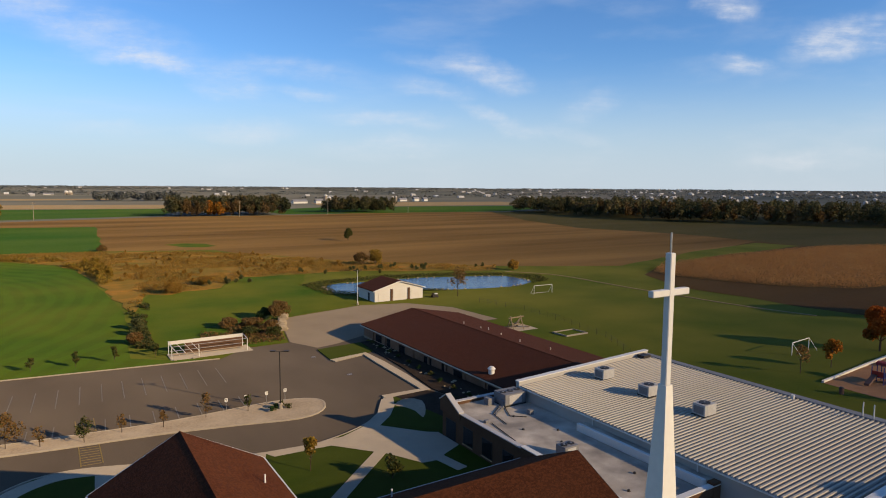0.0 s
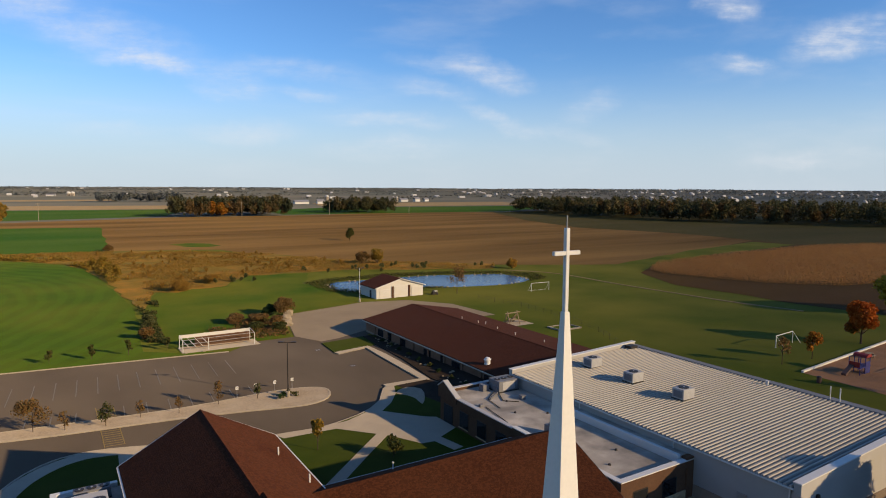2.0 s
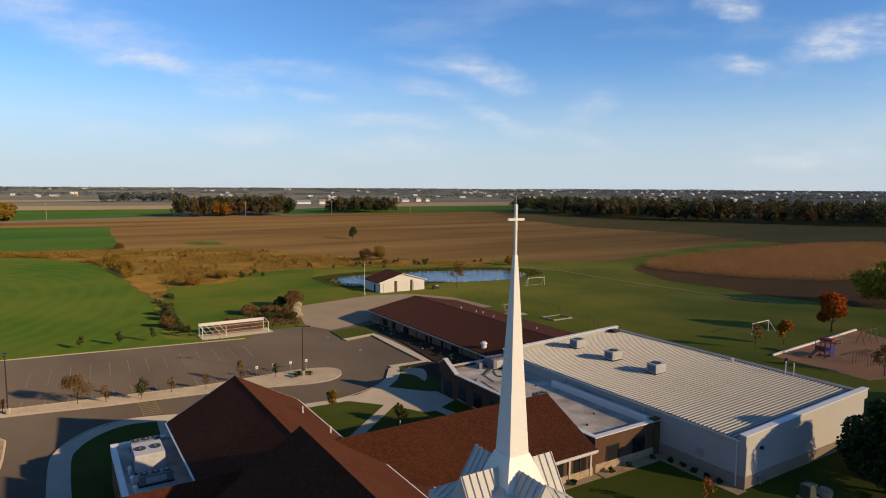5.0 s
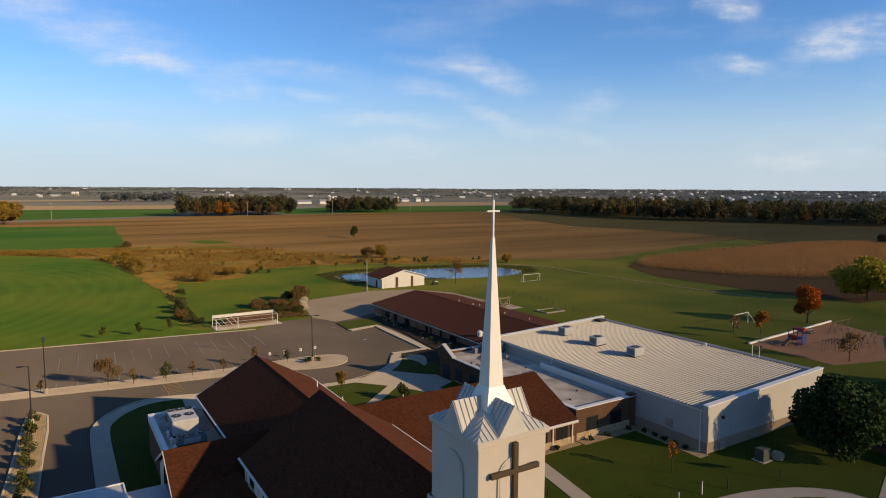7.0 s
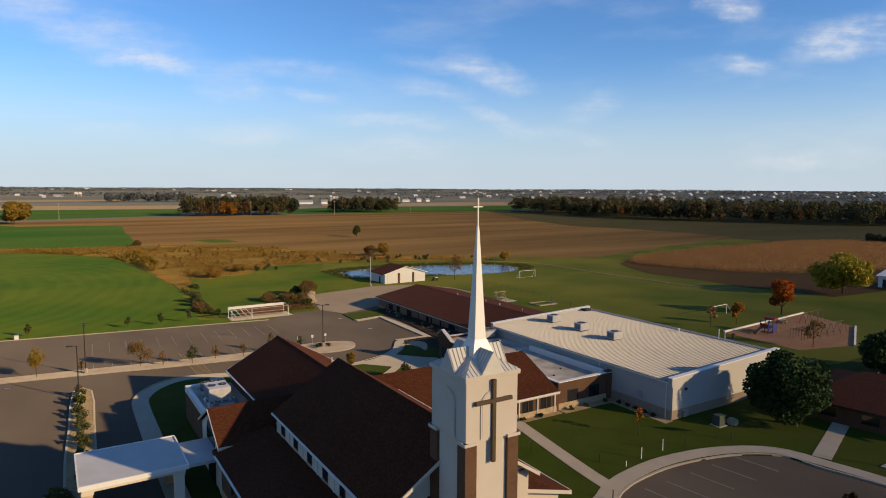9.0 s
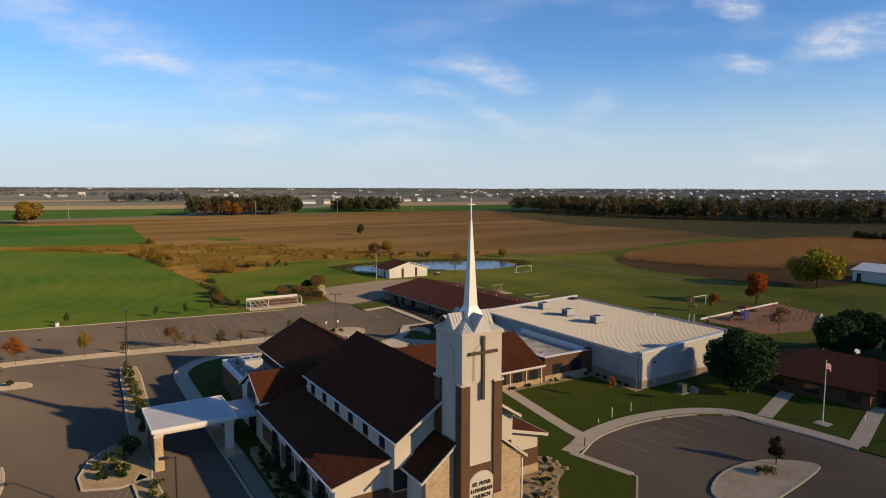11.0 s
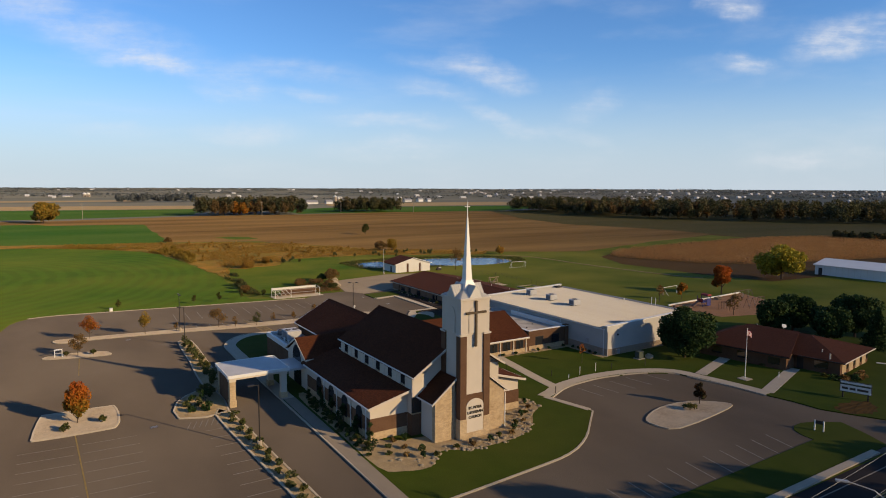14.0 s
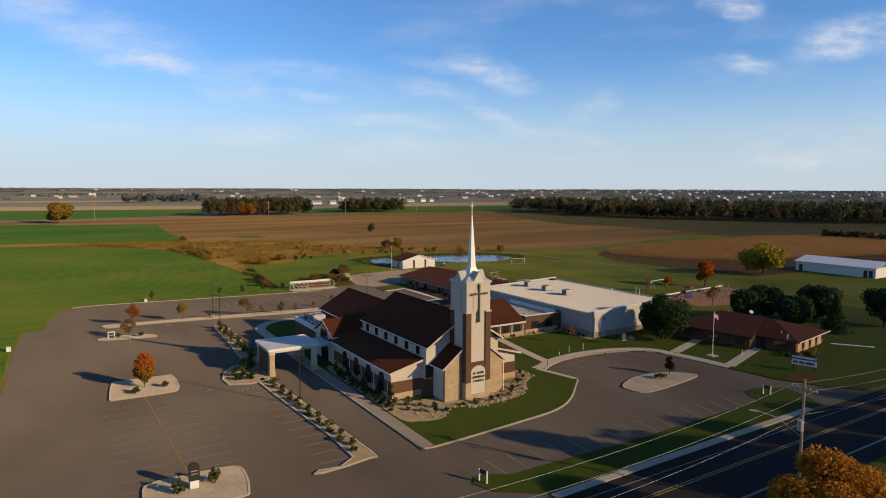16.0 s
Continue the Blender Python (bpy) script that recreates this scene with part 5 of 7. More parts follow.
def shed_details():
    for x0, x1, h in ((66.0, 69.4, 0.5), (70.4, 74.4, 1.1), (75.8, 78.4, 0.6)):
        d = part("roller_door", box(x0, x1, 142.8, 142.92, -1.95, h), PALE, shed, "cream roller door")
        for k in range(1, 4):
            z = -1.95 + (h + 1.95) * k / 4
            part("door_joint", box(x0, x1, 142.78, 142.8, z - 0.02, z + 0.02), STUCCO, d)
    for x in (69.9, 75.1):
        part("brick_pier", box(x - 0.3, x + 0.3, 142.7, 142.9, -2, 1.2), BRICK, shed)
    part("side_door", box(64.93, 65.0, 146, 147, -1.95, 0.1), DARK, shed)
    for s in (-1, 1):
        part("rake_board", prism([(72.25 + s * 7.9, 142.34, 0.85), (72.25, 142.34, 3.1), (72.25, 142.34, 3.3), (72.25 + s * 7.9, 142.34, 1.05)], (0, 0.06, 0)), WHITE, shed)


shed_details()


# ---- trees and shrubs ----
LEAF_ORANGE = islands("orange_leaves", [(0.34, 0.085, 0.012), (0.24, 0.11, 0.015), (0.40, 0.15, 0.015), (0.13, 0.11, 0.02)])
LEAF_TURNING = islands("turning_leaves", [(0.10, 0.095, 0.018), (0.16, 0.12, 0.018), (0.34, 0.13, 0.016), (0.40, 0.10, 0.014), (0.36, 0.07, 0.012)], rise=(0.7, 5.4))
LEAF_BLAZE = islands("golden_orange_leaves", [(0.11, 0.07, 0.016), (0.28, 0.11, 0.015), (0.38, 0.145, 0.016), (0.42, 0.185, 0.02), (0.32, 0.09, 0.012)], trans=0.35, clump=1.2)
LEAF_MAPLE = islands("maple_leaves", [(0.075, 0.075, 0.016), (0.14, 0.085, 0.016), (0.30, 0.085, 0.013), (0.36, 0.09, 0.012), (0.28, 0.06, 0.01)], rise=(1.0, 6.4))
LEAF_RED = islands("red_leaves", [(0.32, 0.075, 0.012), (0.24, 0.055, 0.01), (0.38, 0.13, 0.015), (0.13, 0.08, 0.015)])
LEAF_WINE = islands("wine_brown_leaves", [(0.055, 0.030, 0.014), (0.040, 0.034, 0.014), (0.075, 0.032, 0.014), (0.03, 0.035, 0.012)], trans=0.12)
LEAF_GOLD = islands("gold_leaves", [(0.26, 0.15, 0.02), (0.20, 0.14, 0.02), (0.32, 0.17, 0.025), (0.12, 0.11, 0.02)])
LEAF_GREEN = islands("green_leaves", [(0.020, 0.040, 0.012), (0.030, 0.055, 0.014), (0.014, 0.030, 0.010), (0.045, 0.060, 0.018)], trans=0.12)
LEAF_YELLOW = islands("yellow_green_leaves", [(0.32, 0.24, 0.02), (0.18, 0.165, 0.018), (0.38, 0.27, 0.028), (0.11, 0.115, 0.016)])
LEAF_BROWN = islands("brown_leaves", [(0.18, 0.095, 0.032), (0.14, 0.088, 0.03), (0.22, 0.11, 0.034), (0.10, 0.088, 0.03)])
LEAF_SHRUB = islands("shrub_leaves", [(0.05, 0.07, 0.018), (0.09, 0.08, 0.02), (0.03, 0.05, 0.014), (0.13, 0.09, 0.025)])
LEAF_OLIVE = islands("olive_shrub_leaves", [(0.075, 0.085, 0.028), (0.11, 0.105, 0.035), (0.055, 0.068, 0.022), (0.14, 0.115, 0.04)])
LEAF_WOODS = islands("mixed_woods_leaves", [(0.030, 0.036, 0.020), (0.042, 0.046, 0.022), (0.060, 0.060, 0.024), (0.080, 0.070, 0.028), (0.11, 0.082, 0.034), (0.13, 0.10, 0.05)], trans=0.15, clump=16.0)
LEAF_WOODS_BROWN = islands("brown_woods_leaves", [(0.10, 0.062, 0.024), (0.125, 0.07, 0.024), (0.085, 0.06, 0.024)], trans=0.15)
# leaf colours lifted to a pale grey-green, with the haze of distance painted in
LEAF_FAR_HAZY = islands("hazy_distant_tree_lines", [(0.095, 0.108, 0.10), (0.11, 0.118, 0.108), (0.125, 0.125, 0.11), (0.14, 0.13, 0.108)], trans=0.2, clump=120.0)
LEAF_REED = islands("dry_reeds", [(0.38, 0.19, 0.036), (0.26, 0.145, 0.034), (0.44, 0.22, 0.034), (0.18, 0.13, 0.03), (0.46, 0.28, 0.045)], trans=0.45)
LEAF_CORN = islands("dry_corn", [(0.33, 0.175, 0.066), (0.29, 0.15, 0.056), (0.36, 0.2, 0.078)], trans=0.5, clump=14.0)


def leaf_mesh(name, centres, size, rng, flat=0.0, tall=1.0):
    """Small leaf clumps: one bent quad at each centre, turned at random."""
    n = len(centres)
    a = rng.normal(size=(n, 3))
    a[:, 2] *= 1.0 - flat
    a /= np.linalg.norm(a, axis=1)[:, None]
    b = np.cross(a, rng.normal(size=(n, 3)))
    b /= np.linalg.norm(b, axis=1)[:, None]
    s = size * rng.uniform(0.6, 1.35, (n, 1))
    a, b = a * s, b * s * 0.75
    a[:, 2] *= tall
    b[:, 2] *= tall
    v = np.stack((centres - a - b * 0.4, centres + a * 0.2 - b, centres + a + b * 0.3, centres - a * 0.1 + b), 1).reshape(-1, 3)
    me = bpy.data.meshes.new(name)
    me.from_pydata(v.tolist(), [], np.arange(n * 4).reshape(-1, 4).tolist())
    return me


def crown_points(h0, h1, r, n, rng, lobes=9, lean=0.0):
    """Points in a lumpy crown, denser near its skin, with gaps between the lobes."""
    c, rad = [], []
    mid, half = (h0 + h1) / 2, (h1 - h0) / 2
    for k in range(lobes):
        t = rng.uniform(-0.75, 0.8)
        w = math.sqrt(max(0.05, 1 - t * t)) * r * 0.62
        an = 2 * math.pi * (k / lobes * 2.0 + rng.uniform(0, 0.35))
        c.append((w * math.cos(an), w * math.sin(an), mid + half * t * 0.8))
        rad.append(r * rng.uniform(0.36, 0.58))
    c.append((0, 0, mid))
    rad.append(r * 0.62)
    c.append((rng.uniform(-0.1, 0.1) * r, rng.uniform(-0.1, 0.1) * r, h1 - half * 0.35))
    rad.append(r * 0.4)
    c, rad = np.array(c), np.array(rad)
    pick = rng.integers(0, len(c), n)
    d = rng.normal(size=(n, 3))
    d /= np.linalg.norm(d, axis=1)[:, None]
    q = rng.uniform(0.0, 1.0, n) ** 0.4
    p = c[pick] + d * (rad[pick] * q)[:, None] * np.array((1, 1, min(1.3, half / r)))
    p[:, 2] = np.clip(p[:, 2], h0 * 0.85, h1 * 1.03)
    return p


def tree(name, x, y, h, r, material, label, group="", leaves=1500, size=0.22, trunk=0.12, bare=0.3, seed=1, z=None, lobes=9):
    rng = np.random.default_rng(seed)
    base = gz(y) + (z if z is not None else 0.02)
    T = thing(name, x, y, base, label, "tree", group)
    bm = bmesh.new()
    h0 = h * bare
    add_tube(bm, (0, 0, -0.1), (0, 0, h0), trunk, trunk * 0.75, 8)
    add_tube(bm, (0, 0, h0), (rng.uniform(-0.1, 0.1) * r, rng.uniform(-0.1, 0.1) * r, h * 0.86), trunk * 0.75, trunk * 0.12, 7)
    for k in range(8):
        a = 2 * math.pi * (k * 0.381 + rng.uniform(0, 0.1))
        zz = h0 * rng.uniform(0.85, 1.9)
        e = (math.cos(a) * r * 0.75, math.sin(a) * r * 0.75, min(zz + h * 0.28, h * 0.92))
        add_tube(bm, (0, 0, min(zz, h * 0.7)), e, trunk * 0.42, trunk * 0.08, 5)
    bmesh.ops.translate(bm, verts=bm.verts, vec=(x, y, base))
    part("trunk", bm, BARK, T)
    me = leaf_mesh("crown", crown_points(h0 * 0.9, h, r, leaves, rng, lobes), size, rng)
    me.materials.append(material)
    c = new("crown", me)
    c.parent = T
    return T


def conifer(x, y, h, r, label, seed, z=0.1):
    """A pointed evergreen: whorls of drooping boughs round a straight trunk."""
    rng = np.random.default_rng(seed)
    b = gz(y) + z
    T = thing("tree", x, y, b, label, "tree", "trees behind the house")
    part("trunk", tube((x, y, b - 0.1), (x, y, b + h * 0.96), 0.16, 0.02, 8), BARK, T)
    pts = []
    for k in range(16):
        t = k / 15
        zz, rr = h * (0.1 + 0.86 * t), r * (1.05 - t) * rng.uniform(0.85, 1.1)
        for a in np.arange(0, 2 * math.pi, 2 * math.pi / (10 - 5 * t)) + rng.uniform(0, 1):
            q = rng.uniform(0.1, 1, 55) ** 0.7
            pts.append(np.column_stack((np.cos(a + rng.normal(size=55) * 0.12) * rr * q, np.sin(a + rng.normal(size=55) * 0.12) * rr * q, zz - 0.25 * rr * q + rng.normal(size=55) * 0.12)))
    me = leaf_mesh("crown", np.concatenate(pts), 0.16, rng)
    me.materials.append(LEAF_GREEN)
    c = new("crown", me)
    c.parent = T
    return T


def shrub(x, y, r, h, material, label, group="", seed=1, n=160, size=0.13, z=0.18, name="shrub"):
    rng = np.random.default_rng(seed)
    T = thing(name, x, y, gz(y) + z, label, "shrub", group)
    bm = bmesh.new()
    for k in range(4):
        a = k * 1.6
        add_tube(bm, (x, y, gz(y) + z - 0.05), (x + math.cos(a) * r * 0.5, y + math.sin(a) * r * 0.5, gz(y) + z + h * 0.6), 0.03, 0.01, 5)
    part("stems", bm, BARK, T)
    me = leaf_mesh("foliage", crown_points(0.05, h, r, n, rng, 5), size, rng)
    me.materials.append(material)
    c = new("foliage", me)
    c.parent = T
    return T


# car park and lawn trees
tree("tree", -39.6, 27.4, 5.3, 1.5, LEAF_TURNING, "orange autumn tree, green below, in a gravel island", "", 4200, 0.15, 0.09, 0.07, 11, 0.17, 14)
for i, (x, y, h, r, m, w) in enumerate(((-35.8, 78.6, 4.7, 1.9, LEAF_RED, "russet"), (-38.3, 64.6, 3.8, 1.6, LEAF_BROWN, "thin brown"), (-26.0, 78.0, 4.6, 1.7, LEAF_GOLD, "golden"), (-12.0, 76.4, 4.0, 1.9, LEAF_BROWN, "spreading russet"), (-8.8, 75.1, 2.4, 0.7, LEAF_BROWN, "small brown"), (-0.7, 75.0, 2.4, 0.6, LEAF_BROWN, "small brown"), (3.7, 74.2, 2.2, 0.6, LEAF_BROWN, "small brown"), (8.7, 75.0, 3.2, 0.9, LEAF_BROWN, "small russet"), (13.8, 74.6, 2.2, 0.5, LEAF_SHRUB, "small bare"), (-4.6, 73.9, 3.0, 1.0, LEAF_SHRUB, "sparse green"), (-20.2, 77.6, 1.8, 0.5, LEAF_BROWN, "small sparse"))):
    tree("tree", x, y, h, r, m, w + " young tree in the car park strip", "car park trees", int(90 + 1000 * max(r - 0.75, 0.05)), 0.12, 0.05, 0.22, 20 + i, 0.17, 7)
tree("tree", 14.2, 53.0, 3.6, 0.8, LEAF_GOLD, "slender golden young tree on the plaza lawn", "", 520, 0.15, 0.05, 0.25, 41, 0.19, 6)
tree("tree", 20.4, 47.2, 2.2, 1.2, LEAF_SHRUB, "low young tree on the plaza lawn", "", 520, 0.15, 0.05, 0.2, 42, 0.19, 6)
tree("tree", 33.0, 14.5, 3.4, 0.7, LEAF_RED, "thin young tree with few red leaves", "", 80, 0.13, 0.04, 0.4, 43, 0.19, 6)
tree("tree", 32.6, -8.4, 3.1, 0.75, LEAF_WINE, "small dark red-brown tree in a gravel island", "", 900, 0.14, 0.07, 0.14, 44, 0.17, 6)
tree("tree", 50.9, 8.1, 8.8, 4.6, LEAF_GREEN, "large dense dark green tree beside the gym", "", 24000, 0.19, 0.30, 0.12, 45, 0.19, 14)
tree("tree", 116.8, 46.4, 7.5, 3.3, LEAF_MAPLE, "round red-orange maple on the playing field", "", 5200, 0.28, 0.22, 0.24, 46, 0.02, 10)
tree("tree", 98.5, 45.5, 4.6, 1.4, LEAF_ORANGE, "small orange tree by the goal", "small field trees", 900, 0.20, 0.08, 0.3, 47, 0.02, 7)
tree("tree", 90.8, 46.2, 4.6, 1.2, LEAF_BROWN, "small bare tree by the goal", "small field trees", 320, 0.16, 0.07, 0.35, 48, 0.02, 7)
tree("tree", 92.5, 26.5, 5.0, 1.9, LEAF_BROWN, "thin sparse brown tree beside the playground", "", 380, 0.18, 0.09, 0.3, 49, 0.02, 7)
tree("tree", 159.5, 54.2, 11.0, 7.6, LEAF_YELLOW, "broad yellow-green tree at the field's edge", "", 7200, 0.42, 0.35, 0.16, 50, 0.02, 14)
for i, (x, y, h, r) in enumerate(((80.4, 10.2, 7.0, 3.8), (86.6, 9.4, 7.6, 4.0), (84.6, 1.2, 6.6, 3.6), (92.6, 0.4, 8.4, 4.6), (101.0, -9.0, 8.2, 4.2))):
    tree("tree", x, y, h, r, LEAF_GREEN, "dark green tree behind the low brick house", "trees behind the house", 11000, 0.22, 0.28, 0.14, 60 + i, 0.19, 12)
conifer(86.6, -6.2, 7.6, 2.8, "pointed dark evergreen beside the low brick house", 66, 0.19)
tree("tree", 2.8, -48.0, 7.8, 4.5, LEAF_BLAZE, "large golden-orange tree beside the road", "", 30000, 0.13, 0.26, 0.22, 70, 0.02, 24)
for i, (x, y, h, r) in enumerate(((23.8, -61.0, 18.6, 4.3), (31, -62, 14.5, 5.2), (43, -66, 16, 6.0), (55, -63, 14.5, 5.6), (68, -65, 15, 5.6))):
    tree("tree", x, y, h, r, LEAF_BROWN, "tall tree in the row across the road", "roadside trees", 6000 if i == 0 else 3600, 0.42, 0.3, 0.2, 170 + i, 0.02, 11)
tree("tree", 89.0, 139.8, 8.5, 3.0, LEAF_BROWN, "thin bare tree by the pond", "", 520, 0.24, 0.12, 0.3, 71, 0.02, 9)
tree("tree", 134.0, 318.5, 7.0, 2.4, LEAF_SHRUB, "lone tree in the stubble field", "", 2200, 0.28, 0.25, 0.2, 72, 0.05, 9)
tree("tree", -46.0, 556.0, 17.0, 11.5, LEAF_GOLD, "golden tree at the far field edge", "", 5200, 0.8, 0.5, 0.15, 73, 0.05, 10)
for i, (x, y, h, r, m) in enumerate(((95, 216, 5, 3.4, LEAF_BROWN), (100, 214, 6, 2.8, LEAF_GOLD), (137, 176, 4, 2.0, LEAF_REED))):
    tree("tree", x, y, h, r, m, "autumn tree on the pond's far side", "pond trees", 1800, 0.22, 0.15, 0.06, 80 + i, 0.05, 8)
for i, (x, y) in enumerate(((-10.3, 112.6), (-4.1, 112.1), (1.6, 111.7), (8.0, 112.6), (-28.0, 113.8))):
    tree("sapling", x, y, 2.3 + 0.3 * (i % 3), 0.7, LEAF_SHRUB, "small sapling in the grass beside the car park", "saplings", 260, 0.15, 0.04, 0.2, 90 + i, 0.05, 5)

# large bushes near the car park's far end
for i, (x, y, r, h, m) in enumerate(((36.6, 134.8, 2.7, 4.3, LEAF_BROWN), (34.0, 136.5, 1.9, 2.6, LEAF_GREEN), (24.5, 131.0, 2.4, 2.0, LEAF_BROWN), (29.0, 128.6, 2.6, 2.0, LEAF_BROWN), (27, 121, 2.4, 1.6, LEAF_SHRUB), (31.6, 124, 2.2, 2.0, LEAF_BROWN), (30.5, 117.5, 2.0, 1.8, LEAF_SHRUB), (8.3, 139, 1.5, 2.4, LEAF_OLIVE), (7.6, 133, 1.5, 2.2, LEAF_OLIVE), (5.8, 125, 1.7, 2.2, LEAF_BROWN), (21.8, 183, 2.9, 4.2, LEAF_REED), (33.3, 194.3, 2.6, 2.8, LEAF_REED), (13.8, 318, 2.2, 3.0, LEAF_BROWN))):
    shrub(x, y, r, h, m, "large autumn bush in rough grass", "field bushes", 120 + i, 3200, 0.15, 0.02, "bush")
# beds along the drive and round the church
k = 0
for y in np.arange(-9.5, 21, 1.7):
    x = -22.3 - 0.02 * y * 1.6 + (0.35 if k % 2 else -0.3)
    shrub(x, float(y), 0.42 + 0.12 * (k % 3), 0.55 + 0.2 * (k % 2), (LEAF_SHRUB, LEAF_OLIVE, LEAF_OLIVE)[k % 3], "low shrub in the planted strip", "strip shrubs", 200 + k, 150, 0.13, 0.17)
    k += 1
for y in np.arange(35, 64, 2.6):
    shrub(-21.3 - 0.02 * (50 - y) + (0.2 if k % 2 else -0.2), float(y), 0.7, 1.1 + 0.5 * (k % 2), (LEAF_SHRUB, LEAF_OLIVE, LEAF_OLIVE)[k % 3], "upright shrub in the planted strip", "strip shrubs", 240 + k, 220, 0.14, 0.17)
    k += 1
for x, y in ((-26.8, 24.0), (-25.6, 25.8), (-24.4, 27.6), (-27.0, 26.5), (-25.0, 23.6), (-23.6, 29.6), (-26.0, 28.5), (-24.2, 31)):
    shrub(x, y, 0.55 + 0.2 * (k % 3), 0.8 + 0.5 * (k % 3), (LEAF_GREEN, LEAF_OLIVE)[k % 2], "rounded shrub in the corner bed", "corner bed shrubs", 260 + k, 260, 0.14, 0.17)
    k += 1
for y in np.arange(-0.5, 20, 1.6):
    shrub(-12.95 + 0.2 * math.sin(k * 2.3), float(y), 0.36, 0.45, (LEAF_GREEN, LEAF_SHRUB)[k % 2], "small round shrub in the gravel bed", "church bed shrubs", 540 + k, 90, 0.11, 0.2)
    k += 1
for y in (2.2, 6.0, 9.8, 13.6, 17.4):
    shrub(-11.7, y, 0.42, 2.5 + 0.4 * (k % 2), LEAF_GREEN, "tall narrow evergreen between the church windows", "church evergreens", 500 + k, 420, 0.12, 0.2)
    k += 1
for y in np.arange(0.6, 21, 1.25):
    shrub(-12.25 + 0.25 * math.sin(k * 1.7), float(y), 0.45 + 0.1 * (k % 3), 0.7 + 0.9 * ((k % 4) == 0), (LEAF_GREEN, LEAF_SHRUB)[k % 2], "clipped shrub against the church wall", "church bed shrubs", 300 + k, 150, 0.12, 0.2)
    k += 1
for x, y in ((-11, -1.2), (-9.6, -2.6), (-8.2, -4.0), (-10.2, 0.4), (-8.8, -0.8), (-7.4, -2.2), (-6.6, -4.2), (-9.0, 1.6), (-7.6, 1.4), (-3.6, -3.6), (-1.6, -4.0), (0.6, -4.1), (2.4, -3.4), (4.2, -3.5), (5.4, -2.6), (6.6, -1.2), (7.8, -1.2), (8.8, 0.4), (9.8, 1.0), (11.6, 2.4), (12.2, 4.0)):
    shrub(x, y, 0.42, 0.5 + 0.35 * (k % 3 == 0), (LEAF_GREEN, LEAF_SHRUB, LEAF_BROWN)[k % 3], "small shrub in the gravel bed", "church bed shrubs", 340 + k, 110, 0.11, 0.2)
    k += 1
for x, y in ((39.1, 17.5), (39.1, 18.9), (39.1, 20.3), (39.1, 21.7), (39.1, 23.1), (32.0, 24.5), (34.5, 24.5), (38.0, 24.5), (24.2, 24.6), (27.0, 24.6)):
    shrub(x, y, 0.4, 0.5, LEAF_GREEN, "small clipped shrub along the wall", "wall shrubs", 380 + k, 100, 0.11, 0.19)
    k += 1
for x, y in ((40.8, 64), (41.0, 68), (41.2, 72), (42, 76), (42.2, 80), (42.5, 84), (42.8, 88), (43.2, 92), (43.4, 96), (43.6, 100), (17.2, 73.6), (18.4, 72.8), (16.4, 72.8), (18.0, 74.4)):
    shrub(x, y, 0.55, 0.6, (LEAF_GREEN, LEAF_SHRUB)[k % 2], "low shrub in a school bed", "school bed shrubs", 400 + k, 110, 0.12, 0.18)
    k += 1
for x, y, r in ((-40.8, -10.0, 0.7), (-37.4, -9.6, 0.75), (29.5, -9.2, 1.0), (-41.0, 25.0, 0.6), (-37.0, 26.0, 0.5), (-40, 65, 0.5), (-36, 64.2, 0.5)):
    shrub(x, y, r, 1.7 if y < -9.4 and x < 0 else 0.9, LEAF_SHRUB, "rounded shrub in a traffic island", "island shrubs", 430 + k, 220, 0.13, 0.17)
    k += 1


# ---- rocks ----
def rock(x, y, r, label, seed, z=0.2, name="rock", group="rocks"):
    bm = bmesh.new()
    bmesh.ops.create_icosphere(bm, subdivisions=2, radius=r)
    for v in bm.verts:
        d = 1 + 0.35 * noise.noise(v.co * (1.4 / r) + Vector((seed * 3.1, 0, 0)))
        v.co = Vector((v.co.x * d * 1.15, v.co.y * d, v.co.z * d * 0.7))
    bmesh.ops.translate(bm, verts=bm.verts, vec=(x, y, gz(y) + z + r * 0.25))
    return tagged(part(name, bm, ROCK), label, "rock", group)


edge = smooth_line([(-12.3, -2.2), (-8.6, -5.6), (-5.4, -3.6), (-2.5, -5.0), (1.5, -5.1), (5.2, -4.5), (8.5, -2.4), (10.5, 0.0), (13.3, 2.0), (13.5, 5.0)], 12)
stones = random.Random(46)
for i in range(120):
    p = edge[stones.randrange(len(edge))]
    t = stones.random() ** 2 * 0.3
    x, y = p[0] * (1 - t) + stones.uniform(-0.3, 0.3), p[1] + (1.6 - p[1]) * t + stones.uniform(-0.3, 0.3)
    if not (abs(x) < 5.2 and y > -2.5):
        rock(x, y, stones.uniform(0.09, 0.26), "pale edging stone round the planting bed", i, 0.17, "edging_stone", "bed edging stones")
for i in range(26):
    y = stones.uniform(62, 101)
    rock(39.4 + 0.055 * (y - 60) + stones.uniform(0.6, 3.2), y, stones.uniform(0.12, 0.3), "pale stone in the dark school bed", 300 + i, 0.17, "bed_stone", "school bed stones")
rock(45.5, 11.1, 0.7, "pale boulder on the lawn", 90, 0.19, "boulder")
for i, (x, y) in enumerate(((38.8, 137), (37.4, 133.2), (36.2, 130.6), (35.2, 127.6), (34.6, 125), (33.4, 122))):
    rock(x, y, 0.9 + 0.25 * (i % 2), "limestone block at the car park's edge", 91 + i, 0.05, "limestone_block", "limestone blocks")
for i in range(40):
    p = POND[i % len(POND)]
    q = POND[(i + 1) % len(POND)]
    t = (i * 0.37) % 1
    rock(p[0] + (q[0] - p[0]) * t, p[1] + (q[1] - p[1]) * t, 0.35, "stone on the pond's bank", 140 + i, 0.03, "bank_stone", "pond bank stones")


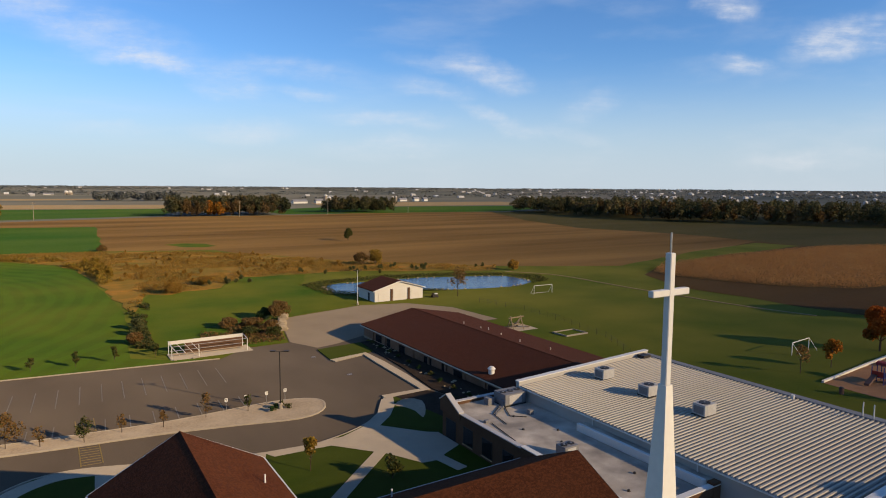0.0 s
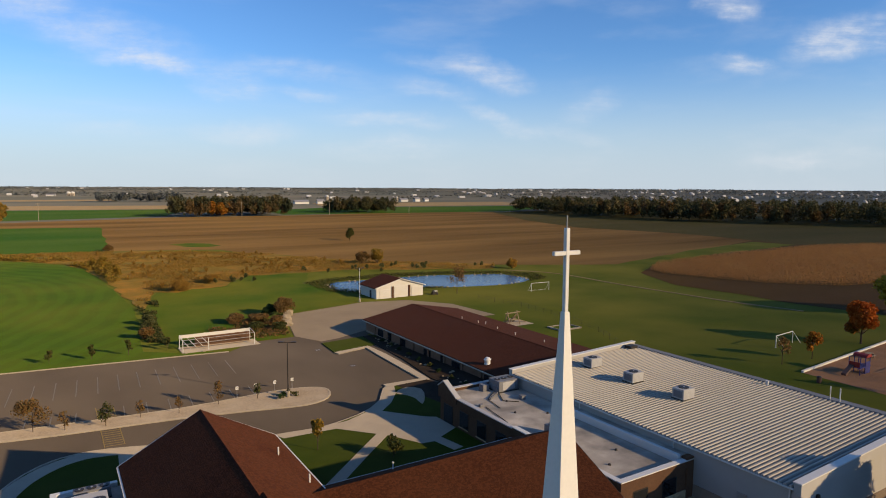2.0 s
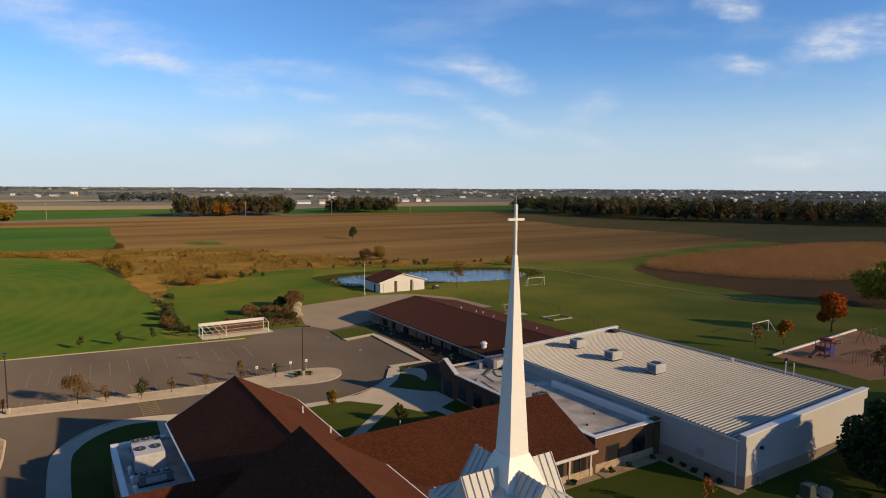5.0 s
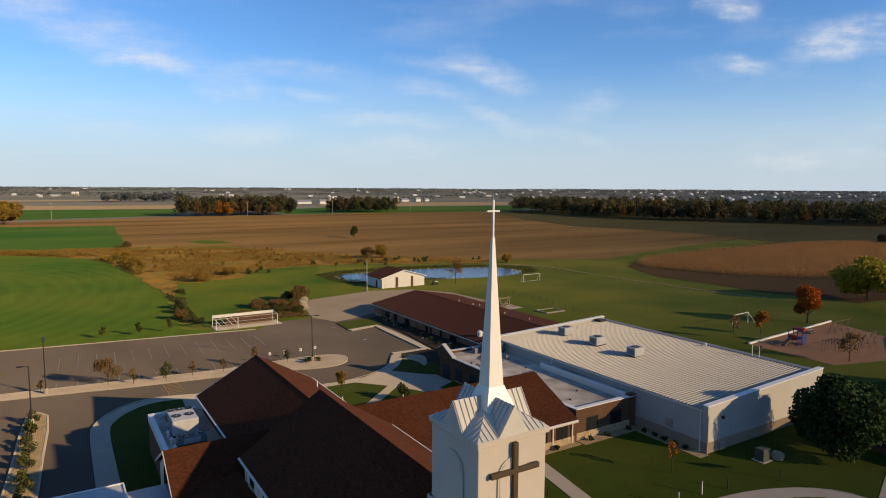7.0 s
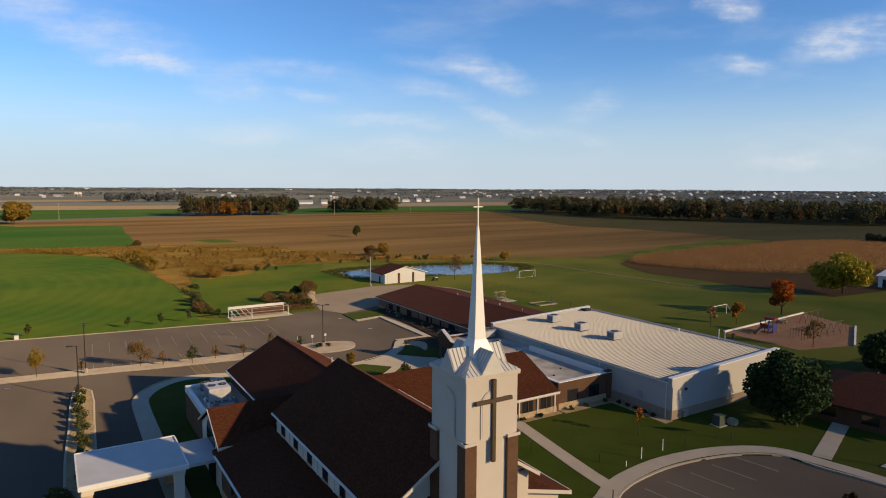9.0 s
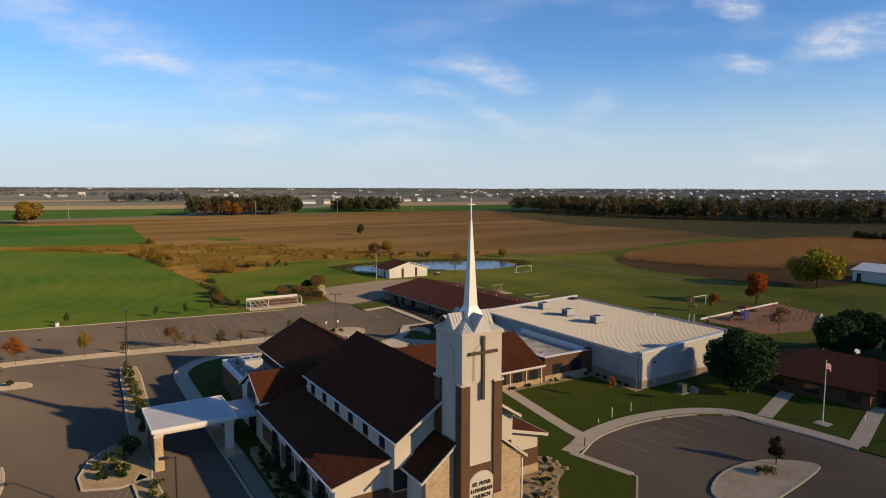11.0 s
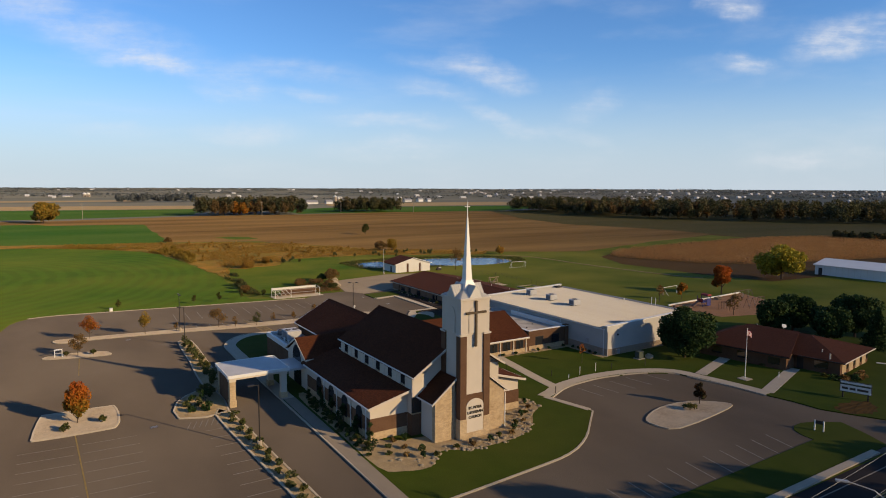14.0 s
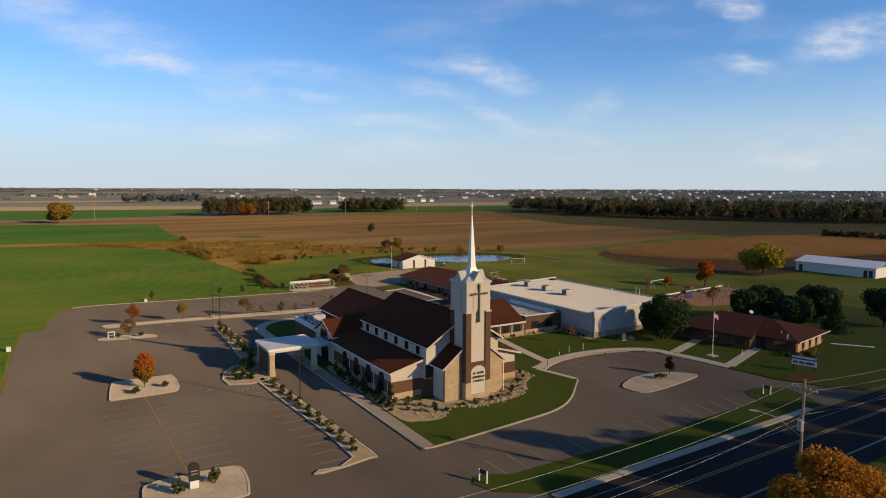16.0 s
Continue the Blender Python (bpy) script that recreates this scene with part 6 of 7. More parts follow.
# ---- lamps, signs and posts ----
def lamp_post(x, y, h, heads, label, z=0.17, rz=0.0, mat=DARK):
    L = thing("lamp_post", x, y, gz(y) + z, label, "lamp post", "car park lamps")
    b = gz(y) + z
    part("footing", tube((x, y, b), (x, y, b + 0.7), 0.28, 0.28, 12), CONCRETE, L)
    part("pole", tube((x, y, b + 0.7), (x, y, b + h), 0.085, 0.06, 8), mat, L)
    for a in heads:
        dx, dy = math.cos(radians(a)), math.sin(radians(a))
        part("arm", tube((x, y, b + h - 0.1), (x + dx * 0.6, y + dy * 0.6, b + h), 0.035, n=6), DARK, L)
        bm = box(-0.35, 0.35, -0.2, 0.2, -0.07, 0.07, bevel=0.02)
        bmesh.ops.transform(bm, matrix=pose(x + dx * 0.85, y + dy * 0.85, b + h + 0.02, 0, 0, a), verts=bm.verts)
        part("head", bm, DARK, L)
    return L


lamp_post(17.6, 73.2, 7.6, (150, -30), "dark twin-head lamp post in the gravel strip")
lamp_post(-19.6, 76.6, 7.6, (90, -90), "dark lamp post in the car park strip")
lamp_post(-22.4, 8.3, 7.2, (180,), "dark lamp post in the planted strip")
lamp_post(-21.0, 62.8, 7.2, (180,), "dark lamp post in the planted strip")
lamp_post(59.6, 141.8, 9.0, (180, 0), "tall pale lamp post by the shed", 0.0, 0.0, WHITE)


def post_sign(x, y, h, w, label, z=0.17, mat=WHITE):
    S = thing("parking_sign", x, y, gz(y) + z, label, "sign", "parking signs")
    b = gz(y) + z
    part("post", tube((x, y, b - 0.05), (x, y, b + h), 0.03, n=6), STEEL, S)
    part("plate", box(x - w / 2, x + w / 2, y - 0.06, y - 0.03, b + h - 0.45, b + h, bevel=0.01), mat, S)
    for i in range(2):
        part("bar", box(x - w * 0.3, x + w * 0.3, y - 0.07, y - 0.06, b + h - 0.34 + 0.15 * i, b + h - 0.28 + 0.15 * i), DARK, S)
    return S


for x in (11.4, 13.9, 16.6, 19.1):
    post_sign(x, 76.0, 1.7, 0.4, "white parking sign on a thin post")


def bollard(x, y, h, label, mat=DARK, name="bollard_light"):
    B = thing(name, x, y, gz(y) + 0.19, label, "bollard", "path lights")
    b = gz(y) + 0.19
    part("post", tube((x, y, b), (x, y, b + h), 0.055, 0.05, 10), mat, B)
    part("cap", tube((x, y, b + h), (x, y, b + h + 0.08), 0.075, 0.04, 10), DARK, B)
    return B


for x, y, h, m in ((28.1, 9.9, 1.3, WHITE), (31.8, 10.2, 1.3, WHITE), (34.8, 9.6, 0.9, DARK), (41.1, 8.2, 0.9, DARK), (19.6, 17.5, 0.9, DARK), (23.8, 11.6, 0.9, DARK), (25.4, 9.5, 0.6, WHITE), (18.9, 5.2, 0.9, DARK), (53.5, -7.2, 0.9, WHITE)):
    bollard(x, y, h, "short pale path light on the lawn" if m is WHITE else "short dark path light on the lawn", m)


def entrance_marker(x, y, label):
    """Two white posts that hold a small dark panel."""
    S = thing("entrance_marker", x, y, 0.12, label, "sign", "entrance markers")
    for dx, dy in ((-0.15, 0.45), (0.15, -0.45)):
        part("post", box(x + dx - 0.07, x + dx + 0.07, y + dy - 0.07, y + dy + 0.07, 0.1, 1.35, bevel=0.01), WHITE, S)
        part("post_cap", tube((x + dx, y + dy, 1.35), (x + dx, y + dy, 1.42), 0.09, 0.03, 8), WHITE, S)
    part("panel", prism([(x - 0.13, y + 0.38, 0.95), (x + 0.13, y - 0.38, 0.95), (x + 0.13, y - 0.38, 1.38), (x - 0.13, y + 0.38, 1.38)], (0.05, 0.02, 0)), DARK, S)


entrance_marker(36.8, -22.0, "two white posts with a dark panel on the verge")
entrance_marker(-14.2, -23.2, "two white posts with a dark panel at the verge's tip")


def pylon_sign():
    S = thing("pylon_sign", -39.3, -9.5, 0.17, "dark rounded sign panel on a white base", "sign")
    part("base", box(-39.75, -38.9, -9.75, -9.25, 0.17, 0.95, bevel=0.03), WHITE, S)
    bm = bmesh.new()
    pts = [(-0.5, 0.95), (0.5, 0.95), (0.5, 2.3)] + [(0.5 * math.cos(radians(a)), 2.3 + 0.42 * math.sin(radians(a))) for a in range(15, 180, 15)] + [(-0.5, 2.3)]
    add_prism(bm, [(-39.3 + u, -9.72, v) for u, v in pts], (0, 0.44, 0))
    p = part("panel", bm, DARK, S)
    part("bar", box(-39.62, -38.98, -9.74, -9.725, 1.9, 2.0), STEEL, p)
    part("bar", box(-39.6, -39.0, -9.74, -9.725, 1.6, 1.68), STEEL, p)


pylon_sign()


def frame_rack(x, y, label):
    S = thing("notice_stand", x, y, gz(y) + 0.17, label, "frame")
    b = gz(y) + 0.17
    for dx in (-0.55, 0.55):
        part("post", box(x + dx - 0.06, x + dx + 0.06, y - 0.06, y + 0.06, b - 0.05, b + 1.3), WHITE, S)
    part("crossbar", box(x - 0.6, x + 0.6, y - 0.07, y + 0.07, b + 1.2, b + 1.36), WHITE, S)
    part("panel", box(x - 0.48, x + 0.48, y - 0.03, y + 0.03, b + 0.55, b + 0.72), STEEL, S)


frame_rack(-41.2, 65.2, "white marker frame on the small island")
for x, y in ((-29.7, 111.5), (-57.9, 64)):
    B = thing("utility_box", x, y, gz(y), "small white utility box in the grass", "utility box", "utility boxes")
    part("casing", box(x - 0.35, x + 0.35, y - 0.3, y + 0.3, gz(y), gz(y) + 0.9, bevel=0.04), WHITE, B)
    part("lid", box(x - 0.4, x + 0.4, y - 0.35, y + 0.35, gz(y) + 0.9, gz(y) + 0.98), STEEL, B)
B = thing("transformer_box", 43.6, 11.6, 0.19, "green-grey transformer box on the lawn", "transformer")
part("casing", box(43.0, 44.2, 11.1, 12.1, 0.19, 1.5, bevel=0.05), surface("transformer_green", (0.06, 0.075, 0.055), (0.05, 0.06, 0.045), 0.4, 0.6, 0.05, 0.05), B)
part("pad", box(42.8, 44.4, 10.9, 12.3, 0.15, 0.26), CONCRETE, B)


def flagpole():
    F = thing("flagpole", 48.3, -4.9, 0.2, "white flagpole with a limp striped flag", "flagpole")
    part("pole", tube((48.3, -4.9, 0.2), (48.3, -4.9, 8.0), 0.07, 0.04, 10), WHITE, F)
    part("footing", box(47.5, 49.1, -5.7, -4.1, 0.18, 0.3, bevel=0.03), CONCRETE, F)
    part("finial", tube((48.3, -4.9, 8.0), (48.3, -4.9, 8.14), 0.09, 0.03, 8), STEEL, F)
    red = surface("flag_red", (0.38, 0.05, 0.05), (0.32, 0.04, 0.04), 0.3, 0.8, 0, 0.05)
    white = surface("flag_white", (0.65, 0.62, 0.58), (0.58, 0.55, 0.52), 0.3, 0.8, 0, 0.05)
    for k in range(9):
        bm = bmesh.new()
        prev = None
        for i in range(9):
            u = i / 8
            x, y = 48.35 + 1.25 * u, -4.9 + 0.12 * math.sin(u * 9)
            zt = 7.75 - 0.09 * k - 0.55 * u * u
            a, b = bm.verts.new((x, y, zt)), bm.verts.new((x, y, zt - 0.09))
            if prev:
                bm.faces.new((prev[0], a, b, prev[1]))
            prev = (a, b)
        part("flag_stripe", bm, (red, white)[k % 2], F)


flagpole()


def church_sign():
    S = thing("notice_board", 52.8, -18.5, 0.2, "pale two-part notice board with dark edges on two posts", "sign")
    r = pose(52.8, -18.5, 0, 0, 0, -73)

    def turned(*a, **k):
        bm = box(*a, **k)
        bmesh.ops.transform(bm, matrix=r, verts=bm.verts)
        return bm

    for u in (-1.5, 1.5):
        part("post", turned(u - 0.09, u + 0.09, -0.08, 0.08, 0.1, 2.6), DARK, S)
    f = part("board", turned(-1.9, 1.9, -0.1, 0.1, 1.05, 2.1, bevel=0.03), DARK, S)
    part("face", turned(-1.82, 1.82, -0.13, 0.13, 1.12, 2.03), WHITE, f)
    for k, (a, b) in enumerate(((-1.6, -0.9), (-0.7, 0.0), (0.2, 1.5))):
        part("bar", turned(a, b, -0.14, 0.14, 1.42, 1.74), BRONZE, f)
    h = part("header", turned(-1.9, 1.9, -0.1, 0.1, 2.2, 2.6, bevel=0.03), DARK, S)
    part("face", turned(-1.82, 1.82, -0.13, 0.13, 2.27, 2.54), WHITE, h)
    sheet("bare_earth", wobble([(46.6, -18.8), (49.6, -18.4), (52.6, -19.0), (53.4, -20.4), (52.1, -21.7), (48.6, -23.0), (46.0, -21.0)], 0.45, 0.7, 31), 0.2, SOIL_DARK, "bare trodden earth before the notice board", "ground")


church_sign()


def utility_pole():
    U = thing("utility_pole", 7.2, -43.0, 0.0, "weathered utility pole with transformer, lamp arm and insulators", "utility pole")
    part("pole", tube((7.2, -43, 0), (7.2, -43, 12.6), 0.16, 0.11, 10), WOOD, U)
    arm = part("crossarm", box(7.14, 7.26, -44.2, -41.8, 11.6, 11.74), WOOD, U)
    for y in (-44.1, -43.5, -42.4, -41.9):
        part("insulator", tube((7.2, y, 11.74), (7.2, y, 11.95), 0.05, 0.03, 8), STEEL, arm)
    part("transformer", tube((6.85, -43.0, 7.9), (6.85, -43.0, 8.9), 0.26, 0.26, 14), STEEL, U)
    bm = bmesh.new()
    add_tube(bm, (7.2, -43, 7.2), (5.9, -41.4, 8.8), 0.04, n=6)
    add_tube(bm, (5.9, -41.4, 8.8), (4.9, -40.2, 9.2), 0.04, n=6)
    part("lamp_arm", bm, STEEL, U)
    bm = box(-0.4, 0.4, -0.14, 0.14, -0.07, 0.07, bevel=0.03)
    bmesh.ops.transform(bm, matrix=pose(4.6, -39.9, 9.22, 0, 0, 130), verts=bm.verts)
    part("lamp_head", bm, STEEL, U)
    for y, z in ((-44.1, 11.9), (-42.0, 11.9), (-43.2, 9.4)):
        cu = bpy.data.curves.new("cable", "CURVE")
        cu.dimensions, cu.bevel_depth = "3D", 0.009
        for side in (-1, 1):
            sp = cu.splines.new("POLY")
            sp.points.add(20)
            for i in range(21):
                u = i / 20
                sp.points[i].co = (7.2 + side * 55 * u - 7.2, y + 43.0, z - 1.4 * 4 * u * (1 - u), 1)
        cu.materials.append(STEEL)
        ob = new("cable", cu)
        ob.parent = U
    return U


utility_pole()


# ---- shelter on the car park's far edge ----
def shelter():
    S = thing("field_shelter", 17, 110, gz(110), "long pale-framed open shelter with a dark low back wall", "shelter")
    b = gz(110)
    part("slab", box(9.8, 23.6, 107.5, 112.4, b - 0.1, b + 0.12), CONCRETE, S)
    for k, x in enumerate((10.0, 14.4, 18.6, 22.7)):
        if k in (0, 1, 3):
            part("post", box(x - 0.05, x + 0.05, 108.2, 108.3, b, b + 2.3), WHITE, S)
        part("post", box(x - 0.05, x + 0.05, 111.6, 111.7, b, b + 2.6), WHITE, S)
        if k in (0, 3):
            part("side_beam", tube((x, 108.25, b + 2.3), (x, 111.6, b + 2.55), 0.05, n=6), WHITE, S)
    for k in range(4):
        x = 11.0 + 1.2 * k
        part("brace", tube((x - 0.9, 111.5, b + 2.0), (x + 0.6, 110.3, b + 0.15), 0.06, n=6), PALE, S)
    part("front_rail", box(10.0, 22.7, 108.2, 108.28, b + 2.26, b + 2.34), STEEL, S)
    part("back_board", box(9.9, 22.7, 111.5, 111.56, b + 1.95, b + 2.55), PALE, S, "pale board strip along the top")
    part("low_rail", box(10.0, 22.7, 110.3, 110.38, b + 1.0, b + 1.08), STEEL, S)
    part("back_wall", box(12.6, 22.6, 111.4, 111.48, b + 0.1, b + 1.95), BRICK, S, "dark boarded back")
    part("bench", box(10.4, 22.4, 109.9, 110.3, b + 0.4, b + 0.5), WOOD, S)
    for x in (10.4, 13.4):
        part("foot_block", box(x - 0.25, x + 0.25, 107.2, 107.5, b - 0.02, b + 0.3, bevel=0.03), CONCRETE, S)


shelter()


# ---- low brick house ----
def house_details():
    H = office
    for y in (9.5, 14.5, 19.0):
        w = part("window", housed(box(-2.44, -2.38, y - 0.9, y + 0.9, 0.9, 2.0)), PANE, H)
        part("sill", housed(box(-2.5, -2.38, y - 1.0, y + 1.0, 0.8, 0.9)), BRICK, w)
    w = part("window", housed(box(0.86, 0.92, 2.6, 4.6, 0.9, 2.0)), PANE, H)
    part("sill", housed(box(0.8, 0.92, 2.5, 4.7, 0.8, 0.9)), BRICK, w)
    part("front_door", housed(box(0.85, 0.91, 6.2, 7.2, 0.05, 2.1)), DARK, H)
    for x in (1.6, 4.8, 8.0, 11.1):
        part("stone_panel", housed(box(x, x + 1.9, 0.84, 0.9, 0, 2.4)), STONE, H, "pale stone panel on the end wall")
        part("window", housed(box(x + 2.05, x + 2.85, 0.84, 0.9, 0.8, 2.1)), PANE, H)
    d = part("satellite_dish", tube((69.4, 1.5, 4.75), (69.3, 1.35, 4.9), 0.15, 0.4, 14), WHITE, H, "white satellite dish")
    part("dish_mast", tube((69.5, 1.6, 4.3), (69.4, 1.5, 4.8), 0.05, n=6), STEEL, d)
    for x, y, z, h in ((61.9, -10.4, 2.75, 0.8), (63.4, -8.4, 3.0, 0.6), (66.9, 4.9, 4.5, 0.35)):
        part("vent_pipe", tube((x, y, z - 0.2), (x, y, z + h), 0.12 if h > 0.7 else 0.09), STUCCO, H)


house_details()
for i, (x, y) in enumerate(((60.5, -13.4), (62.0, -14.2), (63.6, -14.0), (59.6, -12.2), (65.4, -13.6))):
    shrub(x, y, 0.9, 1.1, (LEAF_BROWN, LEAF_GREEN)[i % 2], "rusty low shrub at the house's end wall", "house shrubs", 560 + i, 260, 0.13, 0.02)
for i, y in enumerate((-2.0, 1.5, -10.5)):
    shrub(57.6 if y > -5 else 60.2, y, 0.6, 0.7, LEAF_SHRUB, "low shrub along the house front", "house shrubs", 570 + i, 160, 0.12, 0.02)
rail = thing("white_rail", 77.5, -14, 0, "long white rail lying on the grass", "rail")
part("bar", tube((75.5, -11.1, 0.25), (79.6, -16.9, 0.25), 0.11, n=8), WHITE, rail)
part("block", box(75.4, 75.8, -11.4, -11.0, -0.02, 0.16), CONCRETE, rail)
part("block", box(79.2, 79.6, -16.8, -16.4, -0.02, 0.16), CONCRETE, rail)


def barn_details():
    for k in range(14):
        part("wall_rib", box(180.94, 181.0, 29 + 1.9 * k, 29.12 + 1.9 * k, -0.3, 3.4), PALE, barn)
    for y in (30.0, 31.6, 53.2):
        part("door", box(180.9, 180.97, y - 0.6, y + 0.6, -0.3, 2.4), DARK, barn)


barn_details()


# ---- playing field and playground ----
def goal(x0, y0, x1, y1, h, label):
    b = gz((y0 + y1) / 2)
    g = thing("football_goal", (x0 + x1) / 2, (y0 + y1) / 2, b, label, "goal", "football goals")
    a, c = Vector((x0, y0, b)), Vector((x1, y1, b))
    up = Vector((0, 0, h))
    n = Vector((0.9, -1.1, 0)) if x0 < 105 else Vector((0, 1.5, 0))
    for p in (a, c):
        part("post", tube(p, p + up, 0.07, n=8), WHITE, g)
        part("stay", tube(p + up, p + n, 0.04, n=6), WHITE, g)
    part("crossbar", tube(a + up, c + up, 0.07, n=8), WHITE, g)
    part("ground_bar", tube(a + n, c + n, 0.04, n=6), WHITE, g)


goal(109.0, 130.9, 115.4, 130.6, 2.4, "white football goal on the grass")
goal(100.6, 53.0, 107.0, 53.6, 2.2, "white football goal near the maple")


RUST = surface("brown_painted_steel", (0.13, 0.07, 0.05), (0.10, 0.055, 0.04), 0.5, 0.6, 0.05, 0.05)


def playground():
    sheet("playground_surface", [(88.9, 41.8), (122.4, 44.4), (117, 30.9), (100.5, 23.0), (88.0, 26.5)], 0.05, SAND, "wood-chip playground surface", "playground")
    tagged(part("timber_edge", ribbon(bmesh.new(), [(89.0, 41.9), (122.4, 44.5)], 0.35, 0, 0.35), PALE), "pale timber edge of the playground", "edging", "", "structure")
    tagged(part("timber_edge", ribbon(bmesh.new(), [(117, 30.9), (99.5, 22.8)], 0.35, 0, 0.35), PALE), "pale timber edge of the playground", "edging", "", "structure")
    blue = surface("play_blue", (0.04, 0.04, 0.16), (0.03, 0.03, 0.13), 0.4, 0.5, 0, 0.05)
    red = surface("play_red", (0.28, 0.03, 0.02), (0.22, 0.025, 0.02), 0.4, 0.5, 0, 0.05)
    P = thing("play_tower", 96.0, 37.4, 0.05, "red and blue play tower with a slide", "play tower")
    for x in (95.0, 96.6, 98.0):
        for y in (36.5, 38.1):
            part("post", tube((x, y, 0), (x, y, 2.7), 0.07, n=8), blue, P)
    part("deck", box(94.9, 98.1, 36.4, 38.2, 1.1, 1.2), blue, P)
    part("roof", prism([(96.4, 36.3, 2.6), (98.2, 36.3, 2.6), (97.9, 36.3, 2.95), (97.3, 36.3, 3.1), (96.7, 36.3, 2.95)], (0, 2.0, 0)), red, P)
    part("slide", prism([(95.0, 37.3, 1.2), (92.6, 37.3, 0.15), (92.6, 37.3, 0.45), (95.0, 37.3, 1.5)], (0, 0.7, 0)), RUST, P)
    part("side_panel", box(94.95, 95.05, 36.5, 38.1, 1.2, 2.0), red, P)
    part("side_panel", box(96.6, 98.0, 36.45, 36.52, 0.1, 1.9), blue, P)
    for k in range(5):
        part("bar", tube((95.1 + 0.3 * k, 36.5, 0.1), (95.1 + 0.3 * k, 36.5, 1.9), 0.03, n=5), blue, P)

    def swing(x, y, n, label):
        S = thing("swing_set", x, y, 0.05, label, "swing set", "swing sets")
        for k in range(n + 1):
            for s in (-0.8, 0.8):
                part("leg", tube((x + 2.4 * k, y + s, 0), (x + 2.4 * k, y, 2.4), 0.05, n=6), RUST, S)
        part("top_bar", tube((x, y, 2.4), (x + 2.4 * n, y, 2.4), 0.06, n=6), RUST, S)
        for k in range(n):
            c = x + 2.4 * k + 1.2
            part("swing_seat", box(c - 0.25, c + 0.25, y - 0.1, y + 0.1, 0.5, 0.56), DARK, S)
            for dx in (-0.25, 0.25):
                part("chain", tube((c + dx, y, 0.55), (c + dx, y, 2.4), 0.015, n=4), STEEL, S)

    swing(103.0, 30.0, 3, "steel swing set on the wood chips")
    swing(110.5, 38.2, 3, "steel swing set on the wood chips")
    C = thing("climbing_frame", 97.5, 31.0, 0.05, "low steel climbing frame", "climbing frame")
    for k in range(5):
        part("hoop", tube((95.5 + k, 30.2, 0), (95.5 + k, 30.2, 1.9), 0.05, n=6), RUST, C)
        part("rung", tube((95.5 + k, 30.2, 1.9), (95.5 + k, 32.4, 1.9), 0.04, n=6), RUST, C)
        part("hoop", tube((95.5 + k, 32.4, 0), (95.5 + k, 32.4, 1.9), 0.05, n=6), RUST, C)
    B = thing("picnic_table", 107.5, 41.0, 0.05, "pale picnic table beside the playground", "table")
    part("tabletop", box(106.5, 108.5, 40.6, 41.4, 0.72, 0.78), WOOD, B)
    for s in (-0.7, 0.7):
        part("bench", box(106.5, 108.5, 41.0 + s - 0.14, 41.0 + s + 0.14, 0.42, 0.47), WOOD, B)
    for x in (106.9, 108.1):
        part("leg", box(x - 0.05, x + 0.05, 40.3, 41.7, 0.05, 0.72), WOOD, B)
    T = thing("waste_bin", 85.9, 37.8, 0.0, "dark waste bin on the grass by the playground", "bin")
    part("bin_body", tube((85.9, 37.8, 0), (85.9, 37.8, 0.9), 0.3, 0.34, 12), RUST, T)
    part("bin_lid", tube((85.9, 37.8, 0.9), (85.9, 37.8, 1.05), 0.36, 0.2, 12), DARK, T)


playground()


def wooden_playset():
    P = thing("wooden_playset", 74.8, 96.5, gz(96), "rough timber climbing frame of leaning logs", "playset")
    b = gz(96)
    part("pad", box(71.5, 79.0, 93.5, 99.0, b, b + 0.06), CONCRETE, P)
    for x in (73.6, 76.2):
        for s in (-1, 1):
            part("leg", tube((x + 0.3 * s, 96.5 + 1.5 * s, b), (x - 0.1 * s, 96.5 - 0.25 * s, b + 2.7), 0.11, n=7), WOOD, P)
    part("ridge_beam", tube((73.0, 96.5, b + 2.4), (76.9, 96.4, b + 2.5), 0.12, n=7), WOOD, P)
    for k in range(5):
        part("log", tube((73.5 + 0.55 * k, 97.9 - 0.1 * k, b + 0.1), (74.6 + 0.3 * k, 95.6 + 0.2 * k, b + 1.5 + 0.15 * k), 0.1, n=6), WOOD, P)
    part("deck", box(74.0, 75.8, 95.8, 97.2, b + 1.0, b + 1.1), WOOD, P)
    part("ramp", prism([(75.8, 96.1, b + 1.0), (78.4, 96.1, b + 0.06), (78.4, 96.1, b + 0.2), (75.8, 96.1, b + 1.12)], (0, 0.7, 0)), WOOD, P)
    S = thing("sandbox", 81.5, 87.0, gz(87), "pale concrete-edged bed of grass behind the school", "sandbox")
    part("edge", ribbon(bmesh.new(), [(78.5, 85.0), (84.0, 85.0), (84.0, 89.0), (78.5, 89.0)], 0.3, 0, 0.3, True), CONCRETE, S)
    part("sand", box(78.6, 83.9, 85.1, 88.9, gz(87) - 0.05, gz(87) + 0.1), MEADOW, S)


wooden_playset()


def yard_fence(pts, label):
    F = thing("chain_fence", pts[0][0], pts[0][1], gz(pts[0][1]), label, "fence", "yard fences")
    for i in range(len(pts) - 1):
        a, b = Vector(pts[i]), Vector(pts[i + 1])
        n = max(2, int((b - a).length / 3))
        for k in range(n + 1):
            p = a.lerp(b, k / n)
            z = gz(p.y)
            part("fence_post", tube((p.x, p.y, z), (p.x, p.y, z + 1.3), 0.03, n=5), DARK, F)
        for h in (0.45, 0.85, 1.25):
            part("rail", tube((a.x, a.y, gz(a.y) + h), (b.x, b.y, gz(b.y) + h), 0.012, n=4), DARK, F)


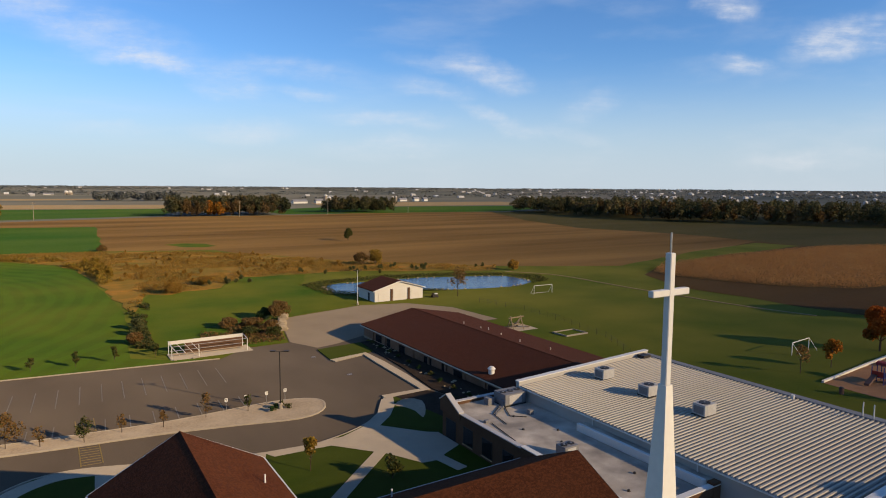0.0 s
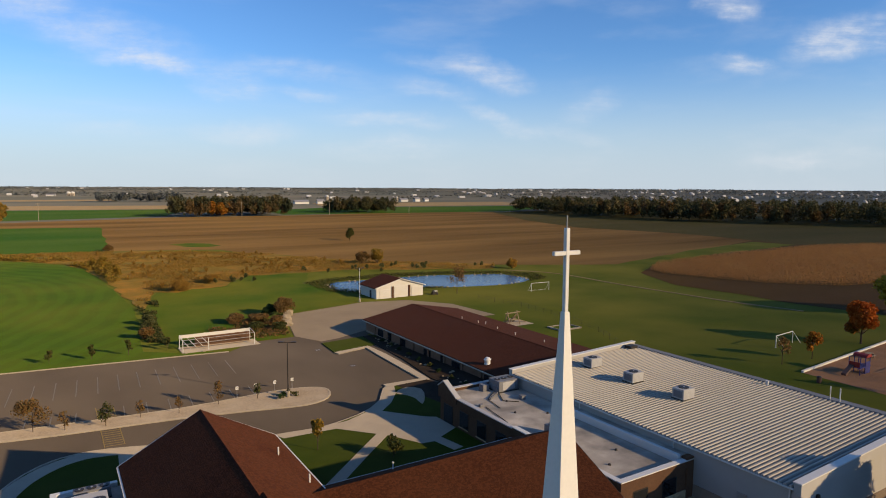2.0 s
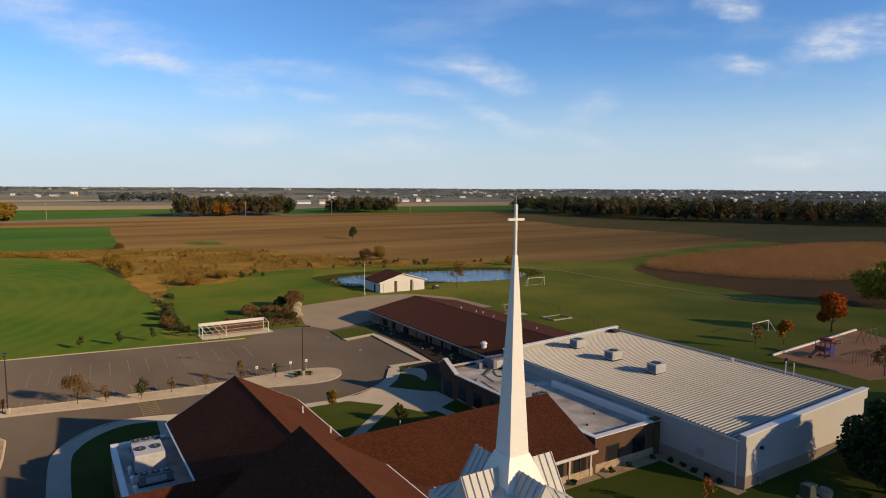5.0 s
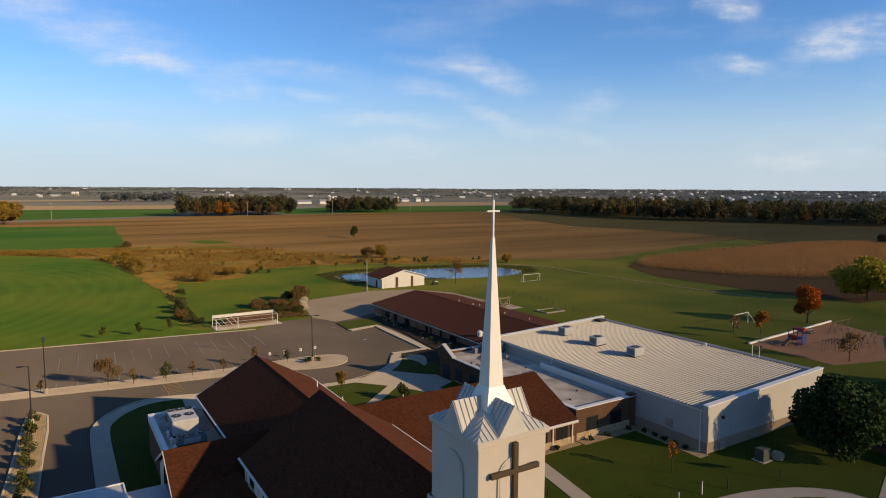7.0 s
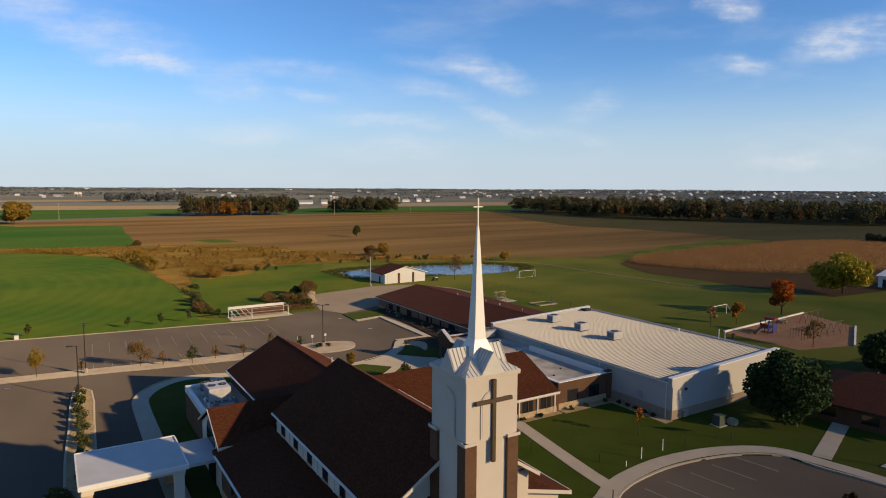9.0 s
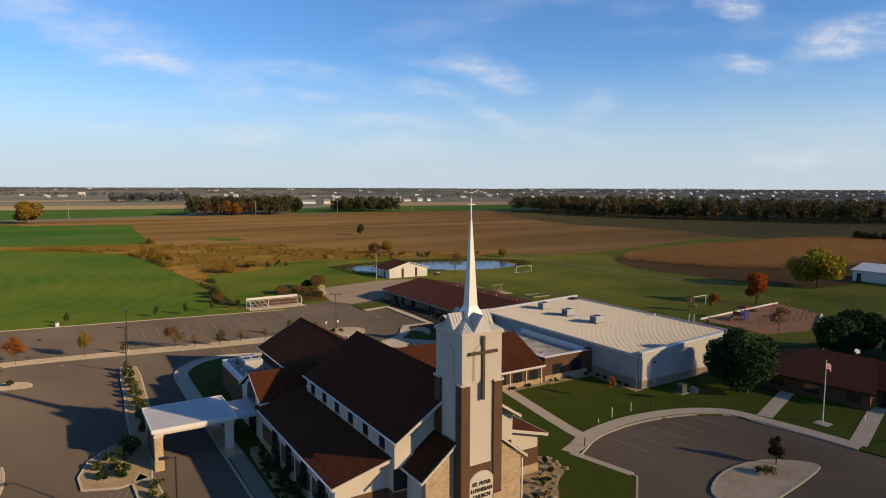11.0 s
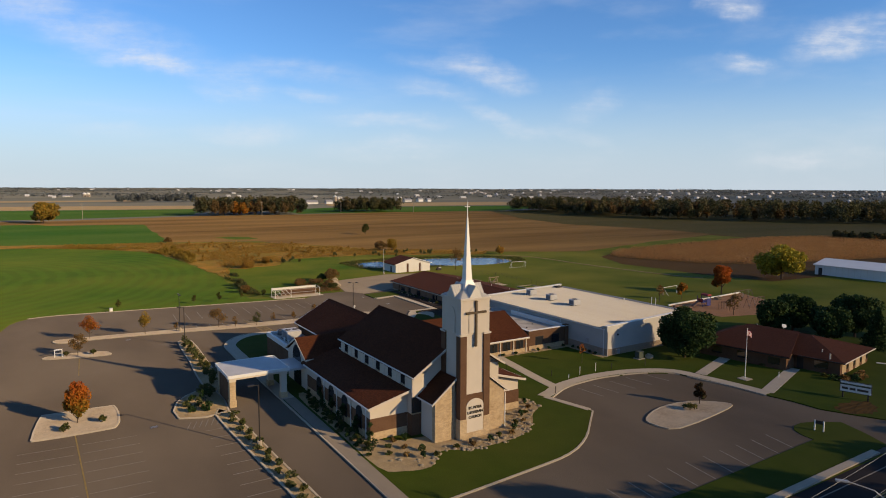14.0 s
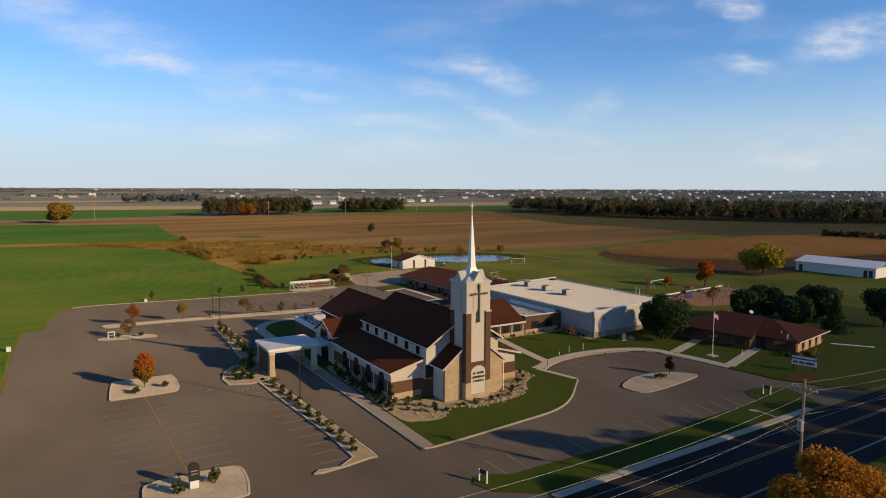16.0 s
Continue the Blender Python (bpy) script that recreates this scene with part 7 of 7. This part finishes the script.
yard_fence([(88, 128), (90, 112), (88, 96), (84, 80), (74, 62)], "dark wire fence behind the school")
cart = thing("garden_tractor", 82.5, 141.5, gz(141), "small dark garden tractor beside the shed", "tractor")
part("body", box(81.7, 83.3, 141.1, 141.9, gz(141) + 0.35, gz(141) + 0.9, bevel=0.08), DARK, cart)
part("bonnet", box(82.5, 83.4, 141.15, 141.85, gz(141) + 0.9, gz(141) + 1.15, bevel=0.06), WHITE, cart)
part("seat", box(81.8, 82.2, 141.3, 141.7, gz(141) + 0.9, gz(141) + 1.3, bevel=0.05), DARK, cart)
for x in (81.9, 83.1):
    for y in (141.0, 142.0):
        part("wheel", tube((x, y - 0.08, gz(141) + 0.32), (x, y + 0.08, gz(141) + 0.32), 0.32, n=14), DARK, cart)


# ---- rough growth, corn and woods ----
def inside(poly, p):
    x, y = p
    hit = False
    for i in range(len(poly)):
        (x0, y0), (x1, y1) = poly[i], poly[i - 1]
        if (y0 > y) != (y1 > y) and x < (x1 - x0) * (y - y0) / (y1 - y0) + x0:
            hit = not hit
    return hit


def scatter(poly, n, rng):
    xs, ys = [p[0] for p in poly], [p[1] for p in poly]
    out = []
    while len(out) < n:
        p = (rng.uniform(min(xs), max(xs)), rng.uniform(min(ys), max(ys)))
        if inside(poly, p):
            out.append(p)
    return np.array(out)


def growth(name, poly, n, size, height, material, label, category, seed, patchy=0.0, tall=1.0):
    rng = np.random.default_rng(seed)
    p = scatter(poly, n, rng)
    if patchy:
        w = np.array([noise.noise((x * 0.06, y * 0.06, seed)) + 0.6 * noise.noise((x * 0.2, y * 0.2, seed)) for x, y in p])
        p, w = p[w > -patchy], w[w > -patchy]
    z = np.array([gz(y) for y in p[:, 1]]) + rng.uniform(0, 1, len(p)) ** 1.5 * height
    me = leaf_mesh(name, np.column_stack((p, z)), size, rng, tall=tall)
    me.materials.append(material)
    return tagged(new(name, me), label, category, "", "stuff")


growth("brush", [(-60, 318), (-19, 289), (-4, 270), (2, 250), (5, 229), (7, 204), (8.4, 182), (9, 164), (12, 168), (15.7, 186), (21, 182), (26, 186), (35, 186), (41, 198), (47, 206), (68, 203), (80, 204), (130, 180), (140, 190), (100, 222), (75, 268), (52, 292), (30, 306), (14, 314), (-31, 322)], 120000, 0.15, 0.7, LEAF_REED, "rusty weeds and reeds on the wet meadow", "brush", 5, 0.12)
growth("brush", [(5, 114), (8.6, 114), (10, 140), (14, 166), (13, 178), (8.4, 165), (7.6, 140)], 6000, 0.2, 0.9, LEAF_SHRUB, "tangled weeds along the ditch", "brush", 6, 0.2)
growth("brush", [(16, 113), (31, 112), (34, 128), (26, 134), (18, 126)], 5000, 0.18, 0.8, LEAF_BROWN, "brown weeds behind the shelter", "brush", 7, 0.1)
growth("brush", [(-5, 270), (-20, 289), (-44, 312), (-36, 316), (-10, 296), (5, 274), (9, 246), (9.4, 214), (6, 206), (4, 232), (1.4, 252)], 9000, 0.28, 1.7, LEAF_GOLD, "golden weeds along the field edge", "brush", 8, 0.1)
growth("reeds", [(58, 180), (58, 160), (64, 153), (80, 153), (90, 150), (94, 149), (90, 153), (80, 156.5), (67, 158.5), (63, 164), (63.5, 174), (70, 178.5), (98, 177), (113, 172.5), (126, 166), (128, 155), (122, 147.5), (132, 150), (136, 160), (128, 172), (112, 180), (90, 186), (66, 184)], 8000, 0.18, 0.6, LEAF_SHRUB, "dry reeds and grass on the pond's banks", "reeds", 9, 0.0)
CORN = [(180, 148), (176, 139), (176.5, 122), (182, 101), (193, 87), (232, 75), (300, 60), (520, 60), (520, 112), (390, 143), (363, 157), (332, 166), (278, 165), (230, 162), (197, 157.5)]
tagged(part("field_track", ribbon(bmesh.new(), smooth_line([(132, 174), (141, 161), (143, 144), (141, 124), (140, 103), (139.5, 86), (141, 70)], 4), 0.9, 0.0, 0.14), STRAW), "pale dry track along the field edge", "track", "", "structure")
sheet("cornfield_soil", CORN, 0.14, SOIL, "bare soil under the standing corn", "field")
growth("corn", CORN, 230000, 0.2, 1.8, LEAF_CORN, "standing dry corn, tan and brown", "corn", 10, 0.0)


def woods(poly, n, h, label, seed, material=None, size=2.0, clumps=60, name="woodland", category="woods"):
    """A wood: many crowns side by side, each of many leaf clumps, on trunks."""
    rng = np.random.default_rng(seed)
    spots = scatter(poly, clumps, rng)
    pts = []
    per = n // clumps
    for x, y in spots:
        hh, rr = h * rng.uniform(0.65, 1.05), h * rng.uniform(0.22, 0.36)
        q = crown_points(hh * 0.12, hh, rr, per, rng, 5)
        q[:, 0] += x
        q[:, 1] += y
        q[:, 2] += gz(y) + hill(x, y)
        pts.append(q)
    me = leaf_mesh(name, np.concatenate(pts), size, rng)
    me.materials.append(material or LEAF_WOODS)
    return tagged(new(name, me), label, category, "", "stuff")


woods([(90, 626), (198, 616), (205, 680), (95, 690)], 32000, 20.5, "dark autumn wood beyond the stubble", 21, None, 0.8, 120)
woods([(124, 622), (146, 619), (148, 630), (126, 633)], 2600, 15, "orange crowns at the wood's edge", 22, LEAF_ORANGE, 0.7, 9)
woods([(100, 624), (196, 615), (197, 622), (101, 632)], 5000, 16, "brown crowns at the wood's edge", 28, LEAF_WOODS_BROWN, 0.7, 20)
woods([(258, 648), (330, 636), (336, 690), (266, 700)], 24000, 18.5, "dark wood between the fields", 23, None, 0.8, 90)
woods([(468, 606), (456, 470), (456, 415), (476, 347), (492, 312), (518, 254), (548, 212), (640, 112), (760, 150), (660, 300), (620, 470), (570, 640)], 150000, 20, "long dark wood on the horizon side", 24, None, 0.8, 620)
woods([(470, 470), (462, 415), (482, 345), (500, 312), (530, 250), (545, 260), (505, 350), (480, 480)], 9000, 18, "brown crowns in the long wood", 25, LEAF_WOODS_BROWN, 0.85, 34)
woods([(372, 146), (377, 143), (367, 98), (361, 98)], 5000, 5.5, "dark hedge beside the corn", 27, None, 0.5, 40)
woods([(60, 1245), (200, 1230), (210, 1290), (60, 1310)], 5000, 18, "distant wood beyond the straw fields", 26, LEAF_FAR_HAZY, 1.8, 60)
woods([(-20, 308), (10, 290), (9, 225), (12, 190), (24, 190), (46, 210), (66, 206), (100, 206), (75, 262), (52, 288), (22, 308)], 16000, 2.0, "rust and gold bushes over the wet meadow", 31, LEAF_REED, 0.2, 90, "meadow_bushes", "bushes")
woods([(4, 262), (6, 232), (7, 216), (10.4, 218), (10.6, 243), (7.4, 266)], 7000, 3.2, "golden bushes along the hay field", 32, LEAF_GOLD, 0.24, 26, "meadow_bushes", "bushes")
woods([(20, 184), (26, 180), (60, 200), (130, 180), (140, 188), (100, 206), (60, 212)], 4000, 2.2, "gold and olive bushes at the meadow's edge", 33, LEAF_OLIVE, 0.22, 26, "meadow_bushes", "bushes")


def far_bands():
    """Tree lines and copses scattered to the horizon."""
    rng = np.random.default_rng(77)
    pts = []
    for k in range(560):
        az = radians(rng.uniform(-14, 78))
        d = 1350 + 3300 * rng.uniform(0, 1) ** 0.6
        x, y = d * math.sin(az), d * math.cos(az)
        n = 60
        ln = rng.uniform(30, 190) * (0.6 + d / 3000)
        t = az + radians(90) + rng.normal() * 0.25
        s = rng.uniform(-0.5, 0.5, n) * ln
        h = rng.uniform(3, 7)
        q = np.column_stack((x + s * math.sin(t) + rng.normal(size=n) * 6, y + s * math.cos(t) + rng.normal(size=n) * 6, rng.uniform(0.05, 1, n) * h))
        q[:, 2] += np.array([gz(b) + hill(a, b) for a, b in q[:, :2]])
        pts.append(q)
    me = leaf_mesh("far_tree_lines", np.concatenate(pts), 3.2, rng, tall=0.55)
    me.materials.append(LEAF_FAR_HAZY)
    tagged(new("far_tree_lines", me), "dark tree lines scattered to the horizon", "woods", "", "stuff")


far_bands()


TOWN = surface("far_house_walls", (0.62, 0.60, 0.57), (0.42, 0.40, 0.38), 40, 0.8, 0, 10)


def far_town():
    rng = np.random.default_rng(88)
    bm = bmesh.new()
    for k in range(150):
        az = radians(rng.uniform(34, 72)) if k > 36 else radians(rng.uniform(-6, 34))
        d = rng.uniform(1500, 4200)
        x, y = d * math.sin(az), d * math.cos(az)
        w, l, h = rng.uniform(6, 18), rng.uniform(6, 12), rng.uniform(2.5, 5)
        z = gz(y) + hill(x, y)
        add_box(bm, x - w / 2, x + w / 2, y - l / 2, y + l / 2, z - 1, z + h)
        add_prism(bm, [(x - w / 2, y - l / 2, z + h), (x + w / 2, y - l / 2, z + h), (x + w / 2, y, z + h + 2), (x - w / 2, y, z + h + 2)], (0, l / 2, 0))
    tagged(part("far_town", bm, TOWN), "scattered pale houses of a distant town", "buildings", "", "stuff")


far_town()


def farm(x, y, label, silos, barns):
    z = gz(y) + hill(x, y)
    F = thing("farm", x, y, z, label, "farm", "distant farms")
    for dx, dy, r, h in silos:
        s = part("silo", tube((x + dx, y + dy, z), (x + dx, y + dy, z + h), r, n=16), CONCRETE, F)
        bm = bmesh.new()
        bmesh.ops.create_uvsphere(bm, u_segments=14, v_segments=8, radius=r)
        bmesh.ops.translate(bm, verts=bm.verts, vec=(x + dx, y + dy, z + h))
        part("dome", bm, WHITE, s)
    for dx, dy, w, l, h in barns:
        x0, y0 = x + dx, y + dy
        part("barn_wall", box(x0, x0 + w, y0, y0 + l, z, z + h), WHITE, F)
        part("barn_roof", gable_roof(x0 - 0.5, x0 + w + 0.5, y0 - 0.5, y0 + l + 0.5, z + h + 3.5, z + h, 0.3, "x"), STEEL, F)


farm(395, 1010, "distant white barns with two tall silos", ((0, 0, 3.0, 12), (8, 4, 2.8, 9)), ((-56, 0, 24, 10, 3.2), (-20, -8, 12, 8, 4)))
farm(610, 1090, "distant farm with white barns", ((-46, 0, 2.2, 8), (-38, 2, 2.2, 8)), ((-30, 0, 16, 8, 3), (0, -4, 11, 9, 5), (24, 0, 9, 9, 4)))
farm(40, 1900, "white silo block and sheds on the distant rise", ((0, 0, 5, 7), (9, 0, 5, 7)), ((-50, 0, 22, 9, 2.5),))


def far_pole(x, y, h, label):
    P = thing("power_pole", x, y, gz(y), label, "utility pole", "distant power poles")
    part("pole", tube((x, y, gz(y)), (x, y, gz(y) + h), 0.22, 0.16, 8), CONCRETE, P)
    part("crossarm", box(x - 1.6, x + 1.6, y - 0.12, y + 0.12, gz(y) + h - 1.0, gz(y) + h - 0.7), WOOD, P)


for x, y in ((-15.7, 615), (150, 612), (334, 612), (240, 613)):
    far_pole(x, y, 15, "tall pole of a power line across the fields")


# ---- pieces: ribs of the gym roof ----
rib = bpy.data.meshes.new("roof_rib")
rb = bmesh.new()
add_prism(rb, [(39.75, -0.12, 4.88), (39.75, -0.075, 5.03), (39.75, 0.075, 5.03), (39.75, 0.12, 4.88)], (22.25, 0, 0.8))
bmesh.ops.translate(rb, verts=rb.verts, vec=(-51, 0, 0))
bmesh.ops.recalc_face_normals(rb, faces=rb.faces)
rb.to_mesh(rib)
rb.free()
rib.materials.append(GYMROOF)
for i in range(77):
    o = new("roof_rib", rib)
    o.parent = gym
    o.location = (0, 16.3 + 0.462 * i - 34, 0)
